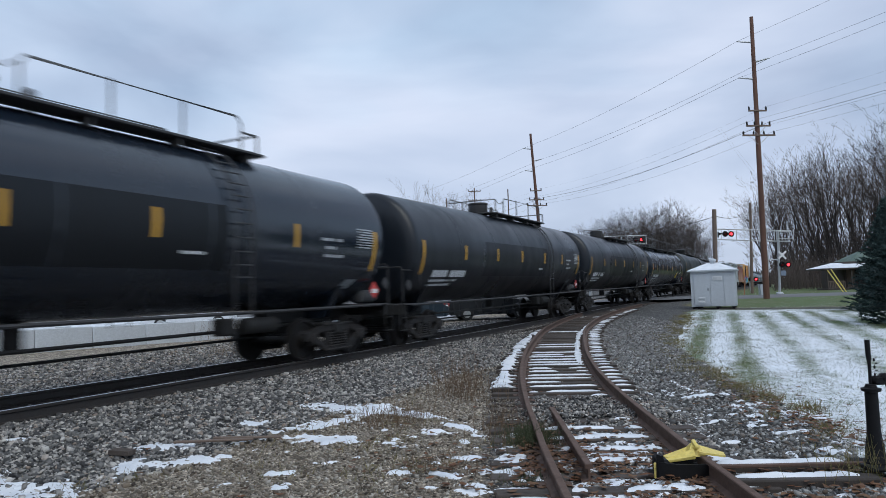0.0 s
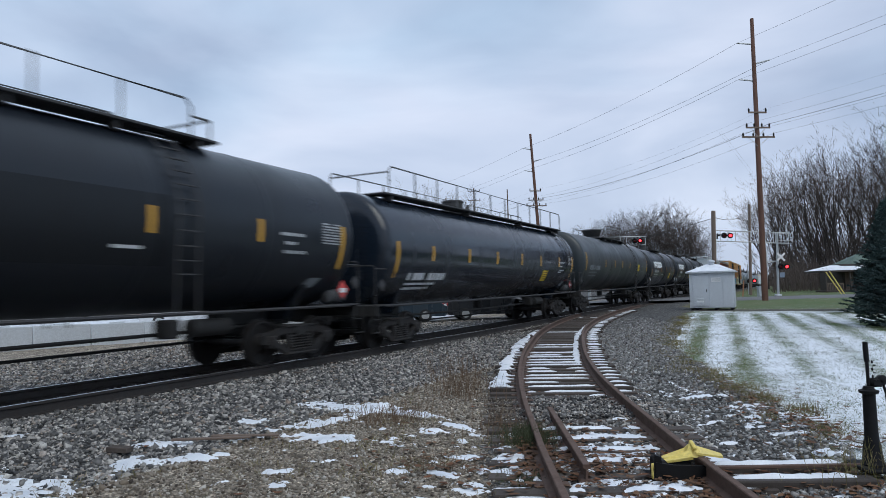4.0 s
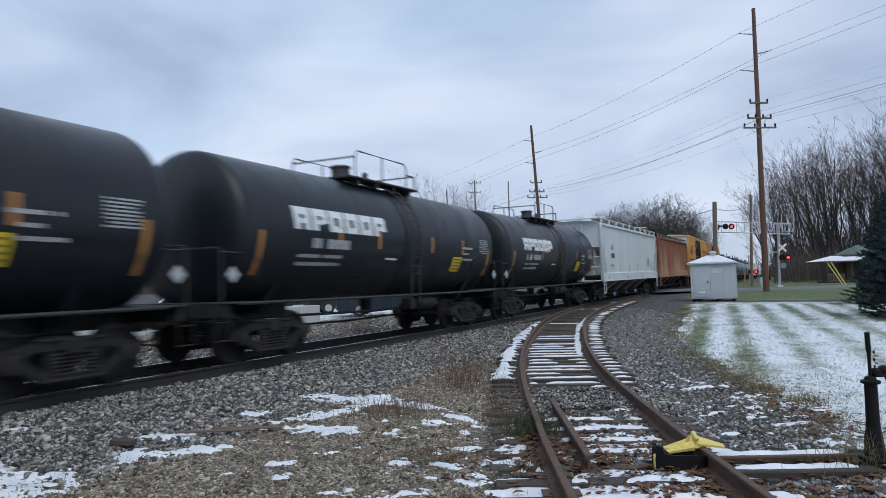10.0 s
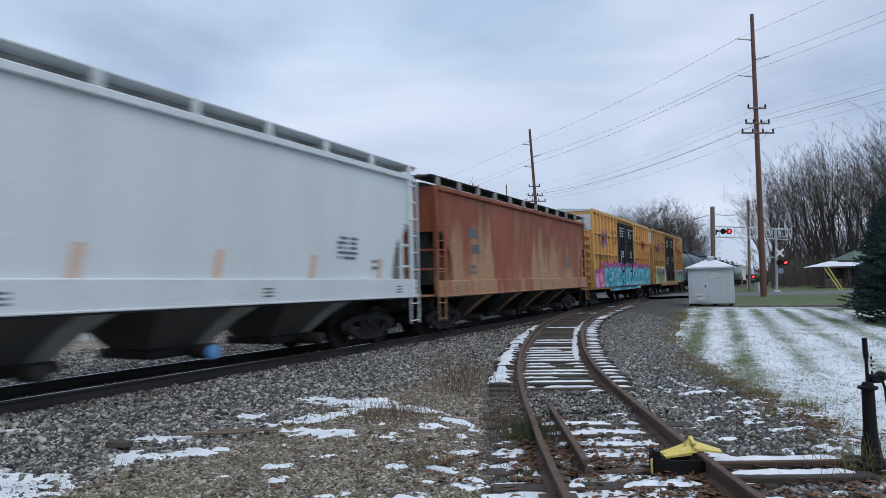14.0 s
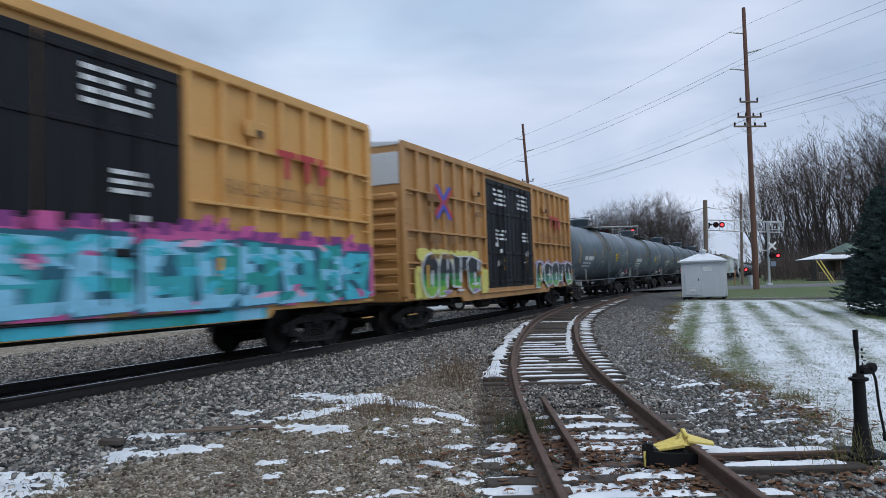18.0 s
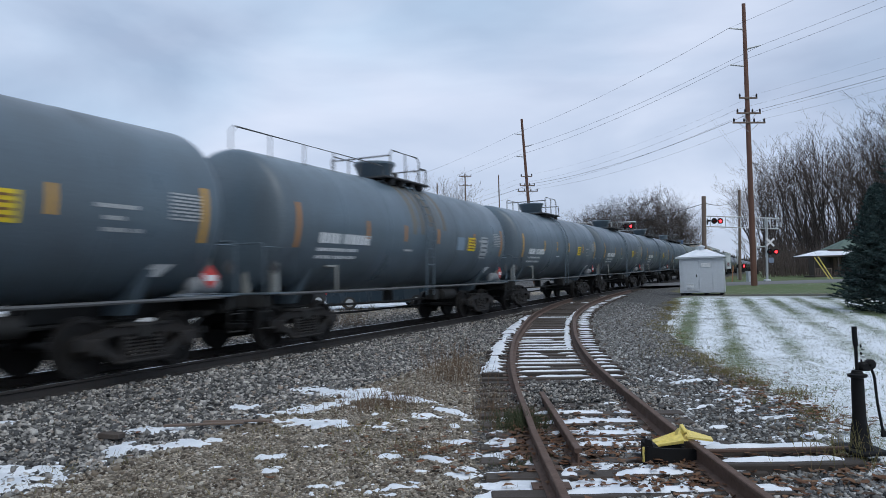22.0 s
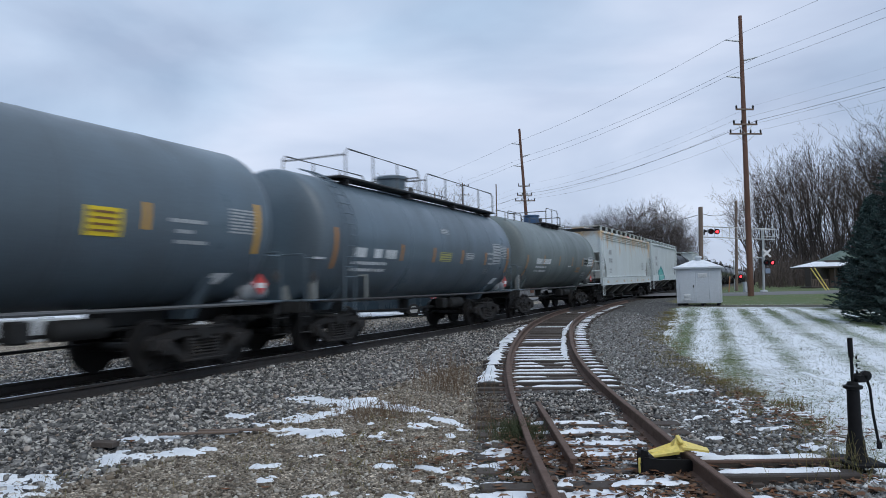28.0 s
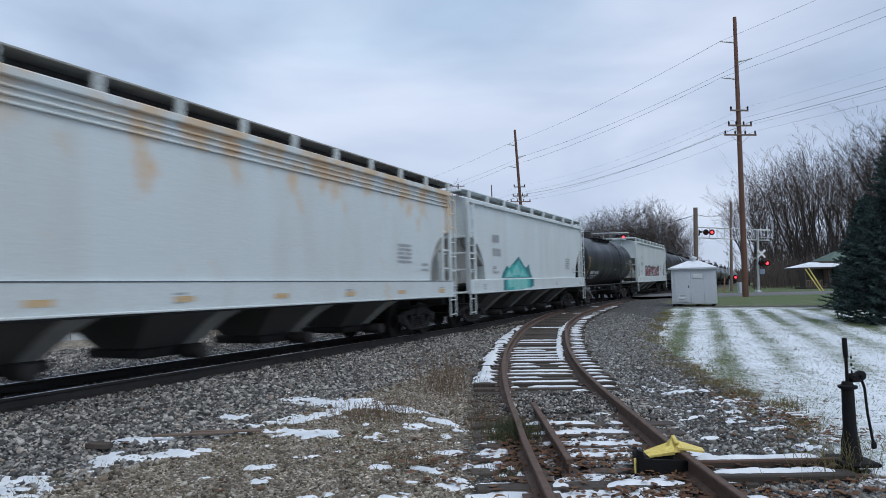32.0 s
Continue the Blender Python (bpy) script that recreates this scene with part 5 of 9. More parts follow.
def hopper_car(L, H, paint, label, bays=3, trim=None, stain=False, graffiti=None, roof=None, seed=1, tape=True, letters=None, peaks=None):
    """A covered hopper: tall sides that curve in at the ends, slope sheets, roof walks and bottom bays."""
    rng = random.Random(seed)
    half, a = L / 2, L / 2 - 0.80
    car = thing("covered_hopper_car", label, "hopper car", group="freight train")
    W = 1.56
    zs = 1.33 if stain else 1.395
    tall = 0.52 if stain else 0.47
    cut = 1.45 if paint in (M_CREAM_CAR, M_PALE_CAR) else 1.05
    # body section: flat flanks easing in under the roof
    out = [(-a, H), (a, H), (a, 3.05)]
    for k in range(1, 7):
        t = math.pi / 2 * k / 6
        out.append((a - cut * math.sin(t), 3.05 - 1.55 * (1 - math.cos(t))))
    out.append((-(a - cut), 1.5))
    for k in range(5, -1, -1):
        t = math.pi / 2 * k / 6
        out.append((-(a - cut * math.sin(t)), 3.05 - 1.55 * (1 - math.cos(t))))
    part("body", Geo().prism(out, -W + 0.03, W - 0.03), paint, car)
    for sg in (-1, 1):
        g = Geo()
        g.box((0, sg * (W + 0.005), H - 0.06), (2 * a + 0.1, 0.12, 0.14), 0.02)
        part("top_chord", g, paint, car)
        if stain:
            for k in range(3):
                part("side_bead", Geo().box((0, sg * (W - 0.01), H - 0.24 - 0.11 * k), (2 * a, 0.055, 0.04), 0.012), paint, car)
        g = Geo().box((0, sg * W, zs - 0.01), (2 * a + 0.15, 0.13, tall), 0.02)
        g.box((0, sg * W, zs - 0.23), (2 * a + 0.15, 0.2, 0.04), 0.01)
        part("side_sill", g, trim or paint, car)
        # dark strip along the sill's lower edge
        part("sill_flange", Geo().box((0, sg * (W - 0.01), zs - 0.265), (2 * a + 0.1, 0.16, 0.035), 0.008), M_UNDER, car, "dark strip along the bottom of the sill")
    rf = Geo()
    rows = [(-W, H), (-W * 0.7, H + 0.13), (-W * 0.3, H + 0.2), (W * 0.3, H + 0.2), (W * 0.7, H + 0.13), (W, H)]
    rf.prism(rows, -a, a, "x")
    part("roof", rf, roof or paint, car)
    for sg in (-1, 1):
        g = Geo().box((0, sg * (W - 0.22), H + 0.28), (2 * a + 0.7, 0.42, 0.035), 0.008)
        part("roof_walk", g, M_BAY if stain else M_GRATE if roof is M_GRATE else paint, car, "grated roof walk on brackets")
        n = 11 if roof is M_GRATE else 9
        clip = shared(("walk_bracket", paint.name), lambda: Geo().box((0, 0, 0), (0.12, 0.10, 0.26), 0.01).mesh("walk_bracket", M_BAY if roof is M_GRATE and not stain else paint))
        for k in range(n + 1):
            part("walk_bracket", clip, None, car, m=pose(-a + 0.1 + (2 * a - 0.2) * k / n, sg * (W - 0.02), H + 0.13))
        # dark strip added to paint the shade beneath the roof walk
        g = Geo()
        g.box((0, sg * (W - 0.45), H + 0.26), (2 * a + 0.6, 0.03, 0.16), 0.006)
        part("edge_board", g, M_GRATE if roof is M_GRATE else M_BAY, car, "dark board standing in for the shade under the roof walk")
    for sg in (-1, 1):
        part("end_walk", Geo().box((sg * (a + 0.12), 0, H + 0.28), (0.55, 2 * W - 0.9, 0.035), 0.008).box((sg * (a + 0.38), 0, H + 0.25), (0.04, 2 * W - 0.2, 0.06), 0.008), M_BAY if stain else M_GRATE if roof is M_GRATE else paint, car)
    ht = Geo()
    for k in range(5):
        x = -a + 1.6 + (2 * a - 3.2) * k / 4
        ht.box((x, 0, H + 0.28), (2.0, 0.7, 0.12), 0.03)
    part("hatch", ht, paint, car)
    for sg in (-1, 1):
        e = sg * (a - 0.05)
        g = Geo()
        # slope sheet and its end posts
        sl = [(sg * (a - 0.02), 3.05), (sg * (a - 2.3), 1.35), (sg * (a - 2.36), 1.38), (sg * (a - 0.08), 3.10)]
        g.prism(sl, -W + 0.06, W - 0.06)
        # sheet is darker than the body, for the shade inside the end opening
        part("slope_sheet", g, M_UNDER if paint is M_ORANGE else M_BAY, car)
        # solid added so that the opening reads as a shaded recess
        curve = [(sg * (a - cut * math.sin(math.pi / 2 * k / 6) - 0.02), 3.07 - 1.55 * (1 - math.cos(math.pi / 2 * k / 6))) for k in range(7)]
        part("end_bulkhead", Geo().prism(curve + [(sg * (a - 0.1), 1.5), (sg * (a - 0.1), 3.0)], -W + 0.42, W - 0.42), M_UNDER if paint is M_ORANGE else M_BAY, car, "added fill in the end opening, toned for its shade")
        ps = Geo()
        for y in (-W + 0.05, -0.45, W - 0.05):
            ps.box((sg * (a + 0.02), y, (H + 1.2) / 2), (0.14, 0.12, H - 1.2), 0.02)
        ps.box((sg * (a - 0.55), -W + 0.05, 2.15), (0.10, 0.10, 1.9), 0.015).box((sg * (a - 0.55), W - 0.05, 2.15), (0.10, 0.10, 1.9), 0.015)
        for z in (1.95, 2.5, 3.05):
            ps.box((sg * (a + 0.02), 0, z), (0.06, 2 * W - 0.1, 0.06), 0.01)
            ps.box((sg * (a - 0.27), -W + 0.03, z), (0.6, 0.04, 0.05), 0.008)
        ps.box((sg * (a + 0.25), 0, 1.20), (0.7, 2.9, 0.06), 0.01)
        part("end_frame", ps, trim or paint, car)
        ld = Geo()
        for k in range(9):
            z = 0.55 + 0.44 * k
            ld.box((sg * (a - 0.05), -W - 0.07, z), (0.44, 0.03, 0.03), 0.006)
        for dx in (-0.22, 0.22):
            ld.box((sg * (a - 0.05) + dx, -W - 0.07, 2.35), (0.05, 0.03, 3.75), 0.006)
        part("ladder", ld, trim or paint, car)
        add_truck(car, sg * (half - 2.15))
        st = Geo().box((sg * (half - 1.6), 0, 0.95), (2.5, 0.4, 0.4), 0.03).box((sg * (half - 0.85), 0, 1.0), (0.14, 2.6, 0.3), 0.02)
        part("stub_sill", st, M_UNDER, car)
    add_couplers(car, half)
    span = min(3.1 * bays, 2 * (half - 2.8))
    bw = span / bays
    for k in range(bays):
        x = -span / 2 + bw * (k + 0.5)
        g = Geo()
        # funnel that narrows in two steps, with open arches between the bays
        rings = [[(x + p * bw * f, q * h, z) for p, q in ((-1, -1), (1, -1), (1, 1), (-1, 1))] for f, h, z in BAY_STEPS]
        faces = [(3, 2, 1, 0), (12, 13, 14, 15)]
        for r in range(3):
            faces += [(4 * r + j, 4 * r + (j + 1) % 4, 4 * r + 4 + (j + 1) % 4, 4 * r + 4 + j) for j in range(4)]
        g.add([p for ring in rings for p in ring], faces)
        # bay colour is darkened for the shade under the car, besides its grime
        b = part("hopper_bay", g, M_UNDER if paint is M_ORANGE else M_BAY_SHADED, car)
        og = Geo().box((x, 0, 0.36), (bw * 0.50, 1.3, 0.16), 0.03).lathe([(-1.25, 0.09), (-1.2, 0.12), (-0.8, 0.12)], 12, "y", (x, 0, 0.36))
        part("outlet", og, M_TRUCK, b)
        part("outlet_cap", Geo().lathe([(-1.34, 0.06), (-1.32, 0.13), (-1.25, 0.13)], 12, "y", (x, 0, 0.36)), M_BLUECAP if (k % 2 == 0 and paint is M_WHITE_CAR) else M_TRUCK, b)
        # paler plate lapping the end of the near flank
        front = [(x + bw * q, -h - e, z) for e in (0.01, -0.01) for f, h, z in BAY_STEPS for q in (f * 0.45, f)]
        fin = Geo().add(front, [(2 * r, 2 * r + 1, 2 * r + 3, 2 * r + 2) for r in range(3)] + [(8 + 2 * r, 10 + 2 * r, 11 + 2 * r, 9 + 2 * r) for r in range(3)] + [(0, 8, 9, 1), (6, 7, 15, 14)] + [(2 * r + 1, 2 * r + 9, 2 * r + 11, 2 * r + 3) for r in range(3)] + [(2 * r, 2 * r + 2, 2 * r + 10, 2 * r + 8) for r in range(3)])
        part("bay_brace", fin, paint if paint is M_ORANGE else M_BAY, b)
    yf = -W + 0.018
    g = Geo()
    put = lambda p, q, c, d: flat_patch(g, p, q, c, d, yf)
    lx = -a + 2.2
    ink = letters or (M_STENCIL_DARK if paint in (M_WHITE_CAR, M_ORANGE) else M_STENCIL_FAINT)
    for k in range(3):
        flat = (2.95, 2.45, 1.98)[k]
        bar_row(put, lx, lx + (0.75, 0.85, 0.6)[k], flat, flat + (0.28, 0.28, 0.1)[k], rng, 0.2, 0.17)
    bar_row(put, lx, lx + 0.6, 1.82, 1.90, rng)
    for k in range(5):
        bar_row(put, a - 3.4, a - 2.6, 2.5 - 0.11 * k, 2.56 - 0.11 * k, rng, 0.1, 0.1)
    for k in range(2):
        bar_row(put, a - 2.0, a - 1.6, 2.0 - 0.15 * k, 2.07 - 0.15 * k, rng)
    part("stencil", g, ink, car, "small dark stencilled writing")
    g = Geo()
    for k in range(4):
        x = -a + 1.0 + (2 * a - 2.0) * k / 3
        for j in range(3):
            flat_patch(g, x, x + 0.28, zs - 0.12 + 0.07 * j, zs - 0.085 + 0.07 * j, -W - 0.068)
    part("stencil", g, ink, car)
    if tape:
        for k in range(6):
            x = -a + 1.75 + (2 * a - 3.5) * k / 5
            g = Geo()
            flat_patch(g, x - 0.04, x + 0.13, zs + 0.22, 2.12, yf - 0.002, 0.11)
            part("reflector", g, M_REFL_PALE, car)
    if stain:
        # the sill's shadow gap, put in as a thin dark strip
        part("sill_seam", Geo().box((0, -W - 0.052, zs + 0.235), (2 * a, 0.05, 0.022), 0.004), M_STENCIL_DARK, car, "dark strip for the shadow line along the top of the sill")
        for k in range(7):
            x = -a + 1.1 + (2 * a - 2.2) * k / 6
            g = Geo()
            flat_patch(g, x, x + 0.42, zs - 0.10, zs + 0.0, -W - 0.07)
            part("old_tape", g, M_TAPE_WORN, car, "faded amber tape on the sill")
    if peaks:
        # a sprayed range of pointed shapes
        for lift, m, shapes in zip((0, 0.003, 0.006), [spray_paint(c) for c in ((0.03, 0.20, 0.22), (0.05, 0.42, 0.40), (0.22, 0.58, 0.54))], peaks):
            g = Geo()
            for k, (u, v, zlo, zhi, at_) in enumerate(shapes):
                y = yf - 0.003 - 0.0004 * k - lift
                g.add([(u, y, zlo), (v, y, zlo), (v - 0.2 * (v - u), y, zlo + 0.45 * (zhi - zlo)), (u + at_ * (v - u), y, zhi), (u + 0.15 * (v - u), y, zlo + 0.5 * (zhi - zlo))], [(0, 1, 2, 3, 4)])
            for k, (u, v, zlo, zhi, at_) in enumerate(shapes):
                flat_patch(g, u, v - 0.1, zs - 0.20 + 0.05 * k, zs + 0.20, -W - 0.07 - lift - 0.0004 * k)
            part("graffiti_fill", g, m, car, "teal spray-painted peaks")
    if graffiti:
        spray(car, graffiti[0], graffiti[1], graffiti[2], graffiti[3], yf - 0.004, graffiti[4], seed)
    return car


def blob(g, rng, cx, cz, w, h, y, n=14, squareness=0.5, box=None):
    """A rounded splash of paint."""
    ph = rng.uniform(0, 6.28)
    pts = []
    for i in range(n):
        t = 2 * math.pi * i / n
        r = 1 + 0.18 * math.sin(3 * t + ph) + rng.uniform(-0.08, 0.08)
        c, s = math.cos(t), math.sin(t)
        k = max(abs(c), abs(s)) ** -squareness
        pts.append((cx + w / 2 * r * c * k, y, cz + h / 2 * r * s * k))
    if box:
        pts = [(min(max(p[0], box[0]), box[1]), p[1], min(max(p[2], box[2]), box[3])) for p in pts]
    base = [(cx, y, cz)] + pts
    g.add(base, [(0, i + 1, (i + 1) % n + 1) for i in range(n)])


def spray(car, x0, x1, z0, z1, y, colours, seed, tail=0.0):
    """Spray-painted lettering that cannot be read: an under-coat with a ragged fringe, blocky shapes in a row, outlines and splashes."""
    rng = random.Random(seed * 7 + 1)
    mats = [shared(("paint", c), lambda c=c: worn("spray_paint", c, tuple(0.7 * v for v in c), rough=0.5, scale=3, amount=0.8, streak=False)) for c in colours]
    h = z1 - z0
    box = (x0, x1, z0, z1)
    layer = [Geo() for _ in mats]
    x = x0
    while x < x1:
        blob(layer[0], rng, min(max(x, x0 + 0.02), x1 - 0.02), z0 + h * rng.uniform(0.3, 0.5), h * 0.7, h * rng.uniform(0.7, 1.05), y, 16, 0.5, box)
        x += h * 0.24
    # a plain end of the under-coat with paler splashes
    x = x0
    while x < x0 + tail:
        for _ in range(3):
            blob(layer[-1], rng, x + rng.uniform(0, 0.3), z0 + h * rng.uniform(0.1, 0.7), h * rng.uniform(0.2, 0.55), h * rng.uniform(0.12, 0.4), y - 0.002, 12, 0.6, box)
        x += 0.35
    x = x0 + tail + 0.05 * h
    n = len(mats) - 2
    while x < x1 - 0.3 * h:
        w = min(h * rng.uniform(0.5, 0.8), x1 - x)
        top = h * rng.uniform(0.72, 0.9)
        lo = z0 + h * rng.uniform(0.0, 0.08)
        cz = lo + top / 2
        blob(layer[1], rng, x + w / 2, cz, w * 1.06, top, y - 0.003, 12, 0.95, box)
        a, b = rng.sample(range(2, 2 + n - 1), 2) if n > 2 else (2, 2)
        # strokes of a letter: two uprights, bars between, a leaning highlight
        for k, (dx, dz, ww, hh) in enumerate(((0.27, 0, 0.36, 0.84), (0.74, 0, 0.34, 0.80), (0.5, rng.choice((-0.3, 0.3)), 0.8, 0.22), (0.5, rng.choice((-0.05, 0.05)), 0.7, 0.16))):
            blob(layer[a if k % 2 else b], rng, x + w * dx, cz + top * dz, w * ww, top * hh, y - 0.005 - 0.001 * k, 12, 0.9, box)
        for k in range(9):
            j = rng.choice(range(1, len(mats) - 1)) if k % 3 else a
            blob(layer[j], rng, x + w * rng.uniform(0.08, 0.92), cz + top * rng.uniform(-0.42, 0.42), w * rng.uniform(0.06, 0.34), top * rng.uniform(0.04, 0.22), y - 0.010 - 0.0004 * k, 10, 0.7, box)
        if rng.random() < 0.35:
            blob(layer[-1], rng, x + w * rng.uniform(0.2, 0.8), z0 + h * rng.uniform(0.55, 0.85), w * 0.4, h * 0.22, y - 0.015, 10, 0.5, box)
        x += w * rng.uniform(0.85, 1.0)
    names = ["graffiti_undercoat", "graffiti_outline"] + ["graffiti_fill"] * (len(mats) - 3) + ["graffiti_splash"]
    for nm, gg, mt in zip(names, layer, mats):
        if gg.v:
            part(nm, gg, mt, car, "spray-painted graffiti" if nm == "graffiti_undercoat" else "")


def spray_paint(c):
    return shared(("paint", c), lambda: worn("spray_paint", c, tuple(0.7 * v for v in c), rough=0.5, scale=3, amount=0.8, streak=False))


def lettering(text, width, mat):
    """Flat letters of the built-in face, brought to a width."""
    cu = bpy.data.curves.new("lettering", "FONT")
    cu.body = text
    ob = bpy.data.objects.new("lettering", cu)
    me = bpy.data.meshes.new_from_object(ob)
    bpy.data.objects.remove(ob)
    xs = [v.co.x for v in me.vertices]
    k = width / (max(xs) - min(xs))
    me.transform(Matrix.Diagonal((k, k * 1.25, 1, 1)))
    me.materials.clear()
    me.materials.append(mat)
    return me


def cut_level(poly, z, keep_above):
    """The part of an outline above or below a height."""
    out = []
    for i, p in enumerate(poly):
        q = poly[(i + 1) % len(poly)]
        a, b = (p[1] >= z) == keep_above, (q[1] >= z) == keep_above
        if a:
            out.append(p)
        if a != b:
            f = (z - p[1]) / (q[1] - p[1])
            out.append((p[0] + (q[0] - p[0]) * f, z))
    return out


LETTER_FORMS = (
    [(0.5 + 0.5 * math.cos(2 * math.pi * k / 18), 0.5 + 0.5 * math.sin(2 * math.pi * k / 18)) for k in range(18)],
    [(0, 0), (0.04, 0.7), (0.25, 1), (0.6, 0.98), (0.88, 0.72), (1.05, 0.30), (0.80, 0.22), (0.62, 0.5), (0.5, 0.5), (0.42, 0.02)],
    [(0.02, 0.22), (0, 1.0), (0.3, 0.94), (1.02, 0.97), (1.0, 0.66), (0.55, 0.60), (0.5, 0.2)],
    [(0.1, 0.2), (0.02, 0.85), (0.3, 1), (1.02, 0.86), (0.95, 0.6), (0.62, 0.66), (0.58, 0.42), (0.98, 0.5), (0.92, 0.1), (0.4, 0.02)],
)


def spray_split(car, span, ground_span, z0, z1, y, seed, letters, edge="yellow"):
    """Swelling letters with pale edges, black above and green below, on a coloured ground."""
    rng = random.Random(seed)
    pale, black, deep, green, lime, ground, accent = [spray_paint(c) for c in ((0.60, 0.62, 0.66), (0.016, 0.018, 0.024), (0.022, 0.15, 0.06), (0.05, 0.30, 0.055), (0.22, 0.44, 0.06), (0.66, 0.60, 0.16) if edge == "yellow" else (0.34, 0.27, 0.48), (0.30, 0.20, 0.44))]
    if edge != "yellow":
        green, lime = spray_paint((0.04, 0.22, 0.17)), spray_paint((0.16, 0.38, 0.10))
    lay = {m: Geo() for m in (ground, pale, black, deep, green, lime, accent)}
    h, w = z1 - z0, (span[1] - span[0]) / len(letters)
    zb = z0 + h * 0.52

    def put(m, poly, dy):
        if len(poly) > 2:
            lay[m].add([(p[0], y - dy, p[1]) for p in poly], [tuple(range(len(poly)))])
    # the ground shows at both ends and over the tops
    box = (ground_span[0], ground_span[1], z0, z1 + 0.08)
    if edge == "yellow":
        for x in (ground_span[0] + 0.25, ground_span[0] + 0.6, ground_span[1] - 0.3):
            blob(lay[ground], rng, x, z0 + h * 0.3, 0.7, h * 0.7, y, 14, 0.8, box)
    k = 0
    x = span[0]
    while x < span[1]:
        blob(lay[ground], rng, x, z1 - h * rng.uniform(0.05, 0.2), w * (0.55 if edge == "yellow" else 0.3), h * (0.36 if edge == "yellow" else 0.2), y - 0.0003 * k, 14, 0.7, box)
        x += w * 0.4
        k += 1
    for k, form in enumerate(letters):
        x = span[0] + w * k - 0.05 * w
        top = z1 - h * rng.uniform(0.02, 0.1) - z0
        poly = [(x + w * 1.08 * p[0], z0 + 0.02 + top * p[1]) for p in LETTER_FORMS[form]]
        cx, cz = sum(p[0] for p in poly) / len(poly), sum(p[1] for p in poly) / len(poly)
        d = 0.003 + 0.002 * k
        put(pale, [(cx + (p[0] - cx) * 1.1, max(z0, min(z1 + 0.05, cz + (p[1] - cz) * 1.07))) for p in poly], d)
        inner = [(cx + (p[0] - cx) * 0.96, cz + (p[1] - cz) * 0.97) for p in poly]
        put(black, cut_level(inner, zb, True), d + 0.001)
        low = cut_level(inner, zb, False)
        put(deep, cut_level(low, z0 + h * 0.38, True), d + 0.001)
        low = cut_level(low, z0 + h * 0.38, False)
        put(green, cut_level(low, z0 + h * 0.24, True), d + 0.001)
        put(lime, cut_level(low, z0 + h * 0.24, False), d + 0.001)
        # bars of light inside the letter
        blob(lay[pale], rng, cx + w * rng.uniform(-0.05, 0.1), z0 + h * rng.uniform(0.35, 0.5), w * 0.15, h * 0.34, y - d - 0.0018, 12, 0.8, box)
        if form:
            blob(lay[pale], rng, cx + w * rng.uniform(-0.1, 0.25), z0 + h * rng.uniform(0.62, 0.8), w * 0.11, h * 0.28, y - d - 0.0019, 10, 0.8, box)
            blob(lay[pale], rng, cx, z0 + h * rng.uniform(0.1, 0.5), w * 0.55, h * 0.06, y - d - 0.0021, 10, 0.6, box)
        if k % 2:
            blob(lay[accent], rng, cx, z0 + h * 0.10, w * 0.4, h * 0.09, y - d - 0.0023, 10, 0.5, box)
    for nm, m in (("graffiti_undercoat", ground), ("graffiti_outline", pale), ("graffiti_shade", black), ("graffiti_fill", deep), ("graffiti_fill", green), ("graffiti_fill", lime), ("graffiti_splash", accent)):
        if lay[m].v:
            part(nm, lay[m], m, car)


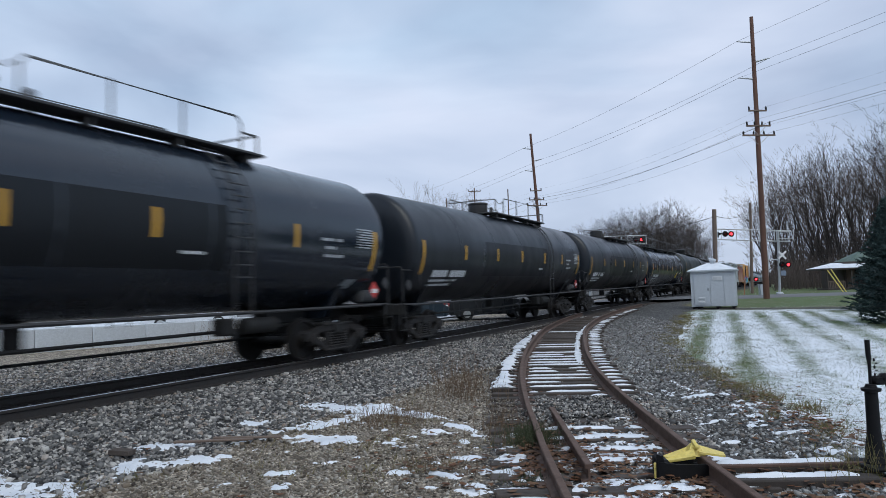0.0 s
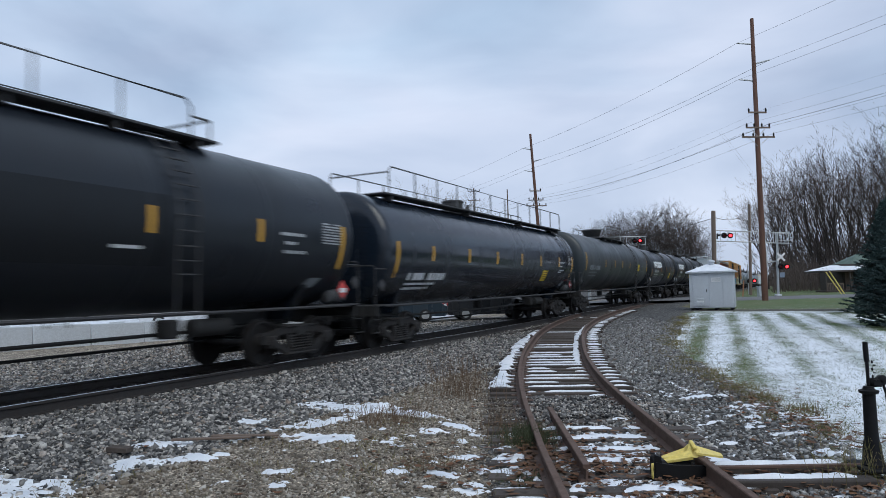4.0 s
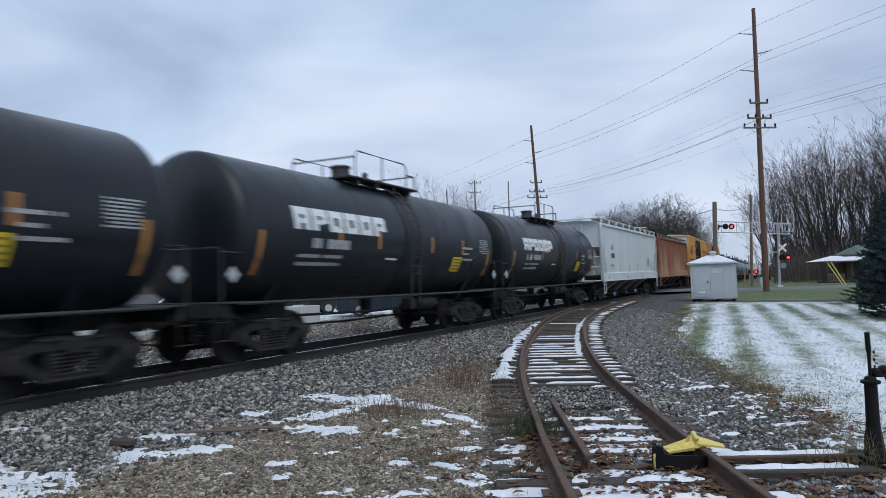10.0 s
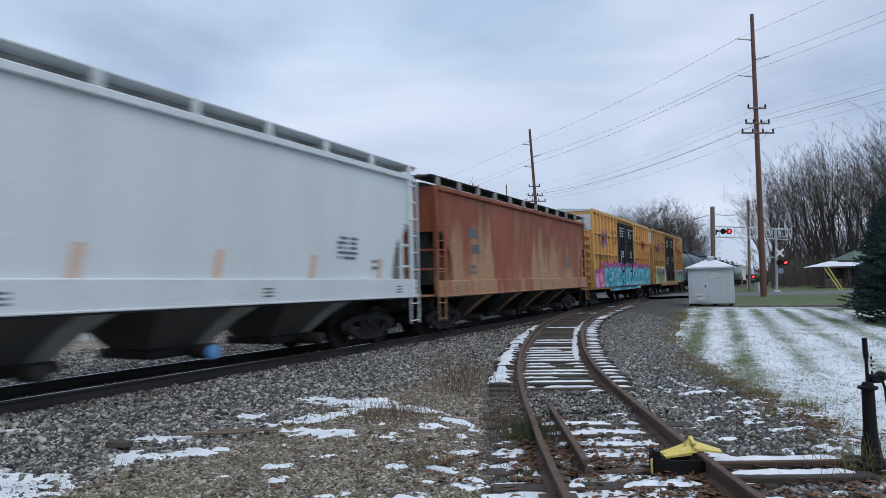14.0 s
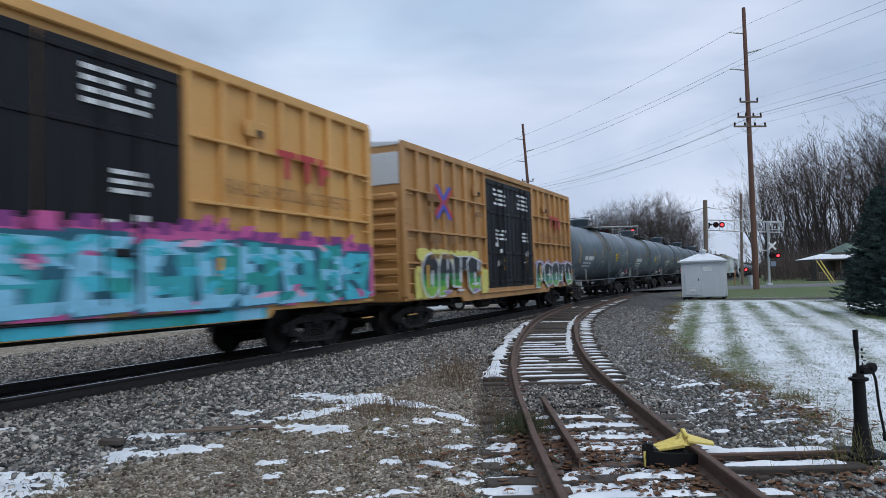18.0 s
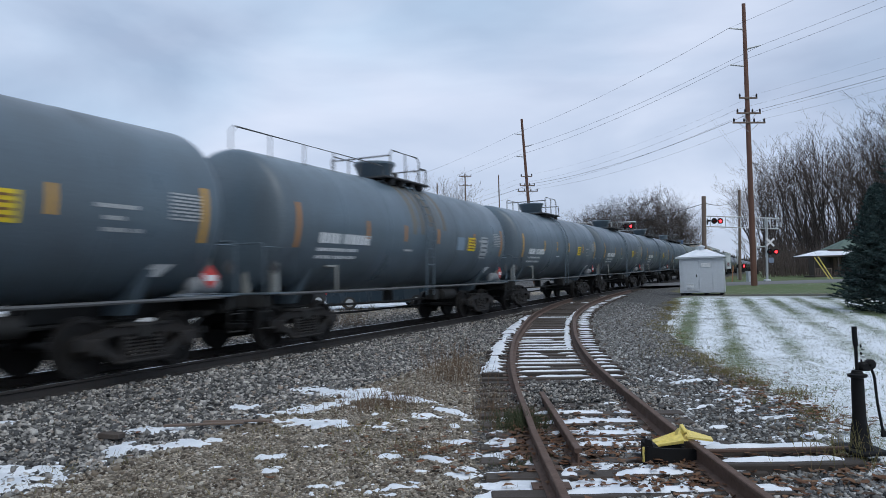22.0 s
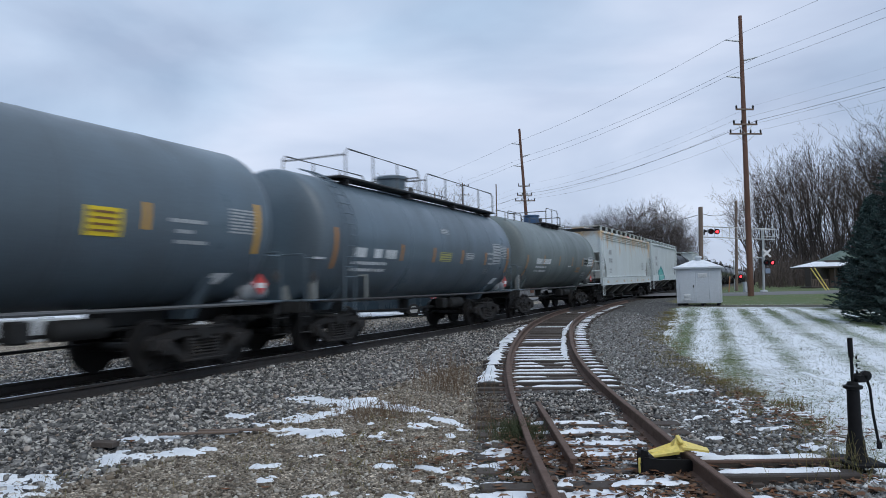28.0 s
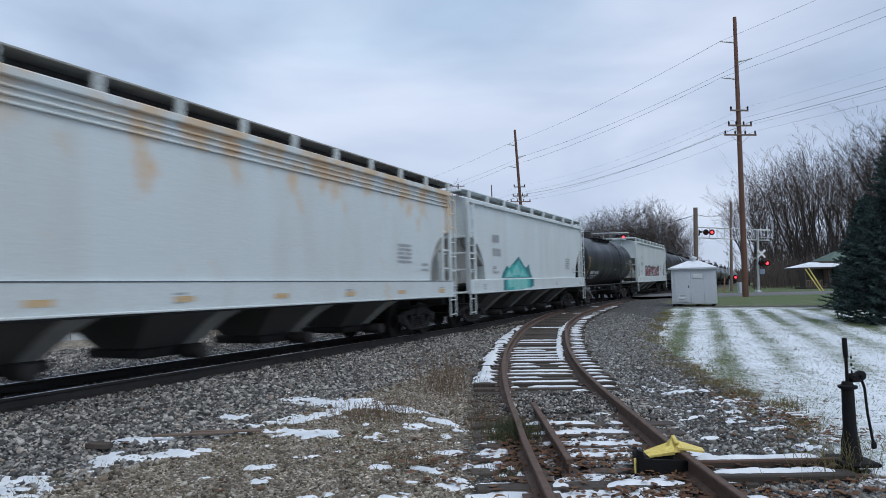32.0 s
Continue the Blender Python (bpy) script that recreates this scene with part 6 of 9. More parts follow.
def spray_chips(car, x0, x1, z0, z1, y, colours, seed, tail):
    """Dense angular spray-paint work: a pink end, a purple fringe, and letters broken up into slabs of blue and teal."""
    rng = random.Random(seed * 3 + 2)
    mats = [spray_paint(c) for c in colours]
    pink, dark, pale_pink, plum = mats[0], mats[1], mats[-1], spray_paint((0.22, 0.035, 0.20))
    blues = mats[2:-1]
    lay = {m: Geo() for m in mats + [plum]}
    h = z1 - z0
    box = (x0, x1, z0, z1 + 0.35)

    def slab(m, cx, cz, w, hh, dy, skew=0.0):
        c = [(cx - w / 2 - skew, cz - hh / 2), (cx + w / 2 - skew * rng.uniform(0.4, 1.2), cz - hh / 2 * rng.uniform(0.7, 1.1)), (cx + w / 2 + skew, cz + hh / 2), (cx - w / 2 + skew * rng.uniform(0.4, 1.2), cz + hh / 2 * rng.uniform(0.7, 1.1))]
        c = [(min(max(p, x0), x1), min(max(q, z0), z1 + 0.35)) for p, q in c]
        lay[m].add([(p, y - dy, q) for p, q in c], [(0, 1, 2, 3)])
    # ground coat, stepped along the top
    x, k = x0, 0
    while x < x1 - 0.2:
        w = min(rng.uniform(0.35, 0.8), x1 - x)
        t = z0 + h * (rng.uniform(0.5, 0.7) if x < x0 + 1.2 else rng.uniform(0.86, 1.02))
        slab(pink, x + w / 2, (z0 + t) / 2, w * 1.25, t - z0, 0.0002 * (k % 5))
        slab(plum, x + w / 2, t - 0.02, w * rng.uniform(0.5, 0.9), 0.2, 0.002 + 0.0002 * (k % 5), rng.uniform(-0.08, 0.08))
        if rng.random() < 0.5 and x > x0 + 1.5:
            slab(pink, x + w / 2, t + 0.06, w * 0.45, 0.24, 0.0035, rng.uniform(-0.06, 0.1))
        x += w
        k += 1
    for k in range(16):
        slab(pale_pink, x0 + rng.uniform(0.1, tail + 0.6), z0 + h * rng.uniform(0.08, 0.5), rng.uniform(0.2, 0.6), rng.uniform(0.08, 0.3), 0.004 + 0.0001 * k, rng.uniform(-0.15, 0.15))
    # letters
    x, k = x0 + tail, 0
    while x < x1 - 0.7:
        w = min(rng.uniform(0.95, 1.25), x1 - x - 0.1)
        top = h * rng.uniform(0.80, 0.92)
        d = 0.006 + 0.0012 * (k % 2)
        slab(dark, x + w / 2, z0 + top / 2, w * 1.02, top, d, rng.uniform(-0.06, 0.1))
        a, b = rng.sample(blues, 2)
        for i, (u, v, ww, hh, m) in enumerate(((0.22, 0.48, 0.34, 0.86, a), (0.78, 0.50, 0.32, 0.80, b), (0.5, 0.84, 0.8, 0.2, a), (0.5, rng.uniform(0.35, 0.5), 0.7, 0.18, b), (0.5, 0.12, 0.85, 0.18, a))):
            slab(m, x + w * u, z0 + top * v, w * ww, top * hh, d + 0.002 + 0.0002 * i, rng.uniform(-0.16, 0.18))
        for i in range(9):
            m = rng.choice(blues + [dark] if i % 4 else [pink, pale_pink] + blues)
            slab(m, x + w * rng.uniform(0.1, 0.9), z0 + top * rng.uniform(0.08, 0.92), w * rng.uniform(0.12, 0.4), top * rng.uniform(0.05, 0.2), d + 0.0035 + 0.0002 * i, rng.uniform(-0.2, 0.2))
        for i in range(2):
            slab(pale_pink if rng.random() < 0.12 else blues[1], x + w * rng.uniform(0.2, 0.8), z0 + top * rng.uniform(0.6, 0.95), w * 0.22, top * 0.10, d + 0.006 + 0.0002 * i, 0.05)
        x += w
        k += 1
    for nm, m in [("graffiti_undercoat", pink), ("graffiti_accent", plum), ("graffiti_outline", dark)] + [("graffiti_fill", m) for m in blues] + [("graffiti_highlight", pale_pink)]:
        if lay[m].v:
            part(nm, lay[m], m, car, "spray-painted graffiti" if nm == "graffiti_undercoat" else "")


def box_car(L, label, colours, seed=1, white_panel=True):
    """A high-cube boxcar with ribbed sides, two black plug doors and corrugated ends."""
    rng = random.Random(seed)
    paint = M_YELLOW_BOX if seed % 2 else M_OCHRE_BOX
    half, a, W = L / 2, L / 2 - 0.85, 1.56
    z0, H = 0.95, 5.16
    car = thing("boxcar", label, "boxcar", group="freight train")
    part("body", Geo().box((0, 0, (z0 + H) / 2), (2 * a, 2 * W - 0.12, H - z0), 0.03), paint, car)
    part("roof", Geo().prism([(-W + 0.03, H - 0.04), (-W + 0.03, H + 0.02), (0, H + 0.16), (W - 0.03, H + 0.02), (W - 0.03, H - 0.04)], -a - 0.03, a + 0.03, "x"), M_BOX_ROOF, car, "pale metal roof")
    dw = 2.45
    for sg in (-1, 1):
        y = sg * (W - 0.005)
        for k in (-1, 1):
            n = 7
            for i in range(n + 1):
                x = k * (dw + 0.12 + (a - dw - 0.12 - 0.06) * i / n)
                part("side_post", Geo().box((x, y, (z0 + H) / 2 + 0.05), (0.20 if i == n else 0.11, 0.13, H - z0 - 0.15), 0.02), paint, car)
            xm = k * (dw + a) / 2
            for z in (1.98, 2.85, 3.95):
                part("side_rib", Geo().box((xm, y + sg * 0.012, z), (a - dw - 0.2, 0.13, 0.06), 0.012), paint, car)
        part("side_sill", Geo().prism([(-a, 0.98), (-a + 3.6, 0.95), (-a + 3.75, 0.80), (a - 3.75, 0.80), (a - 3.6, 0.95), (a, 0.98), (a, 1.16), (-a, 1.16)], y - 0.03, y + 0.03), paint, car)
        part("top_chord", Geo().box((0, y, H - 0.03), (2 * a, 0.11, 0.19), 0.02), paint, car)
        for k in (-1, 1):
            d = part("door", Geo().box((k * dw / 2, y + sg * 0.015, 3.02), (dw - 0.05, 0.07, 3.75), 0.015), M_DOOR, car, "black sliding plug door")
            g = Geo()
            for z in (1.35, 2.35, 3.75, 4.75):
                g.box((k * dw / 2, y + sg * 0.06, z), (dw - 0.12, 0.04, 0.09), 0.012)
            for i in (-1, 0, 1):
                g.box((k * dw / 2 + i * 0.8, y + sg * 0.055, 3.0), (0.06, 0.03, 3.5), 0.01)
            part("door_frame", g, M_DOOR, d)
            g = Geo()
            for i in (-0.3, 0.3):
                g.tube([(k * dw / 2 + i, y + sg * 0.10, 1.2), (k * dw / 2 + i, y + sg * 0.10, 4.85)], 0.025, 6)
            g.box((k * dw / 2, y + sg * 0.11, 1.95), (0.35, 0.05, 0.12), 0.015)
            part("lock_rod", g, M_DOOR, d)
            if sg < 0:
                g = Geo()
                put = lambda p, q, c, e: flat_patch(g, p, q, c, e, y - 0.085)
                for i in range(4):
                    bar_row(put, k * dw / 2 - 0.62, k * dw / 2 + 0.55, 4.52 - 0.16 * i, 4.60 - 0.16 * i, rng, 0.12, 0.22)
                for i in range(3):
                    bar_row(put, k * dw / 2 - 0.5 + 0.35 * (k > 0), k * dw / 2 + 0.5, 3.1 - 0.14 * i, 3.17 - 0.14 * i, rng, 0.15, 0.2)
                for i in range(4):
                    xx, zz = k * dw / 2 + rng.uniform(-0.7, 0.4), rng.uniform(1.6, 2.7)
                    put(xx, xx + rng.uniform(0.12, 0.25), zz, zz + rng.uniform(0.1, 0.25))
                part("door_writing", g, M_STENCIL, d)
                g = Geo()
                flat_patch(g, k * dw / 2 + 0.25, k * dw / 2 + 0.37, 1.75, 2.25, y - 0.088)
                part("reflector", g, M_REFL, d)
        part("door_track", Geo().box((0, y + sg * 0.04, 1.0), (2 * dw + 1.6, 0.09, 0.04), 0.01), paint if sg > 0 or seed % 2 == 0 else M_DOOR, car)
    for sg in (-1, 1):
        for k in range(7):
            z = 1.35 + 0.40 * k
            part("end_rib", Geo().box((sg * (a + 0.03), 0, z), (0.13, 2 * W - 0.3, 0.20), 0.05), paint, car)
        if white_panel:
            part("end_panel", Geo().box((sg * (a + 0.012), 0, 4.5), (0.03, 2 * W - 0.06, 0.85), 0.008), M_BOX_ROOF, car, "pale galvanised upper end panel")
        ld = Geo()
        for k in range(9):
            ld.box((sg * (a - 0.28), -W - 0.06, 0.62 + 0.40 * k), (0.42, 0.03, 0.03), 0.006)
        part("grab_iron_set", ld, paint, car)
        bx = Geo().box((sg * (a + 0.14), -W + 0.1, 2.3), (0.05, 0.05, 2.6), 0.01)
        for k in range(6):
            bx.box((sg * (a + 0.14), -W + 0.33, 1.2 + 0.42 * k), (0.03, 0.46, 0.03), 0.006)
        part("end_ladder", bx, paint, car)
        add_truck(car, sg * (half - 2.35))
        st = Geo().box((sg * (half - 0.9), 0, 0.92), (1.2, 0.4, 0.36), 0.03)
        st.box((sg * (half - 1.0), 0, 1.0), (0.2, 2.7, 0.25), 0.02)
        part("end_sill", st, M_UNDER, car)
    un = Geo().box((0, 0, 0.82), (2 * a - 0.6, 0.42, 0.36), 0.03)
    for k in range(5):
        un.box((-5 + 2.5 * k, 0, 0.88), (0.14, 2.8, 0.16), 0.02)
    un.lathe([(-0.5, 0.05), (-0.45, 0.17), (0.45, 0.17), (0.5, 0.05)], 14, "x", (-1.2, -0.8, 0.62))
    part("centre_sill", un, M_UNDER, car)
    add_couplers(car, half)
    yf = -W - 0.064
    # crossed stripes and plain marks
    for m, arm in ((M_BLUE, ((0, 0), (0, 0.17), (0.34, 0.49), (0.55, 0.49))), (M_RED, ((0, 0), (0.55, 0.49), (0.58, 0.30), (0.18, 0.0)))):
        g = Geo()
        for sx in (-1, 1):
            for sz in (-1, 1):
                g.add([(-5.95 + sx * u, yf - 0.034, 3.75 + sz * v) for u, v in arm], [(0, 1, 2, 3)])
        part("crossed_mark", g, m, car, "crossed red and blue stripes")
    g = Geo()
    put = lambda p, q, c, d: flat_patch(g, p, q, c, d, yf - 0.032)
    for (p, w, z, h) in ((-7.0, 0.95, 3.72, 0.22), (-7.0, 0.9, 3.42, 0.16), (-3.6, 0.7, 3.5, 0.16), (-6.9, 1.0, 2.55, 0.24), (-5.6, 0.8, 2.55, 0.24), (-6.9, 1.5, 2.1, 0.14), (-3.9, 0.6, 1.5, 0.1)):
        bar_row(put, p, p + w, z, z + h, rng)
    part("stencil", g, M_STENCIL_BROWN, car, "faded brown stencilled writing")
    g = Geo()
    for (p, q, c, d) in ((4.75, 5.35, 3.94, 4.06), (4.97, 5.13, 3.50, 3.94), (5.42, 6.0, 3.94, 4.06), (5.63, 5.79, 3.50, 3.94), (6.1, 6.28, 3.5, 4.06), (6.28, 6.5, 3.72, 3.86)):
        flat_patch(g, p, q, c, d, yf - 0.032)
    part("company_mark", g, M_RED, car, "faded red block mark")
    words = shared("slogan", lambda: lettering("RAILCAR POOLING EXPERTS", 3.9, M_STENCIL_BROWN))
    part("slogan", words, None, car, "faded brown painted words", pose(3.35, yf - 0.036, 3.05, 90, 0, 0))
    for x in (-3.35, 4.15):
        bd = part("routing_board", Geo().box((x, yf - 0.01, 4.32), (0.52, 0.05, 0.30), 0.012), paint, car)
        part("board_clip", Geo().box((x + 0.1, yf - 0.045, 4.25), (0.16, 0.03, 0.13), 0.008), M_DOOR, bd)
    for k in (-1, 1):
        for i in range(3):
            g = Geo()
            x = k * (dw + 0.75 + 1.95 * i)
            flat_patch(g, x - 0.06, x + 0.06, 1.30, 1.92, yf - 0.03)
            part("reflector", g, M_REFL, car)
    if seed % 2 == 0:
        spray_split(car, (-7.4, -3.3), (-7.85, -2.6), 1.0, 2.3, yf - 0.023, seed, (0, 1, 2, 3))
        spray_split(car, (dw + 0.25, a - 0.2), (dw + 0.05, a - 0.1), 1.0, 2.1, yf - 0.023, seed + 1, (1, 3, 0, 2, 3), "violet")
    else:
        spray_chips(car, -a + 0.02, a - 0.05, 1.03, 2.45, yf - 0.023, colours, seed, 2.0)
        # the paint runs on over the deep side sill
        x = -a + 3.8
        k = 0
        while x < a - 3.8:
            g = Geo()
            w = rng.uniform(0.5, 1.3)
            flat_patch(g, x, min(x + w, a - 3.8), 0.815, 1.02, -W - 0.032)
            part("graffiti_fill", g, shared(("paint", colours[2 + k % 4]), lambda: M_BLUE), car)
            x += w
            k += 1
    return car


# ---- the train, from its leading car back ----
SPEED = 9.505
ENDS = [8.73, 27.14, 45.45, 64.4, 83.66, 97.28, 110.97, 124.9, 143.26, 161.32, 179.55, 197.85, 212.75, 227.15, 241.8, 256.69, 271.19, 285.08, 299.05, 317.82, 335.07, 350.7, 368.45]
for _k in range(10):
    ENDS.append(ENDS[-1] + 18.4)
TRAIN = []


def add_car(build, k, **kw):
    lo = ENDS[k - 1] if k else ENDS[0] - 18.4
    L = ENDS[k] - lo
    TRAIN.append((build(L, **kw), (lo + ENDS[k]) / 2))


BLACK = "black tank car with amber reflective strips and white stencils"
R5 = [(-5.13, 0.42), (-2.47, 0.42), (0.0, 0.42), (2.73, 0.42), (5.2, 0.42)]
for k in range(3):
    add_car(tank_car, k, R=1.57, zc=2.70, paint=M_BLACK if k else M_SHEEN, label=BLACK, refl=R5 if k else [(v, 0.46) for v in (-5.7, -3.2, -0.8, 1.55, 4.98)], dome=-0.42, deck=(-1.0, 4.55), ladder=5.2, climb=3.4, chained=True, hazard=True, band=(-3.5, 3.1, 1.9, 3.02), seed=k + 1)
add_car(tank_car, 3, R=1.53, zc=2.60, rail_h=0.71, paint=M_GLOSS, label="glossy black tank car with a platform along its whole top", refl=[(-6.2, 0.42), (-3.7, 0.42), (-1.3, 0.42), (1.2, 0.42), (3.5, 0.42), (6.1, 0.42)], dome=-1.6, deck=(-7.6, 8.3), full_deck=True, ladder=7.4, panel=4.3, panel_dz=-0.45, hazard=True, seed=4)
add_car(tank_car, 4, R=1.55, zc=2.70, paint=M_TEAL, label="dark slate-grey tank car with amber reflective strips", refl=[(-4.2, 0.42), (-1.9, 0.42), (0.2, 0.42), (2.4, 0.42)], dome=-1.0, dome_style="cone", deck=(-1.7, 3.6), ladder=3.9, panel=5.37, marks="short", strip=(-0.5, 0.4), seed=5)
for k, s, rf_, dm_ in ((5, 6, (-3.0, -1.34, 1.46, 3.5), -0.74), (6, 7, (-3.0, -1.34, 1.46, 3.5), -0.74), (7, 8, (-2.35, 0.37, 2.8), 0.15)):
    add_car(tank_car, k, R=1.52, zc=2.575, paint=M_BLACK, scribble=(("chalk_scribble", 0.5, 2.2, 1.52, 2.2, 34, M_SCRIBBLE), ("olive_scribble", -2.1, -1.3, 2.13, 2.36, 16, M_SCRIBBLE_GREEN)) if k == 7 else (), label="short black tank car with a large white block mark", refl=[(v, 0.42) for v in rf_], refl_mat=M_REFL_OLD, dome=dm_, deck=(-1.5, 1.5), ladder=2.0, climb=0.35, marks="none", name_bar=-4.6, strip=(-0.92, -0.08), dome_style="small", panel_dz=-0.37, panel=3.2, seed=s, rail_h=0.63, waist=0.35)
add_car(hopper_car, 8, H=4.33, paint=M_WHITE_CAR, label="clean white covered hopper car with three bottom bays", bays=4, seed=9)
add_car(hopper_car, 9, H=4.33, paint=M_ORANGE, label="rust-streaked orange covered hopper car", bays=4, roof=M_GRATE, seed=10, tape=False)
add_car(box_car, 10, label="yellow boxcar with black doors and blue and pink graffiti", colours=[(0.54, 0.09, 0.29), (0.010, 0.11, 0.17), (0.012, 0.30, 0.29), (0.05, 0.46, 0.60), (0.22, 0.55, 0.76), (0.03, 0.36, 0.42), (0.70, 0.38, 0.54)], seed=11)
add_car(box_car, 11, label="yellow boxcar with black doors and green and white graffiti", colours=[(0.60, 0.50, 0.10), (0.015, 0.015, 0.022), (0.62, 0.65, 0.68), (0.06, 0.28, 0.09), (0.10, 0.36, 0.08), (0.30, 0.42, 0.10), (0.30, 0.18, 0.40)], seed=12)
GREY = "blue-grey tank car with amber strips and white stencils"
for k in range(12, 17):
    add_car(tank_car, k, R=1.53, zc=2.66, paint=M_GREY, label=GREY, refl=[(-3.2, 0.42), (-1.3, 0.42), (0.7, 0.42), (3.4, 0.42)], dome=-0.3, dome_style="cone", deck=(-1.05, 1.1), ladder=1.7, climb=0.0, strip=(-0.58, 0.34), marks="short", panel=3.2 if k == 13 else 2.65, refl_mat=M_REFL_OLD if k == 13 else None, labels=((2.05, 2.6, 2.22, 2.62, M_BLUE_TAG, 0), (4.0, 4.55, 2.0, 2.7, M_STENCIL_GREY, 5)) if k == 13 else (), hazard=True, seed=k + 3, streak=k in (12, 13), rail_h=0.72, long_rail=((-7.0, -1.1),) if k == 13 else ())
add_car(tank_car, 17, R=1.57, zc=2.59, paint=M_GREY, label="blue-grey tank car with a long top platform and end ladders", refl=[(-2.55, 0.42), (-0.6, 0.42), (1.45, 0.42), (3.45, 0.42)], refl_mat=M_REFL_OLD, dome=-0.3, dome_style="tall", tape_drop=0.2, deck=(-4.3, 5.8), full_deck=True, gap=(-0.35, 0.15), ladder=-5.2, marks="short", hazard=True, seed=21, rail_h=0.68, labels=((-0.05, 0.45, 2.95, 3.10, M_STENCIL_GREY, 3), (-0.2, 0.6, 2.13, 2.40, M_YELLOW_LABEL, 4), (1.75, 2.35, 2.22, 2.44, M_STENCIL_GREY, 3), (4.15, 4.85, 2.15, 2.85, M_STENCIL_GREY, 7), (3.5, 3.85, 1.80, 2.0, M_STENCIL_DIM, 3)))
add_car(tank_car, 18, R=1.55, zc=2.67, paint=M_TAN, label="dull grey-tan tank car with a blue manway housing", refl=[(-3.4, 0.42), (-0.95, 0.42), (1.35, 0.42), (3.4, 0.42)], refl_mat=M_REFL_OLD, dome=-0.4, deck=(-1.1, 1.3), long_rail=((-7.2, -1.9), (1.4, 3.9)), tape_drop=0.2, mark_dx=0.45, strip=(-1.02, -0.12), hazard=True, labels=((3.73, 4.45, 2.26, 2.51, M_GLOSS, 0), (4.51, 5.6, 2.15, 2.65, M_STENCIL, 6), (2.39, 3.09, 1.86, 2.10, M_REFL_OLD, 4), (3.9, 4.7, 1.60, 1.88, M_STENCIL_GREY, 3)), ladder=1.9, marks="short", seed=22, rail_h=0.68)
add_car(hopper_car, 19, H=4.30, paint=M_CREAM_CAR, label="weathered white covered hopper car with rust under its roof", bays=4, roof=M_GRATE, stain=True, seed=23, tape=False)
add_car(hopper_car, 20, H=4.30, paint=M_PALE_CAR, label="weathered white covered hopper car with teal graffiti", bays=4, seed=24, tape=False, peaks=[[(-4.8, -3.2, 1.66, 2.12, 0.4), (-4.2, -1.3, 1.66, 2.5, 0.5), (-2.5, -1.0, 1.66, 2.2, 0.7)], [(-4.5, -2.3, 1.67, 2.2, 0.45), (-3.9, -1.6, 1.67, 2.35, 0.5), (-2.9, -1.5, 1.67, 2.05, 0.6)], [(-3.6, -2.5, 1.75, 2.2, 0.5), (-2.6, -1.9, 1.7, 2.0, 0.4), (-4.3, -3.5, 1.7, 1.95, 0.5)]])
add_car(tank_car, 21, R=1.50, zc=2.62, paint=M_BLACK, label=BLACK, refl=[], dome=-1.0, deck=(-2.0, 2.0), ladder=2.2, seed=25)
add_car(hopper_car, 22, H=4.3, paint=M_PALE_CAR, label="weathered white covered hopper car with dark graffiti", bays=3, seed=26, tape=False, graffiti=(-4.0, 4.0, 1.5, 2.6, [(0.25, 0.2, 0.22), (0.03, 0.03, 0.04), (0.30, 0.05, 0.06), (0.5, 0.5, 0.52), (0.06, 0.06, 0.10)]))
for k in range(23, 33):
    add_car(tank_car, k, R=1.57, zc=2.70, paint=M_BLACK, label=BLACK, refl=R5[:3], dome=-0.55, deck=(-1.1, 3.6), ladder=3.9, seed=k + 10)


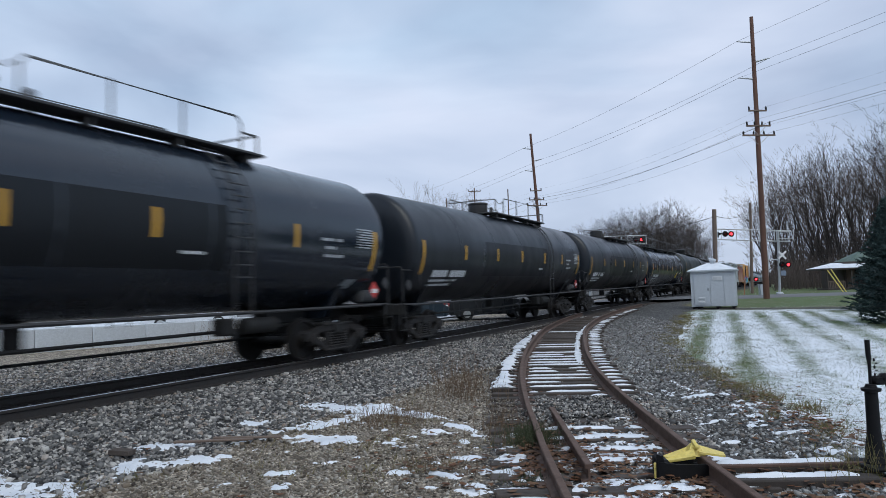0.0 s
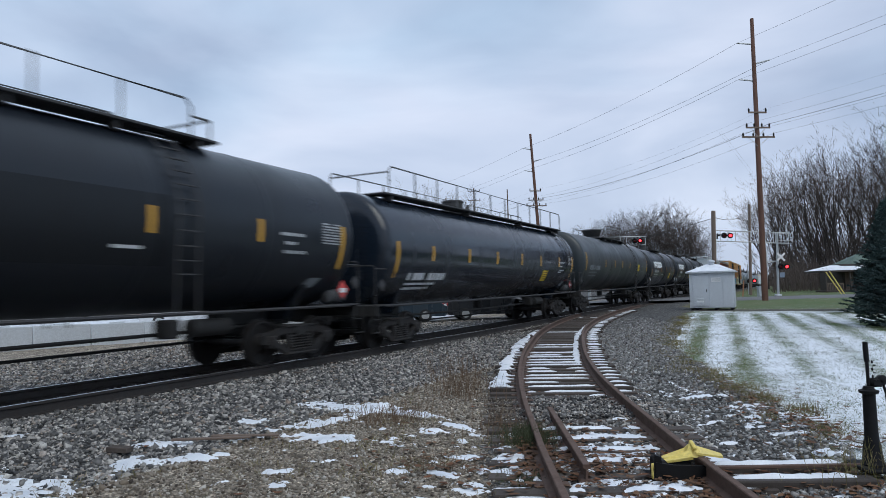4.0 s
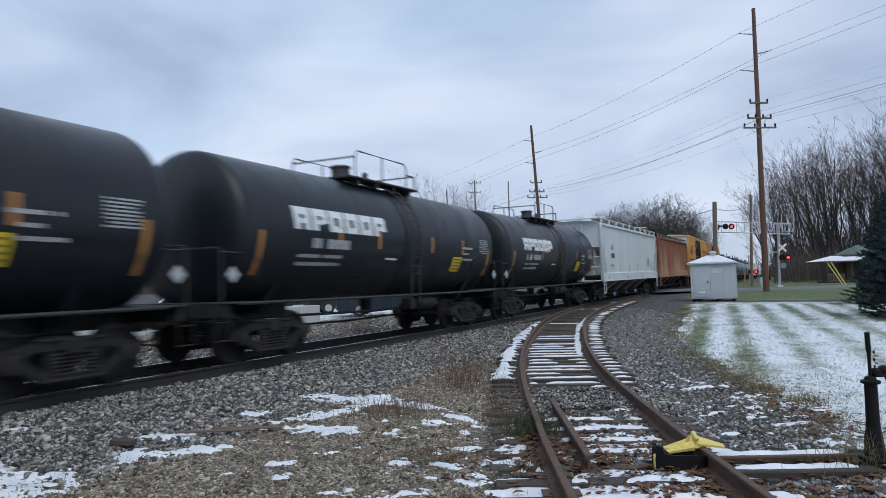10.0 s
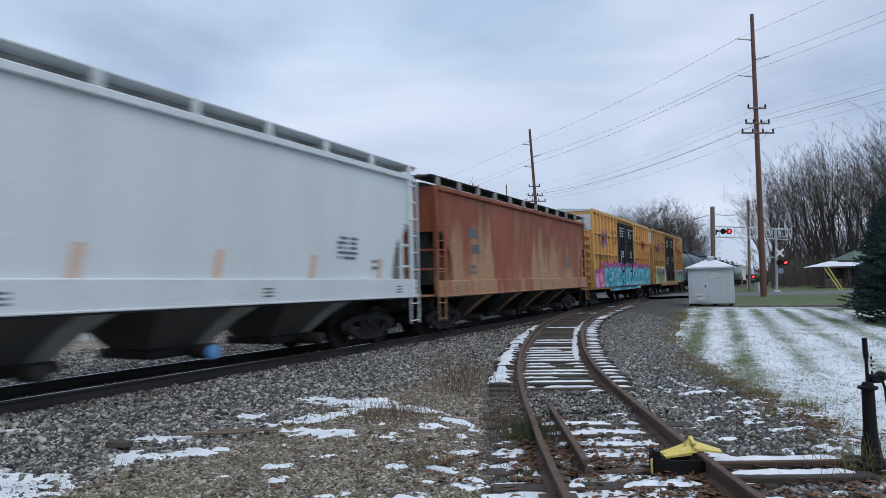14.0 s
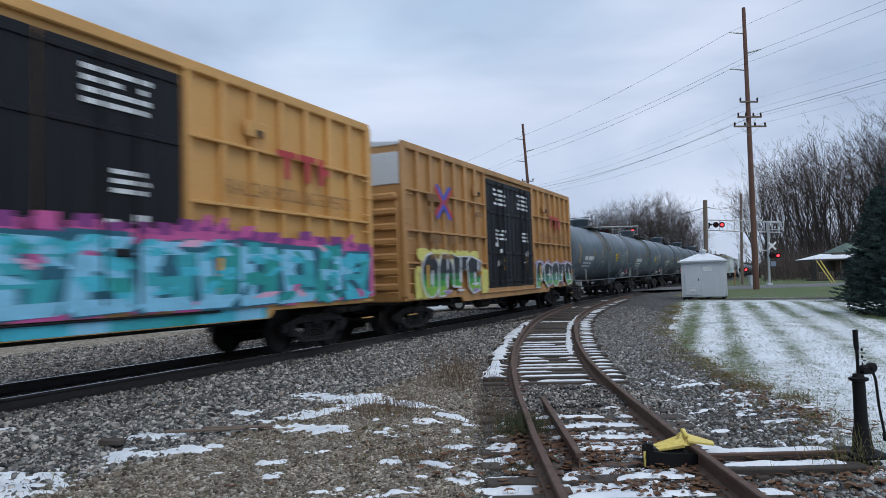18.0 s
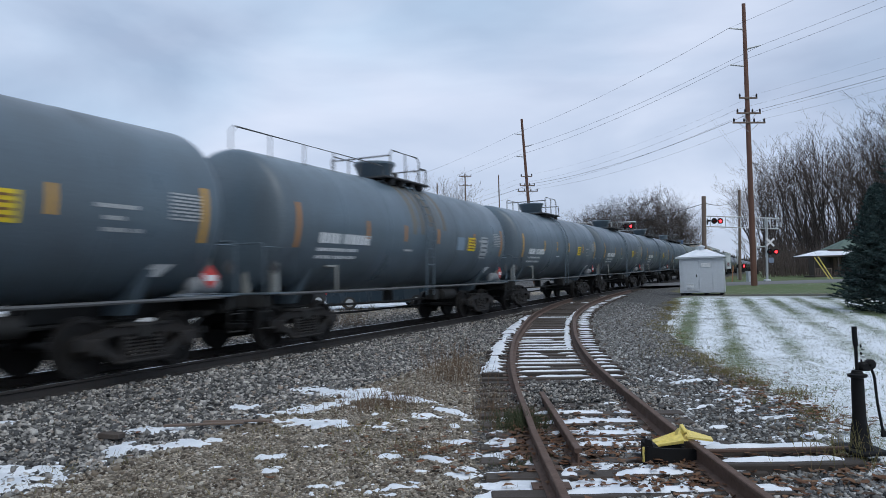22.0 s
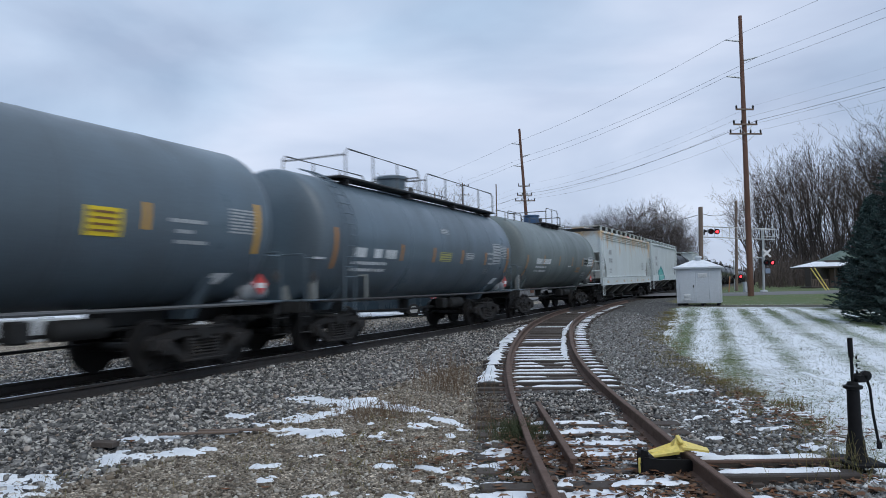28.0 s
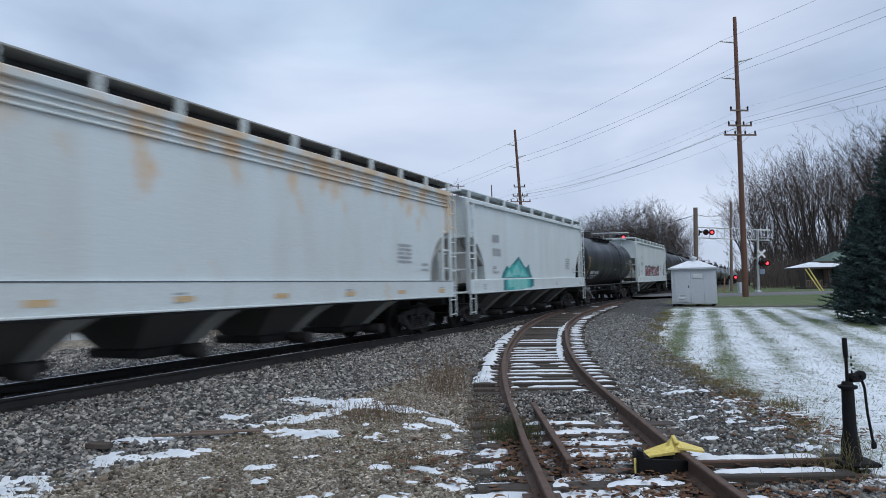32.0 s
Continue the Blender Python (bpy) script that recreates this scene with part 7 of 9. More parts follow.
# ---- the signal shed ----
def build_shed():
    shed = thing("signal_equipment_shed", "pale grey steel signal equipment shed with a snowy hipped roof", "shed", pose(14.93, 40.75, float(base_z(40)) + 0.14, 0, 0, -24))
    w, d, h = 2.42, 1.9, 2.1
    part("wall", Geo().box((0, 0, h / 2), (w, d, h), 0.02), M_SHED, shed)
    g = Geo()
    e = 0.16
    g.add([(-w / 2 - e, -d / 2 - e, h), (w / 2 + e, -d / 2 - e, h), (w / 2 + e, d / 2 + e, h), (-w / 2 - e, d / 2 + e, h), (-0.25, 0, h + 0.45), (0.25, 0, h + 0.45), (-w / 2 - e, -d / 2 - e, h - 0.07), (w / 2 + e, -d / 2 - e, h - 0.07), (w / 2 + e, d / 2 + e, h - 0.07), (-w / 2 - e, d / 2 + e, h - 0.07)],
          [(0, 1, 5, 4), (1, 2, 5), (2, 3, 4, 5), (3, 0, 4), (6, 7, 1, 0), (7, 8, 2, 1), (8, 9, 3, 2), (9, 6, 0, 3), (9, 8, 7, 6)])
    rf = part("roof", g, M_SHED, shed, "hipped roof dusted with snow")
    q, hq = e - 0.03, h + 0.02
    part("snow_cover", Geo().add([(-w / 2 - q, -d / 2 - q, hq), (w / 2 + q, -d / 2 - q, hq), (w / 2 + q, d / 2 + q, hq), (-w / 2 - q, d / 2 + q, hq), (-0.3, 0, h + 0.455), (0.3, 0, h + 0.455)], [(0, 1, 5, 4), (1, 2, 5), (2, 3, 4, 5), (3, 0, 4)]), M_SNOW, rf, "thin even snow")
    part("vent", Geo().lathe([(h + 0.4, 0.16), (h + 0.55, 0.16), (h + 0.57, 0.22), (h + 0.65, 0.2), (h + 0.70, 0.05)], 16, "z"), M_SHED, shed, "round roof ventilator")
    dr = part("door", Geo().box((-0.60, -d / 2 - 0.015, 1.0), (0.86, 0.04, 1.8), 0.01), M_SHED, shed)
    g = Geo()
    for k in range(5):
        g.box((-0.62, -d / 2 - 0.045, 0.22 + 0.075 * k), (0.36, 0.03, 0.03), 0.008, Euler((radians(30), 0, 0)).to_matrix())
    part("louvre", g, M_STENCIL, dr, "white louvred vent")
    part("handle", Geo().box((-0.26, -d / 2 - 0.05, 1.0), (0.04, 0.04, 0.16), 0.01), M_DARKSTEEL, dr)
    for x in (-0.10, 0.62):
        part("seam", Geo().box((x, -d / 2 - 0.008, 1.05), (0.04, 0.025, 2.0), 0.006), M_SHED, shed)
    sg = part("sign", Geo().box((0.26, -d / 2 - 0.02, 1.62), (0.50, 0.015, 0.24), 0.003), M_PLACARD, shed, "small white sign")
    g = Geo()
    for k in range(3):
        g.box((0.26, -d / 2 - 0.03, 1.56 + 0.06 * k), (0.45, 0.006, 0.022), 0)
    part("sign_writing", g, M_STENCIL_GREY, sg)
    for x in (-1.08, -0.8, 0.2, 1.05):
        for y in (-0.85, 0.85):
            part("leg", Geo().box((x, y, -0.08), (0.16, 0.16, 0.2), 0.01), M_DARKSTEEL, shed)


build_shed()


# ---- poles and lines ----
def pole(name, label, x, y, top, r0, r1, mat, lean=(0, 0)):
    z = float(ground_z(x, y))
    ob = thing(name, label, "utility pole", pose(x, y, z))
    n = 8
    pts = [(lean[0] * k / n, lean[1] * k / n, (top - z) * k / n - 0.3 * (k == 0)) for k in range(n + 1)]
    part("shaft", Geo().tube(pts, r0, 14, r1), mat, ob)
    return ob, z


def insulator(parent, p, mat=None):
    part("insulator", Geo().lathe([(-0.02, 0.03), (0.0, 0.07), (0.05, 0.05), (0.08, 0.08), (0.13, 0.06), (0.16, 0.085), (0.22, 0.05), (0.28, 0.03)], 10, "z"), mat or M_DARKSTEEL, parent, m=pose(*p))


def line_arm(parent, a, b):
    part("post_insulator", Geo().tube([a, b], 0.075, 8, 0.05), M_STEEL, parent, "grey post insulator")


def cross_arm(parent, z, half, h, n=4, braces=True):
    u = Vector((math.cos(h), math.sin(h), 0))
    arm = Geo().box((0, 0, 0), (2 * half, 0.10, 0.13), 0.015)
    a = part("crossarm", arm, M_POLE_GREY, parent, m=Matrix.Translation((0.0, -0.2, z)) @ pose(0, 0, 0, 0, 0, math.degrees(h)))
    if braces:
        g = Geo()
        for s in (-1, 1):
            g.tube([(s * half * 0.6, 0.0, -0.04), (0, 0.05, -0.75)], 0.02, 5)
        part("brace", g, M_STEEL, a)
    tips = []
    for k in range(n):
        t = -half * 0.93 + 2 * half * 0.93 * k / (n - 1)
        insulator(a, (t, 0, 0.065))
        tips.append((t * u.x, t * u.y - 0.2, z + 0.3))
    return tips


WIRES = []


def world_of(ob, p):
    return ob.matrix_basis @ Vector(p)


P1, z1 = pole("utility_pole", "tall brown wooden power pole beside the crossing", 23.58, 53.5, 22.95, 0.24, 0.14, M_POLE, (0.14, 0))
P2, z2 = pole("utility_pole", "tall brown wooden power pole behind the train", 10.9, 89.0, 22.4, 0.26, 0.15, M_POLE, (-1.1, 0))
LINE = math.atan2(-35.5, 13.9)
for ob, top, lean in ((P1, 22.95 - z1, 0.14), (P2, 22.4 - z2, -1.1)):
    tips = []
    for dz, s in ((-1.95, -1), (-3.55, 1), (-4.9, -1)):
        lx = lean * (1 + dz / top)
        a = (lx, 0, top + dz - 0.12)
        b = (lx + s * 1.15 * math.cos(0.15), -s * 0.25, top + dz + 0.10)
        line_arm(ob, a, b)
        tips.append(b)
    for dz, half, n in ((-7.6, 0.75, 2), (-8.8, 1.0, 4), (-9.55, 1.35, 4)):
        lx = lean * (1 + dz / top)
        t = cross_arm(ob, top + dz, half, 0.12, n, dz < -8)
        for o in ob.children:
            if o.name.startswith("crossarm") and abs(o.matrix_basis.translation.z - (top + dz)) < 0.01:
                o.matrix_basis = Matrix.Translation((lx, 0, 0)) @ o.matrix_basis
        tips += [(p[0] + lx, p[1], p[2]) for p in t]
    WIRES.append([world_of(ob, p) for p in tips])
step = Vector((13.9, -35.5, 0))


def wire(name, a, b, sag, r=0.012, label="thin black overhead line"):
    cu = bpy.data.curves.new(name, "CURVE")
    cu.dimensions = "3D"
    cu.bevel_depth = r
    cu.bevel_resolution = 1
    sp = cu.splines.new("POLY")
    n = 20
    sp.points.add(n)
    for k in range(n + 1):
        t = k / n
        p = a.lerp(b, t)
        p = p - Vector((0, 0, 4 * sag * t * (1 - t)))
        sp.points[k].co = (*p, 1)
    cu.materials.append(M_WIRE)
    tagged(new(name, cu), label, "overhead line", group="overhead lines")


for i, (p, q) in enumerate(zip(WIRES[0], WIRES[1])):
    r = 0.011 if i < 3 else 0.007
    if i in (3, 4, 6, 7, 10):
        r = 0.004
    if i == 8:
        r = 0.016
    if i in (3, 6, 7, 10, 11):
        continue
    wire("overhead_line", p, q, 0.55 if i < 3 else 0.8, r)
    wire("overhead_line", p, p + step * 1.15 + Vector((1.5, 0, 1.2 if i < 3 else 0.6)), 0.5, r * 0.8)
    wire("overhead_line", q, q - step * 1.3 + Vector((-6, 0, -0.5)), 0.8, r * 0.9)
# smaller poles
P3, z3 = pole("crossing_pole", "short brown wooden pole behind the signal shed", 16.95, 46.0, 6.9, 0.155, 0.14, M_POLE_GREY, (0.2, 0))
P4, z4 = pole("utility_pole", "thin dark wooden pole by the road", 30.27, 72.0, 10.3, 0.16, 0.12, M_POLE_GREY, (0.35, 0))
P5, z5 = pole("utility_pole", "far wooden pole with a crossarm behind the train", 3.4, 140.0, 23.2, 0.2, 0.13, M_POLE_GREY)
cross_arm(P5, 21.5, 1.3, 0.1, 4)
cross_arm(P5, 19.6, 1.3, 0.1, 4)
P6, z6 = pole("utility_pole", "far thin wooden pole behind the train", 9.2, 125.0, 20.5, 0.15, 0.1, M_POLE_GREY)
P7, z7 = pole("utility_pole", "far stub of a wooden pole behind the train", -2.3, 135.0, 20.6, 0.15, 0.12, M_POLE_GREY)
wire("overhead_line", Vector((17.1, 46.0, 6.5)), Vector((30.55, 72.0, 9.6)), 0.5, 0.02)
wire("overhead_line", Vector((17.1, 46.0, 6.4)), Vector((0.0, 92.0, 4.0)), 0.6, 0.02)
wire("overhead_line", Vector((30.55, 72.0, 9.2)), Vector((70, 66, 14.5)), 0.8, 0.02)


# ---- the level crossing ----
def flasher(parent, p, lit, turn=0):
    """A pair of round signal lamps on a bar with black backgrounds."""
    hd = part("flasher_bar", Geo().tube([(-0.28, 0, 0), (0.28, 0, 0)], 0.035, 8), M_STEEL, parent, m=pose(*p, 0, 0, turn))
    for k in (-1, 1):
        part("background_disc", Geo().lathe([(-0.03, 0.265), (0.0, 0.27), (0.03, 0.265)], 24, "y", (0.275 * k, -0.08, 0)), M_DARKSTEEL, hd)
        part("lens", Geo().lathe([(-0.14, 0.02), (-0.13, 0.11), (-0.10, 0.145)], 20, "y", (0.275 * k, -0.0, 0)), M_LAMP_ON if k == lit else M_LAMP_OUT, hd, "lit red lamp" if k == lit else "dark red lamp")
        hood = Geo()
        for i in range(8):
            t, t2 = radians(10 + 160 * i / 8), radians(10 + 160 * (i + 1) / 8)
            a, b = (0.275 * k + 0.16 * math.cos(t), 0.16 * math.sin(t)), (0.275 * k + 0.16 * math.cos(t2), 0.16 * math.sin(t2))
            hood.add([(a[0], -0.1, a[1]), (b[0], -0.1, b[1]), (b[0], -0.36, b[1]), (a[0], -0.36, a[1])], [(0, 1, 2, 3)])
        part("visor", hood, M_DARKSTEEL, hd)


def build_crossing():
    zg = float(ground_z(29.05, 64.2))
    s = thing("crossing_signal", "railway crossing signal with a steel cantilever arm and red flashing lamps", "crossing signal", pose(29.05, 63.2, zg, 0, 2, 0))
    part("mast", Geo().tube([(0, 0, -0.3), (0, 0, 5.85)], 0.115, 14, 0.10), M_STEEL, s)
    part("base", Geo().box((0, 0, 0.05), (0.5, 0.5, 0.3), 0.05), M_CONC, s)
    arm = Geo()
    for z in (4.88, 5.85):
        arm.tube([(-5.9, 0, z + 0.15), (1.1, 0, z - 0.03)], 0.05, 8)
    for k in range(11):
        x = -5.85 + 0.69 * k
        arm.tube([(x, 0, 5.0), (x, 0, 5.95)], 0.028, 6)
    part("cantilever_arm", arm, M_STEEL, s)
    for z in (5.1, 5.75):
        part("maintenance_rail", Geo().tube([(-0.3, -0.3, z), (1.25, -0.3, z)], 0.03, 6), M_STEEL, s)
    for x in (-0.3, 0.2, 0.75, 1.25):
        part("rail_post", Geo().tube([(x, -0.3, 4.95), (x, -0.3, 6.7 if x == 0.75 else 5.9)], 0.03, 6), M_STEEL, s)
    flasher(s, (-4.62, -0.15, 5.52), 1)
    flasher(s, (-5.35, 0.45, 5.5), 0, 75)
    flasher(s, (0.40, -0.25, 2.72), 1)
    part("crossbuck", Geo().box((0, 0, 0), (0.98, 0.03, 0.18), 0.01, Euler((0, radians(45), 0)).to_matrix()).box((0, -0.02, 0), (0.98, 0.03, 0.18), 0.01, Euler((0, radians(-45), 0)).to_matrix()), M_PLACARD, s, "white crossbuck board", pose(0.2, -0.25, 3.6))
    part("sign_plate", Geo().box((0.3, -0.2, 1.95), (0.46, 0.03, 0.46), 0.01), M_PLACARD_DULL, s, "small dull blue-grey notice plate")
    part("gate_mast", Geo().tube([(-0.85, 0.3, -0.3), (-0.85, 0.3, 4.0)], 0.06, 8).tube([(-0.85, 0.3, 3.2), (0, 0.1, 3.2)], 0.045, 8), M_STEEL, s)
    bx = thing("signal_case", "grey steel signal relay case beside the crossing", "equipment case", pose(28.1, 64.4, float(ground_z(28.1, 64.4))))
    part("case", Geo().box((0, 0, 0.45), (0.7, 0.5, 1.0), 0.04), M_SHED, bx)
    part("lid", Geo().box((0, 0, 0.97), (0.78, 0.58, 0.06), 0.02), M_SHED, bx)
    part("handle", Geo().box((0.2, -0.27, 0.5), (0.04, 0.03, 0.14), 0.008), M_DARKSTEEL, bx)
    mk_ = thing("marker_post", "thin orange marker post by the crossing", "marker post", pose(27.2, 66.5, float(ground_z(27.2, 66.5)), 0, 6, 0))
    part("post", Geo().box((0, 0, 0.75), (0.12, 0.03, 1.6), 0.01), M_ORANGE, mk_)
    c2 = thing("crossing_signal", "distant railway crossing signal with a red lamp", "crossing signal", pose(32.6, 78, float(ground_z(32.6, 78))))
    part("mast", Geo().tube([(0, 0, -0.2), (0, 0, 3.4)], 0.07, 10), M_STEEL, c2)
    flasher(c2, (0.3, -0.2, 1.5), 1)
    # its twin across the line, seen over the cars
    c3 = thing("crossing_signal", "railway crossing signal on a cantilever arm across the line", "crossing signal", pose(13.2, 70, float(ground_z(13.2, 70))))
    part("mast", Geo().tube([(0, 0, -0.2), (0, 0, 6.5)], 0.16, 12, 0.13), M_STEEL, c3)
    arm = Geo()
    for z in (5.45, 6.3):
        arm.tube([(-0.6, 0, z), (5.9, 0, z)], 0.05, 8)
    for k in range(10):
        arm.tube([(0.2 + 0.63 * k, 0, 5.45), (0.2 + 0.63 * k, 0, 6.3)], 0.028, 6)
    part("cantilever_arm", arm, M_STEEL, c3)
    flasher(c3, (5.0, -0.15, 5.85), 1)
    flasher(c3, (2.4, -0.15, 5.85), 0)


build_crossing()


def build_road():
    pts = [(-60, 46.5), (0, 55.6), (22, 58.9), (32, 59.6), (44, 59.0), (70, 56), (140, 46)]
    path = spline(pts, 10)
    vs, fs = [], []
    n = 0
    for i, p in enumerate(path):
        q = path[min(i + 1, len(path) - 1)] - path[max(i - 1, 0)]
        q = q / np.hypot(*q)
        for k in (-4.0, -3.7, 0, 3.7, 4.0):
            x, y = p[0] - q[1] * k, p[1] + q[0] * k
            u = abs(float(main_offset(np.array(x), np.array(y))))
            zr = max(float(ground_z(x, y)), float(base_z(y))) + (0.04 if abs(k) < 3.8 else -0.1)
            if u < 4:
                zr = float(main_z(y)) - 0.012
            vs.append((x, y, zr))
        if i:
            for j in range(4):
                a = (i - 1) * 5 + j
                fs.append((a, a + 1, a + 6, a + 5))
    me = big_mesh("road", vs, [f[::-1] for f in fs], M_ASPHALT, True)
    tagged(new("road", me), "grey asphalt road over the level crossing", "road", kind="structure")


build_road()


# ---- house and porch behind the crossing ----
def hip(g, x0, x1, y0, y1, z0, r0, r1, ry, z1, thick):
    """A hipped roof with a ridge from r0 to r1 at depth ry, and a fascia."""
    g.add([(x0, y0, z0), (x1, y0, z0), (x1, y1, z0), (x0, y1, z0), (r0, ry, z1), (r1, ry, z1), (x0, y0, z0 - thick), (x1, y0, z0 - thick), (x1, y1, z0 - thick), (x0, y1, z0 - thick)],
          [(0, 1, 5, 4), (1, 2, 5), (2, 3, 4, 5), (3, 0, 4), (6, 7, 1, 0), (7, 8, 2, 1), (8, 9, 3, 2), (9, 6, 0, 3), (9, 8, 7, 6)])
    return g


def build_house():
    z = float(ground_z(45, 80))
    h = thing("house", "dark house with a green roof and a snowy open porch", "house", pose(45.5, 80, z))
    part("wall", Geo().box((2.6, 2.6, 1.6), (7.6, 5.0, 3.2), 0.03), M_DARKWOOD, h)
    pr = part("porch_roof", hip(Geo(), -4.9, 6.5, -2.6, 1.5, 2.42, -2.2, 5.5, 0.9, 3.05, 0.16), M_DARKWOOD, h, "low porch roof")
    part("snow_cover", hip(Geo(), -4.85, 6.4, -2.58, 1.4, 2.46, -2.2, 5.4, 0.9, 3.09, 0.03), M_SNOW, pr)
    part("roof", hip(Geo(), 0.3, 7.2, 1.2, 6.6, 2.98, 2.5, 4.5, 3.6, 4.45, 0.15), M_ROOF, h, "steep hipped green roof")
    for x in (-4.4, -1.7, 1.0, 3.8):
        part("porch_post", Geo().box((x, -2.3, 1.1), (0.14, 0.14, 2.4), 0.02), M_DARKWOOD, h)
    rl = part("porch_rail", Geo().box((-3.4, -2.3, 0.95), (1.9, 0.08, 0.08), 0.01), M_POLE_GREY, h, "pale weathered porch railing")
    for k in range(11):
        part("baluster", Geo().box((-4.3 + 0.18 * k, -2.3, 0.5), (0.06, 0.05, 0.9), 0.006), M_POLE_GREY, rl)
    part("porch_floor", Geo().box((0.8, -1.2, 0.1), (10.4, 2.6, 0.2), 0.02), M_DARKWOOD, h)
    part("window", Geo().box((0.6, 0.07, 1.7), (1.0, 0.08, 1.1), 0.02), M_GLASS, h)
    part("door", Geo().box((-0.5, 0.07, 1.2), (0.9, 0.08, 2.0), 0.02), M_POLE_GREY, h)
    gz = float(ground_z(36, 66))
    for i, (x, dx) in enumerate(((34.95, 1.27), (35.3, 1.2))):
        t = thing("guy_wire_guard", "yellow plastic guard on a slanting guy wire", "guy wire guard", pose(x, 66, gz))
        part("guard", Geo().tube([(0, 0, 2.15 + 0.05 * i), (dx, -0.3, -0.1)], 0.05, 8), M_YELLOW, t)
        part("guy_wire", Geo().tube([(0, 0, 2.15), (-8.0, 4.0, 17.0)], 0.004, 4), M_WIRE, t)


build_house()


# ---- beyond the main track: concrete block wall, parked vehicles ----
def build_wall():
    w = thing("block_wall", "low wall of pale weathered concrete blocks along the snowy lot", "wall", kind="structure")
    blk = [shared(("block", i), lambda i=i: Geo().box((0, 0, 0.40), (1.812, 0.5, 0.82), 0.02).box((0, 0, 0.83), (0.5, 0.16, 0.06), 0.02).mesh("block", M_CONC)) for i in range(2)]
    a, b = np.array([-22.0, 17.8]), np.array([-5.2, 31.4])
    n = int(np.hypot(*(b - a)) / 1.82)
    d = (b - a) / np.hypot(*(b - a))
    rng = random.Random(8)
    for k in range(n):
        p = a + d * (1.82 * k + 0.9)
        part("block", blk[k % 2], None, w, m=pose(p[0], p[1], float(ground_z(p[0], p[1])) + rng.uniform(-0.05, 0.02), 0, 0, math.degrees(math.atan2(d[1], d[0])) + rng.uniform(-1, 1)))


build_wall()


def vehicle(x, y, turn, paint, label, tall=False, pickup=False):
    z = float(ground_z(x, y))
    v = thing("parked_car", label, "car", pose(x, y, z, 0, 0, turn))
    L, W = (5.6, 1.95) if pickup else (4.7, 1.85)
    h0, h1 = (1.05, 1.85) if tall or pickup else (0.86, 1.45)
    a = L / 2
    g = Geo()
    low = [(-a, 0.38), (-a + 0.05, h0 - 0.12), (-a + 0.2, h0), (a - 1.4, h0), (a - 0.35, h0 - 0.1), (a, h0 - 0.3), (a, 0.38), (a - 0.1, 0.28), (-a + 0.1, 0.28)]
    g.prism(low, -W / 2, W / 2)
    part("body", g, paint, v)
    if pickup:
        cab = [(-0.7, h0), (-0.6, h1 - 0.05), (-0.4, h1), (0.9, h1), (1.15, h1 - 0.06), (1.75, h0)]
    else:
        cab = [(-a + (0.15 if tall else 0.75), h0), (-a + (0.35 if tall else 1.35), h1 - 0.05), (-a + (0.6 if tall else 1.6), h1), (0.35, h1), (0.6, h1 - 0.06), (1.35, h0)]
    part("cabin", Geo().prism(cab, -W / 2 + 0.13, W / 2 - 0.13), paint, v)
    inset = [(p[0] * 0.9 + (cab[0][0] + cab[-1][0]) * 0.05, h0 + 0.04 + (p[1] - h0) * 0.82) for p in cab]
    for s in (-1, 1):
        part("side_window", Geo().prism(inset, s * (W / 2 - 0.125) - 0.012, s * (W / 2 - 0.125) + 0.012), M_GLASS, v)
        for k in (-1, 1):
            wl2 = part("wheel", Geo().lathe([(-0.11, 0.2), (-0.10, 0.31), (-0.07, 0.335), (0.07, 0.335), (0.10, 0.31), (0.11, 0.2)], 20, "y"), M_TYRE, v, m=pose(k * a * 0.6, s * (W / 2 - 0.1), 0.335))
            part("rim", Geo().lathe([(-0.125, 0.03), (-0.12, 0.20), (0.12, 0.20), (0.125, 0.03)], 14, "y"), M_STEEL, wl2)
        part("headlamp", Geo().box((a - 0.05, s * 0.65, h0 - 0.28), (0.14, 0.36, 0.15), 0.03), M_PLACARD, v)
        part("tail_lamp", Geo().box((-a + 0.03, s * 0.72, h0 - 0.2), (0.08, 0.28, 0.16), 0.02), M_RED, v)
    part("snow_cover", Geo().box(((cab[0][0] + cab[-1][0]) / 2 - 0.1, 0, h1 + 0.02), (abs(cab[3][0] - cab[2][0]) * 0.95, W - 0.4, 0.05), 0.02), M_SNOW, v, "snow on the roof")


C_BLUE = worn("dark_blue_car_paint", (0.025, 0.04, 0.055), (0.05, 0.06, 0.07), rough=0.25, scale=2, amount=0.3)
C_BLACK = worn("black_car_paint", (0.02, 0.022, 0.025), (0.06, 0.06, 0.06), rough=0.25, scale=2, amount=0.3)
C_GREY = worn("grey_car_paint", (0.16, 0.17, 0.18), (0.1, 0.1, 0.1), rough=0.3, scale=2, amount=0.3)
C_WHITE = worn("white_car_paint", (0.65, 0.67, 0.7), (0.5, 0.5, 0.5), rough=0.3, scale=2, amount=0.3)
vehicle(0.6, 44.5, 8, C_GREY, "grey saloon car parked on the snowy lot")
vehicle(-3.6, 34.9, 12, C_BLUE, "dark blue pickup truck parked beyond the track", pickup=True)
vehicle(1.5, 36.5, 10, C_BLACK, "dark estate car parked beyond the track", tall=True)
vehicle(-14.5, 36, 25, C_WHITE, "white saloon car parked behind the block wall")
vehicle(-9.0, 38, 20, C_BLACK, "black saloon car parked behind the block wall")


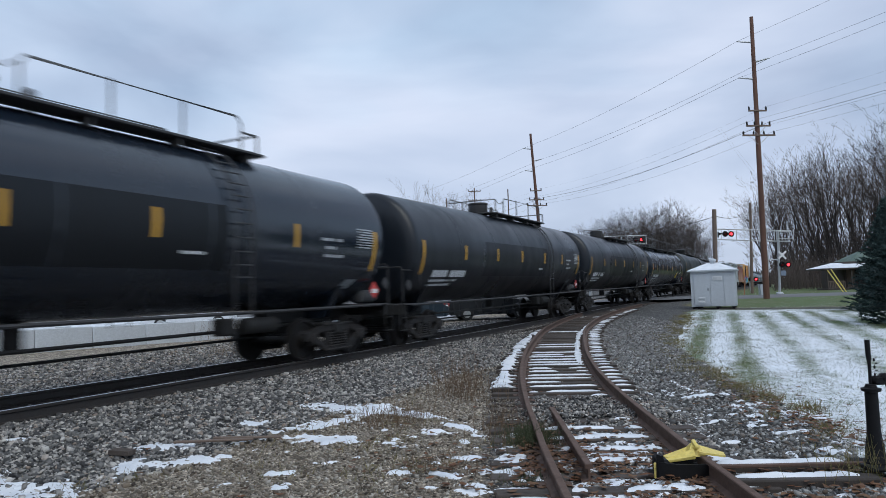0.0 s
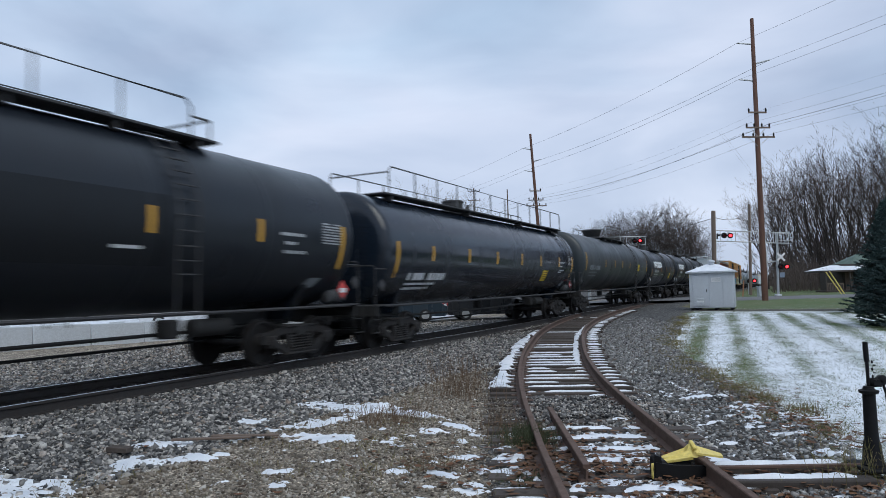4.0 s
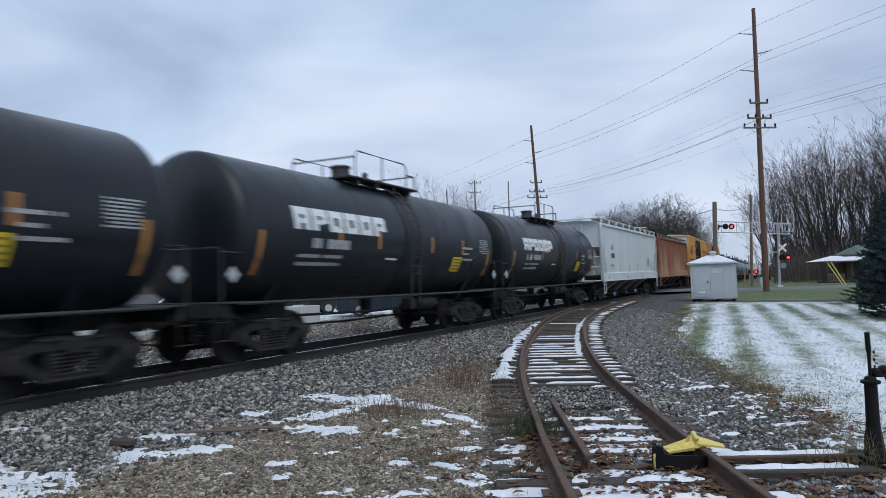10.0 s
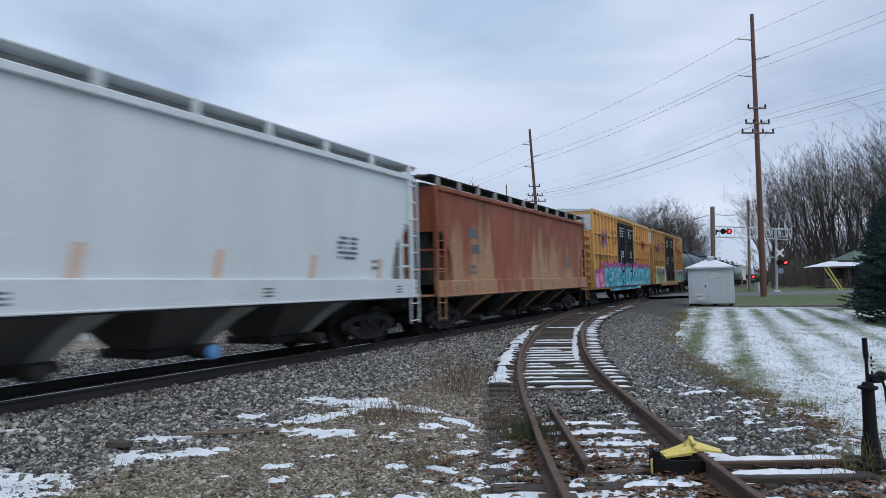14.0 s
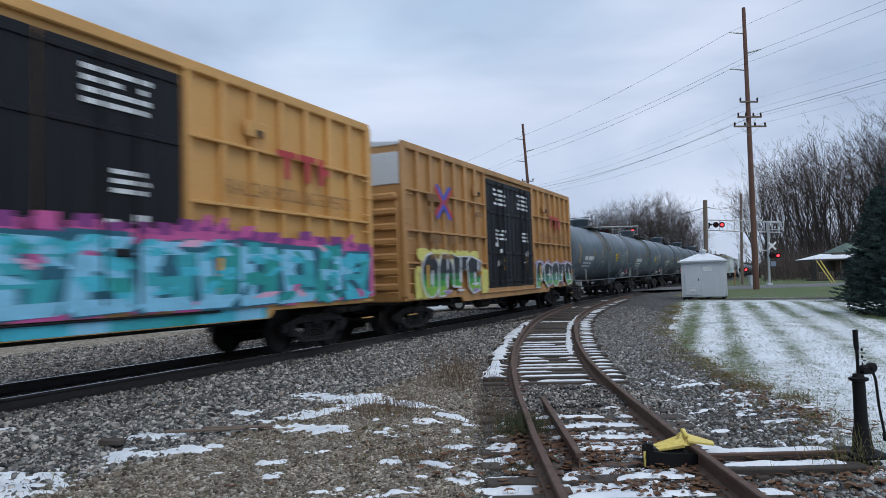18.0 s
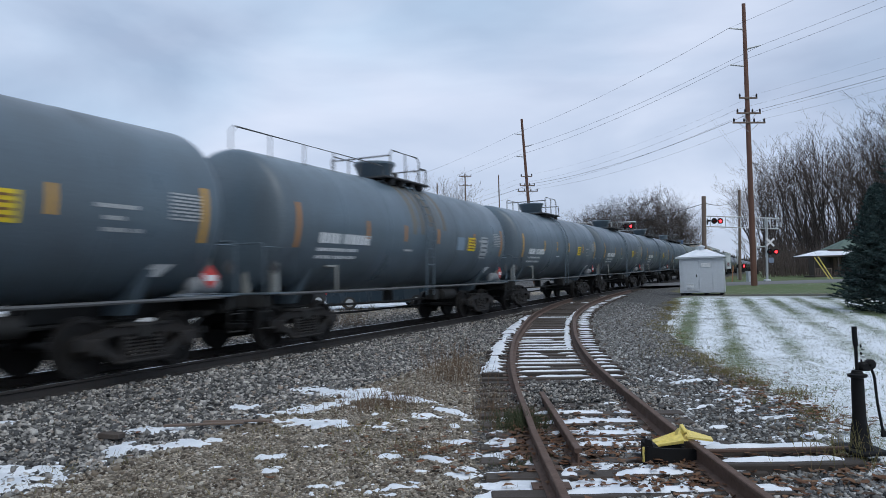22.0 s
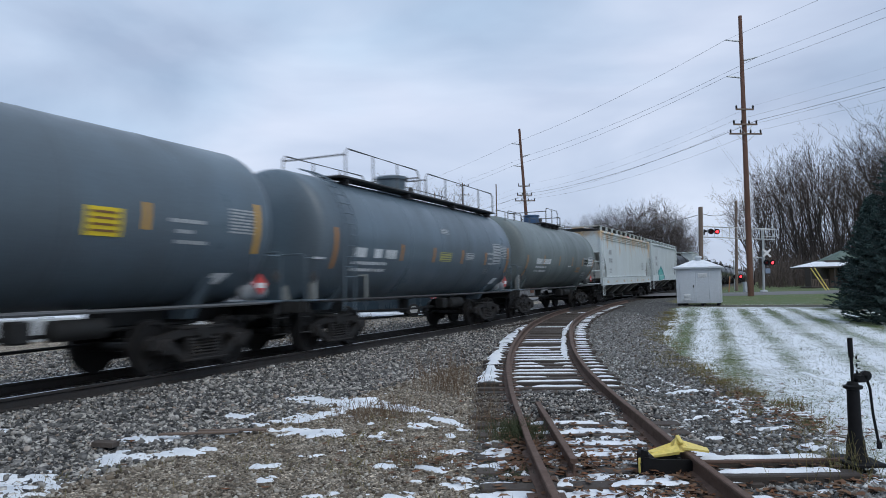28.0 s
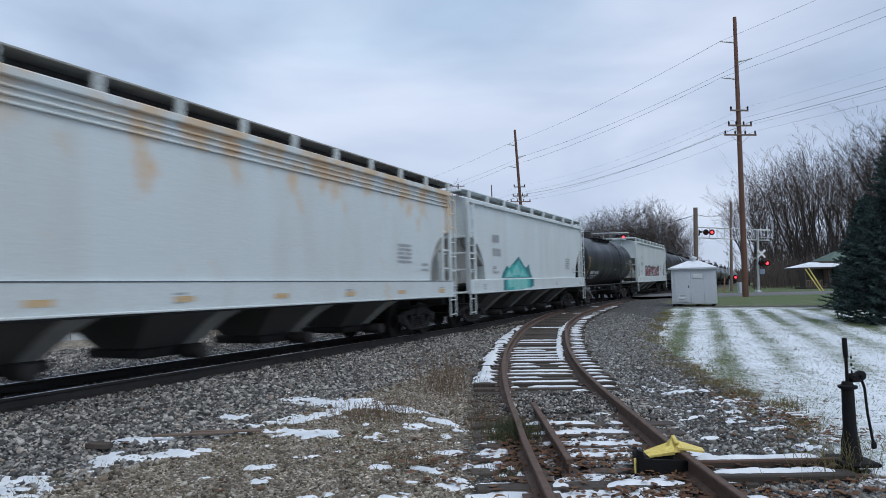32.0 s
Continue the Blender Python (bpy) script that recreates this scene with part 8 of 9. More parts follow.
# ---- trees ----
def grow_tree(seed, height, fork=0.38, leaders=4, kids=(6, 6, 5), open_=0.42, fine=0.011):
    """Segments (start, end, radii, level) of a bare broad-leaved tree: a trunk that parts into tall rising leaders."""
    rng = random.Random(seed)
    segs = []

    def off(d, angle, up):
        a = rng.uniform(0, 6.283)
        side = Vector((math.cos(a), math.sin(a), rng.uniform(-0.2, 0.3)))
        side = (side - d * side.dot(d)).normalized()
        return (d * math.cos(angle) + side * math.sin(angle) + Vector((0, 0, up))).normalized()

    def limb(p, d, length, r, level, tip):
        n = (7, 7, 5, 4, 3)[level]
        q, pts = Vector(p), [(Vector(p), r)]
        for k in range(n):
            bend = (0.03, 0.07, 0.10, 0.13, 0.16)[level]
            d = (d + Vector((rng.gauss(0, bend), rng.gauss(0, bend), rng.gauss(0.05 if level else 0.0, bend * 0.5)))).normalized()
            q2 = q + d * (length / n)
            r2 = max(r * (1 - (1 - tip) * (k + 1) / n), fine)
            segs.append((q, q2, pts[-1][1], r2, level))
            pts.append((q2, r2))
            q = q2
        return pts, d

    def branch(pts, length, level, t0):
        n = len(pts) - 1
        for k in range(kids[level - 1]):
            t = t0 + (0.99 - t0) * (k + rng.random() * 0.9) / kids[level - 1]
            i = min(int(t * n), n - 1)
            f = t * n - i
            base = pts[i][0].lerp(pts[i + 1][0], f)
            rr = pts[i][1] * (1 - f) + pts[i + 1][1] * f
            dd = (pts[i + 1][0] - pts[i][0]).normalized()
            ln = length * rng.uniform(0.38, 0.62) * (1.15 - 0.5 * t)
            got, _ = limb(base, off(dd, open_ * rng.uniform(0.8, 1.7), 0.10), ln, max(rr * 0.62, fine), level + 1, 0.25)
            if level + 1 < 4:
                branch(got, ln, level + 1, 0.12)

    stem, d = limb((0, 0, -0.3), Vector((rng.gauss(0, 0.04), rng.gauss(0, 0.04), 1)).normalized(), height * fork, height * 0.0125, 0, 0.72)
    for k in range(leaders):
        got, _ = limb(stem[-1][0], off(Vector((0, 0, 1)), rng.uniform(0.10, 0.42), 0.1), height * (1 - fork) * rng.uniform(0.8, 1.0), stem[-1][1] * rng.uniform(0.55, 0.8), 1, 0.12)
        branch(got, height * (1 - fork), 1, 0.1)
    for k in range(3):
        i = rng.randint(3, len(stem) - 2)
        ln = height * rng.uniform(0.22, 0.36)
        got, _ = limb(stem[i][0], off(Vector((0, 0, 1)), rng.uniform(0.7, 1.1), 0.1), ln, stem[i][1] * 0.42, 1, 0.12)
        branch(got, ln, 1, 0.15)
    return segs


def seg_mesh(name, segs, mat, sides):
    """Tapered stems; two sides give slender blades for the finest twigs."""
    vs, fs = [], []
    for n_, (p, q, r0, r1, _) in enumerate(segs):
        d = (q - p).normalized()
        up = Vector((0, 0, 1)) if abs(d.z) < 0.9 else Vector((1, 0, 0))
        a = d.cross(up).normalized()
        b = a.cross(d)
        k = len(vs)
        for c, r in ((p, r0), (q, r1)):
            for j in range(sides):
                t = 2 * math.pi * j / sides + 0.9 * n_
                vs.append(tuple(c + r * (math.cos(t) * a + math.sin(t) * b)))
        for j in range(sides if sides > 2 else 1):
            j2 = (j + 1) % sides
            fs.append((k + j, k + j2, k + sides + j2, k + sides + j))
    return big_mesh(name, vs, fs, mat, True)


TREE_KINDS = []
for sd, hh, fk, ld_, kd_, op_, fn in ((11, 20, 0.34, 4, (6, 5, 4), 0.40, 0.012), (23, 20, 0.26, 5, (5, 5, 4), 0.46, 0.012), (37, 20, 0.44, 3, (6, 5, 5), 0.36, 0.012), (41, 20, 0.22, 5, (5, 5, 4), 0.50, 0.012), (59, 20, 0.38, 4, (6, 5, 4), 0.42, 0.012), (71, 19, 0.20, 6, (7, 6, 4), 0.55, 0.013), (83, 19, 0.18, 6, (7, 6, 4), 0.60, 0.013)):
    sg_ = grow_tree(sd, hh, fk, ld_, kd_, op_, fn)
    TREE_KINDS.append((seg_mesh("trunk", [s for s in sg_ if s[4] < 2], M_BARK, 6), seg_mesh("crown", [s for s in sg_ if s[4] >= 2], M_TWIG, 2)))


def tree(x, y, scale, kind, turn, label="bare leafless deciduous tree"):
    t = thing("bare_tree", label, "tree", pose(x, y, float(ground_z(x, y)), 0, 0, turn) @ Matrix.Scale(scale, 4), group="bare trees")
    part("trunk", TREE_KINDS[kind][0], None, t)
    part("crown", TREE_KINDS[kind][1], None, t)


rng = random.Random(77)


def clear_of_line(x, y, gap):
    return float(main_offset(np.array(x), np.array(y))) > gap


# the wood behind the crossing
k = n_tree = 0
while n_tree < 42:
    k += 1
    y = 84 + 46 * ((k * 0.381) % 1.0) + rng.uniform(-2, 2)
    x = y * (0.437 + 0.285 * ((k * 0.618) % 1.0))
    if not clear_of_line(x, y, 6.5) or (40 < x < 53 and 76 < y < 87):
        continue
    n_tree += 1
    tree(x, y, min(1.0, 0.92 + 1.2 * (x / y - 0.437)) * rng.uniform(0.8, 1.05), k % 5, rng.uniform(0, 360), "tall bare leafless tree at the edge of the wood")
# trees along the line far ahead, their tops in a rounded outline
for k in range(38):
    u = 0.155 + 0.205 * ((k * 0.618) % 1.0)
    y = 172 + 46 * ((k * 0.381) % 1.0)
    rise = np.interp(u, [0.15, 0.227, 0.25, 0.278, 0.302, 0.323, 0.343, 0.36, 0.38], [0.06, 0.098, 0.092, 0.105, 0.112, 0.108, 0.085, 0.058, 0.04])
    tree(u * y, y, (rise * y + 0.8) / 19.3 * rng.uniform(0.8, 1.02), 5 + k % 2, rng.uniform(0, 360), "distant bare leafless tree beyond the railway")
# bare trees behind the train
for x, y, s, kd in ((-4.8, 152, 1.18, 1), (-1.2, 158, 1.05, 3), (3.5, 160, 1.1, 1), (1.0, 170, 1.1, 0), (28, 215, 0.8, 3), (-30, 140, 1.0, 2), (-45, 120, 1.0, 1), (-60, 100, 1.0, 0)):
    tree(x, y, s, kd, rng.uniform(0, 360), "distant bare tree seen over the train")


def brush(name, label, n, place, hmin, hmax, seed, mat, fork=3):
    """A thicket of thin bare stems."""
    r = random.Random(seed)
    segs = []
    for _ in range(n):
        x, y = place(r)
        h = r.uniform(hmin, hmax)
        p = Vector((x, y, float(ground_z(x, y)) - 0.05))
        d = Vector((r.gauss(0, 0.22), r.gauss(0, 0.22), 1)).normalized()
        w = max(0.004, h * 0.0075)
        q = p + d * h * 0.5
        segs.append((p, q, w, w * 0.7, 0))
        for _k in range(fork):
            d2 = (d + Vector((r.gauss(0, 0.35), r.gauss(0, 0.35), r.uniform(0, 0.5)))).normalized()
            e = q + d2 * h * r.uniform(0.3, 0.55)
            segs.append((q, e, w * 0.6, w * 0.3, 0))
            d3 = (d2 + Vector((r.gauss(0, 0.5), r.gauss(0, 0.5), 0.2))).normalized()
            m_ = p.lerp(q, r.uniform(0.5, 0.95))
            segs.append((m_, m_ + d3 * h * r.uniform(0.15, 0.35), w * 0.5, w * 0.25, 0))
    tagged(new(name, seg_mesh(name, segs, mat, 2)), label, "brush", kind="stuff")


def wood_edge(r):
    while True:
        y = r.uniform(82, 126)
        x = y * r.uniform(0.452, 0.75)
        if clear_of_line(x, y, 7) and not (39 < x < 54 and 76 < y < 87):
            return x, y


def deep_wood(r):
    while True:
        y = r.uniform(95, 150)
        x = y * r.uniform(0.47, 0.75)
        if clear_of_line(x, y, 9):
            return x, y


def far_edge(r):
    y = r.uniform(165, 215)
    return y * r.triangular(0.14, 0.362, 0.27), y


brush("undergrowth", "dense brown leafless undergrowth in the wood", 2400, wood_edge, 1.2, 5.5, 4, M_TWIG)
brush("saplings", "crowded dark leafless saplings deep in the wood", 420, deep_wood, 5.0, 11.0, 5, M_TWIG, 5)
brush("far_thicket", "distant dense brown thicket beyond the railway", 1500, far_edge, 3.0, 8.0, 6, M_TWIG, 5)


def far_woods():
    """Low, ragged woods along the horizon, plus an unseen stretch added behind the camera."""
    r = random.Random(15)
    vs, fs = [], []
    for k in range(9000):
        # from 6500 on: added out of view to cut sky reflected in the cars
        a = math.radians(r.uniform(-75, 75) if k < 6500 else r.uniform(85, 275))
        d = r.uniform(330, 420) if k < 6500 else r.uniform(90, 150)
        x, y = d * math.sin(a), d * math.cos(a)
        h = r.uniform(3, 9) + 3 * math.sin(a * 23) + (5 if k >= 6500 else 0)
        w = r.uniform(0.3, 1.0) if k < 6500 else r.uniform(1, 3)
        i = len(vs)
        z = float(base_z(y)) - 0.5
        cx, cy = math.cos(a) * w, -math.sin(a) * w
        vs += [(x - cx, y - cy, z), (x + cx, y + cy, z), (x + cx * 0.9, y + cy * 0.9, z + h * 0.7), (x + r.uniform(-1, 1) * cx, y, z + h), (x - cx * 0.9, y - cy * 0.9, z + h * 0.6)]
        fs += [(i, i + 1, i + 2), (i, i + 2, i + 3), (i, i + 3, i + 4)]
    tagged(new("far_woods", big_mesh("far_woods", vs, fs, M_TWIG)), "far brown woods along the horizon, and an added unseen ring behind", "woods", kind="stuff")


far_woods()


def spruce(x, y, h, rad, seed, label):
    r = random.Random(seed)
    t = thing("spruce_tree", label, "conifer tree", pose(x, y, float(ground_z(x, y))))
    part("trunk", Geo().tube([(0, 0, -0.2), (0.02, 0, h * 0.5), (0, 0.02, h * 0.97)], 0.02 * h, 8, 0.01), M_BARK, t)
    nv, nf = [], []
    bs = []
    n = 420
    for k in range(n):
        u = (k + r.random()) / n
        z = 0.12 + (h - 0.15) * u
        reach = rad * (1 - u) ** 0.85 * r.uniform(0.72, 1.08) + 0.06
        a = k * 2.399 + r.uniform(-0.3, 0.3)
        o = Vector((math.cos(a), math.sin(a), 0))
        p0 = Vector((0, 0, z))
        p1 = p0 + o * reach * 0.6 + Vector((0, 0, -0.10 * reach))
        p2 = p0 + o * reach + Vector((0, 0, -0.02 * reach + 0.06))
        bs.append((p0, p1, 0.014, 0.010, 0))
        bs.append((p1, p2, 0.010, 0.005, 0))
        m_ = int(16 + 34 * reach / rad)
        for i in range(m_):
            f = 0.25 + 0.75 * (i + r.random()) / m_
            c = p0.lerp(p1, f / 0.6) if f < 0.6 else p1.lerp(p2, (f - 0.6) / 0.4)
            sd = Vector((-o.y, o.x, 0)) * r.choice((-1, 1))
            wd = 0.34 * reach * (1.15 - f) * r.uniform(0.3, 1.0) + 0.05
            tip = c + (o * r.uniform(0.3, 0.9) + sd * r.uniform(0.5, 1.2) + Vector((0, 0, r.uniform(-0.28, 0.2)))).normalized() * wd
            for _ in range(2):
                g = c.lerp(tip, r.uniform(0.1, 0.9))
                e = g + (o * r.uniform(0.0, 0.6) + sd * r.uniform(-0.5, 0.9) + Vector((0, 0, r.uniform(-0.4, 0.55)))).normalized() * r.uniform(0.08, 0.2)
                w = Vector((r.gauss(0, 1), r.gauss(0, 1), r.gauss(0, 1))).normalized() * 0.035
                q = len(nv)
                nv += [tuple(c), tuple(g + w), tuple(e), tuple(g - w)]
                nf.append((q, q + 1, q + 2, q + 3))
    part("branches", seg_mesh("branches", bs, M_BARK, 3), None, t)
    part("needles", big_mesh("needles", nv, nf, M_NEEDLE), None, t)


spruce(16.5, 24.2, 7.6, 2.55, 3, "full blue-green spruce tree at the edge of the lawn")
spruce(20.6, 33.2, 5.4, 2.15, 4, "small blue-green spruce tree at the edge of the lawn")
spruce(24.5, 32.0, 8.5, 2.8, 5, "tall blue-green spruce tree at the edge of the lawn")


# ---- switch stand and derail ----
def build_switch_stand():
    z = float(base_z(6.7)) + 0.06
    s = thing("switch_stand", "black cast-iron switch stand with its lever upright, beside the siding", "switch stand", pose(3.93, 6.75, z))
    g = Geo()
    g.lathe([(0.0, 0.11), (0.03, 0.11), (0.05, 0.092), (0.20, 0.078), (0.26, 0.066), (0.34, 0.060), (0.69, 0.056), (0.70, 0.085), (0.725, 0.09), (0.735, 0.055), (0.765, 0.045)], 20, "z")
    part("body", g, M_DARKSTEEL, s)
    part("foot", Geo().box((0, 0, 0.0), (0.34, 0.42, 0.04), 0.012), M_DARKSTEEL, s)
    g = Geo().tube([(0.0, 0, 0.75), (0.0, 0, 1.02)], 0.016, 8).tube([(0.0, 0, 1.0), (-0.004, 0, 1.05), (-0.006, 0, 1.19)], 0.024, 10)
    part("lever", g, M_DARKSTEEL, s)
    g = Geo().box((0.075, 0.0, 0.80), (0.13, 0.06, 0.09), 0.02).lathe([(-0.03, 0.03), (-0.02, 0.05), (0.02, 0.05), (0.03, 0.03)], 14, "y", (0.13, 0, 0.82))
    part("handle_socket", g, M_DARKSTEEL, s)
    part("hanging_rod", Geo().tube([(0.14, 0.01, 0.80), (0.165, 0.0, 0.70), (0.17, -0.02, 0.45), (0.21, -0.02, 0.17)], 0.013, 7).box((0.215, -0.02, 0.15), (0.05, 0.03, 0.07), 0.01), M_DARKSTEEL, s)
    g = Geo()
    for k in range(7):
        g.lathe([(-0.004, 0.012), (0.0, 0.018), (0.004, 0.012)], 8, "z" if k % 2 else "x", (0.03 + 0.02 * (k % 2), -0.03, 1.0 - 0.035 * k))
    part("chain", g, M_DARKSTEEL, s)
    rod = thing("switch_rod", "dark steel operating rod running from the switch stand to the derail", "rod", pose(3.0, 6.78, z))
    part("bar", Geo().box((0, 0, 0.01), (1.75, 0.05, 0.03), 0.006), M_RUST_RAIL, rod)


def build_derail():
    zr = float(siding_z(7.0))
    s = thing("derail", "pale yellow hinged derail block lying over the rusty rail", "derail", pose(2.29, 7.0, zr) @ Matrix.Diagonal((1.08, 1.0, 0.66, 1)))
    part("saddle", Geo().add([(-0.10, -0.12, -0.02), (0.07, -0.12, -0.01), (0.09, 0.10, 0.0), (-0.08, 0.10, 0.0), (-0.035, -0.04, 0.17), (0.01, -0.05, 0.175), (0.03, 0.06, 0.12), (-0.02, 0.07, 0.12)],
         [(0, 1, 5, 4), (1, 2, 6, 5), (2, 3, 7, 6), (3, 0, 4, 7), (4, 5, 6, 7), (3, 2, 1, 0)]), M_YELLOW, s)
    part("flap", Geo().add([(0.0, -0.13, 0.06), (0.23, -0.16, 0.012), (0.25, -0.05, 0.02), (0.05, 0.09, 0.10), (0.0, -0.13, 0.03), (0.23, -0.16, -0.018), (0.25, -0.05, -0.01), (0.05, 0.09, 0.02)],
         [(0, 1, 2, 3), (7, 6, 5, 4), (0, 4, 5, 1), (1, 5, 6, 2), (2, 6, 7, 3), (3, 7, 4, 0)]), M_YELLOW, s)
    for y0, y1, x1 in ((-0.14, -0.10, -0.30), (-0.02, 0.04, -0.27)):
        part("prong", Geo().add([(-0.04, y0 - 0.03, 0.02), (-0.04, y0 + 0.04, 0.10), (x1, y1 + 0.03, -0.05), (x1, y1 - 0.03, -0.06), (-0.04, y0 - 0.02, -0.03), (-0.04, y0 + 0.05, 0.0), (x1, y1 + 0.03, -0.085), (x1, y1 - 0.03, -0.09)],
             [(0, 1, 2, 3), (7, 6, 5, 4), (0, 3, 7, 4), (1, 5, 6, 2), (3, 2, 6, 7), (0, 4, 5, 1)]), M_YELLOW, s)
    part("ridge", Geo().box((-0.012, -0.07, 0.15), (0.035, 0.16, 0.07), 0.012, Euler((radians(28), 0, 0)).to_matrix()), M_YELLOW, s)
    b = thing("derail_crank_stand", "black steel crank box of the derail between the rails", "crank stand", pose(1.93, 6.92, zr - 0.21))
    part("housing", Geo().box((0.0, 0, 0.10), (0.10, 0.30, 0.20), 0.02), M_DARKSTEEL, b)
    part("base_plate", Geo().box((0.2, 0, 0.015), (0.62, 0.36, 0.03), 0.006), M_DARKSTEEL, b)
    part("side_plate", Geo().prism([(-0.08, 0.02), (-0.08, 0.20), (0.10, 0.17), (0.42, 0.16), (0.45, 0.02)], -0.20, -0.17), M_DARKSTEEL, b)
    part("post", Geo().box((0.30, -0.12, 0.09), (0.03, 0.05, 0.16), 0.006), M_DARKSTEEL, b)
    part("cheek", Geo().prism([(-0.10, 0.0), (-0.09, 0.27), (-0.03, 0.25), (0.02, 0.0)], -0.19, -0.155), M_DARKSTEEL, b)
    part("tab", Geo().box((-0.10, -0.16, 0.11), (0.03, 0.03, 0.15), 0.008).box((-0.08, -0.165, 0.13), (0.06, 0.02, 0.03), 0.006), M_YELLOW, b, "chipped yellow tab")
    part("arm", Geo().box((0.20, 0, 0.15), (0.30, 0.09, 0.06), 0.02), M_DARKSTEEL, b)


build_switch_stand()
build_derail()


# ---- litter on the ground: boards, snow, stones, grass, leaves, weeds ----
for x, y, ln, turn, lab in ((-3.12, 8.5, 0.95, 9, "weathered grey-brown board lying on the gravel"), (-2.75, 8.66, 0.85, 3, "thin weathered board lying on the gravel"), (-4.0, 7.95, 0.28, -12, "short dark scrap of tie wood on the gravel")):
    b = thing("old_board" if ln > 0.3 else "wood_scrap", lab, "board", pose(x, y, float(ground_z(x, y)) + 0.055, 0, 1, turn))
    part("plank", Geo().box((0, 0, 0.012), (ln, 0.07 if ln > 0.3 else 0.13, 0.025 if ln > 0.3 else 0.06), 0.006), M_TIE if ln < 0.3 else M_POLE_GREY, b)


# old snow: on the dirt beside the main line, along the siding and on the cinders
SNOW_DIRT = [(-1.80, 10.89, 1.30, 0.62, -22), (-0.80, 10.27, 0.95, 0.26, -36), (-2.15, 9.61, 1.2, 0.36, 42), (-1.85, 8.70, 1.1, 0.32, -10), (-3.02, 9.80, 0.36, 0.26, 29), (-3.65, 8.44, 0.55, 0.32, 8), (-2.76, 8.72, 0.7, 0.2, 31), (-3.15, 7.75, 0.85, 0.3, 24), (-3.74, 7.56, 0.7, 0.2, 104), (-1.95, 7.13, 0.24, 0.16, 25), (-0.70, 7.09, 0.22, 0.19, 16), (-0.23, 7.05, 0.28, 0.11, -38), (-4.35, 6.52, 1.25, 0.85, 6), (-4.15, 6.91, 0.38, 0.16, 12)]
SNOW_VERGE = [(-0.42, 9.06, 0.28, 0.19, 1), (-0.05, 9.37, 0.52, 0.18, -45), (-0.03, 8.52, 0.25, 0.15, -22), (-0.05, 7.75, 0.30, 0.16, 10), (0.04, 6.47, 0.24, 0.12, -37), (-5.43, 8.29, 0.28, 0.18, 26)]
SNOW_SIDING = [(0.5, 7.7, 0.26, 0.45, -20), (0.60, 6.35, 0.7, 0.55, 20), (0.55, 7.1, 0.55, 0.36, -10), (0.62, 8.9, 0.22, 0.4, -25), (0.5, 5.9, 0.6, 0.3, 0), (1.45, 6.2, 0.8, 0.22, 0), (1.75, 7.9, 0.9, 0.2, 0), (1.7, 8.7, 1.0, 0.2, 0), (1.75, 9.6, 0.8, 0.2, 0), (0.2, 17.0, 0.5, 0.25, 0)]
SNOW_CINDER = [(3.1, 8.2, 0.2, 0.08, 0), (3.3, 9.3, 0.3, 0.1, 12), (3.7, 8.9, 0.4, 0.1, -8), (3.9, 7.55, 0.3, 0.12, 0), (4.15, 6.2, 0.4, 0.25, 0), (3.95, 8.4, 0.4, 0.12, 10), (3.7, 11.2, 0.5, 0.2, 0), (4.2, 10.2, 0.45, 0.2, 0), (6.4, 28.5, 1.2, 0.6, 20), (7.2, 30, 1.0, 0.5, 20)]
SNOW_SPOTS = SNOW_DIRT + SNOW_VERGE + SNOW_SIDING + SNOW_CINDER


def snow_lies(x, y):
    """1 on the old snow patches, falling to 0 round them."""
    best = np.zeros(np.shape(x))
    for cx, cy, w, d, turn in SNOW_SPOTS:
        c, s = math.cos(radians(turn)), math.sin(radians(turn))
        u, v = (x - cx) * c + (y - cy) * s, -(x - cx) * s + (y - cy) * c
        best = np.maximum(best, 1.0 - (u / (w * 0.62)) ** 2 - (v / (d * 0.66)) ** 2)
    return np.clip(best * 2.5, 0, 1)


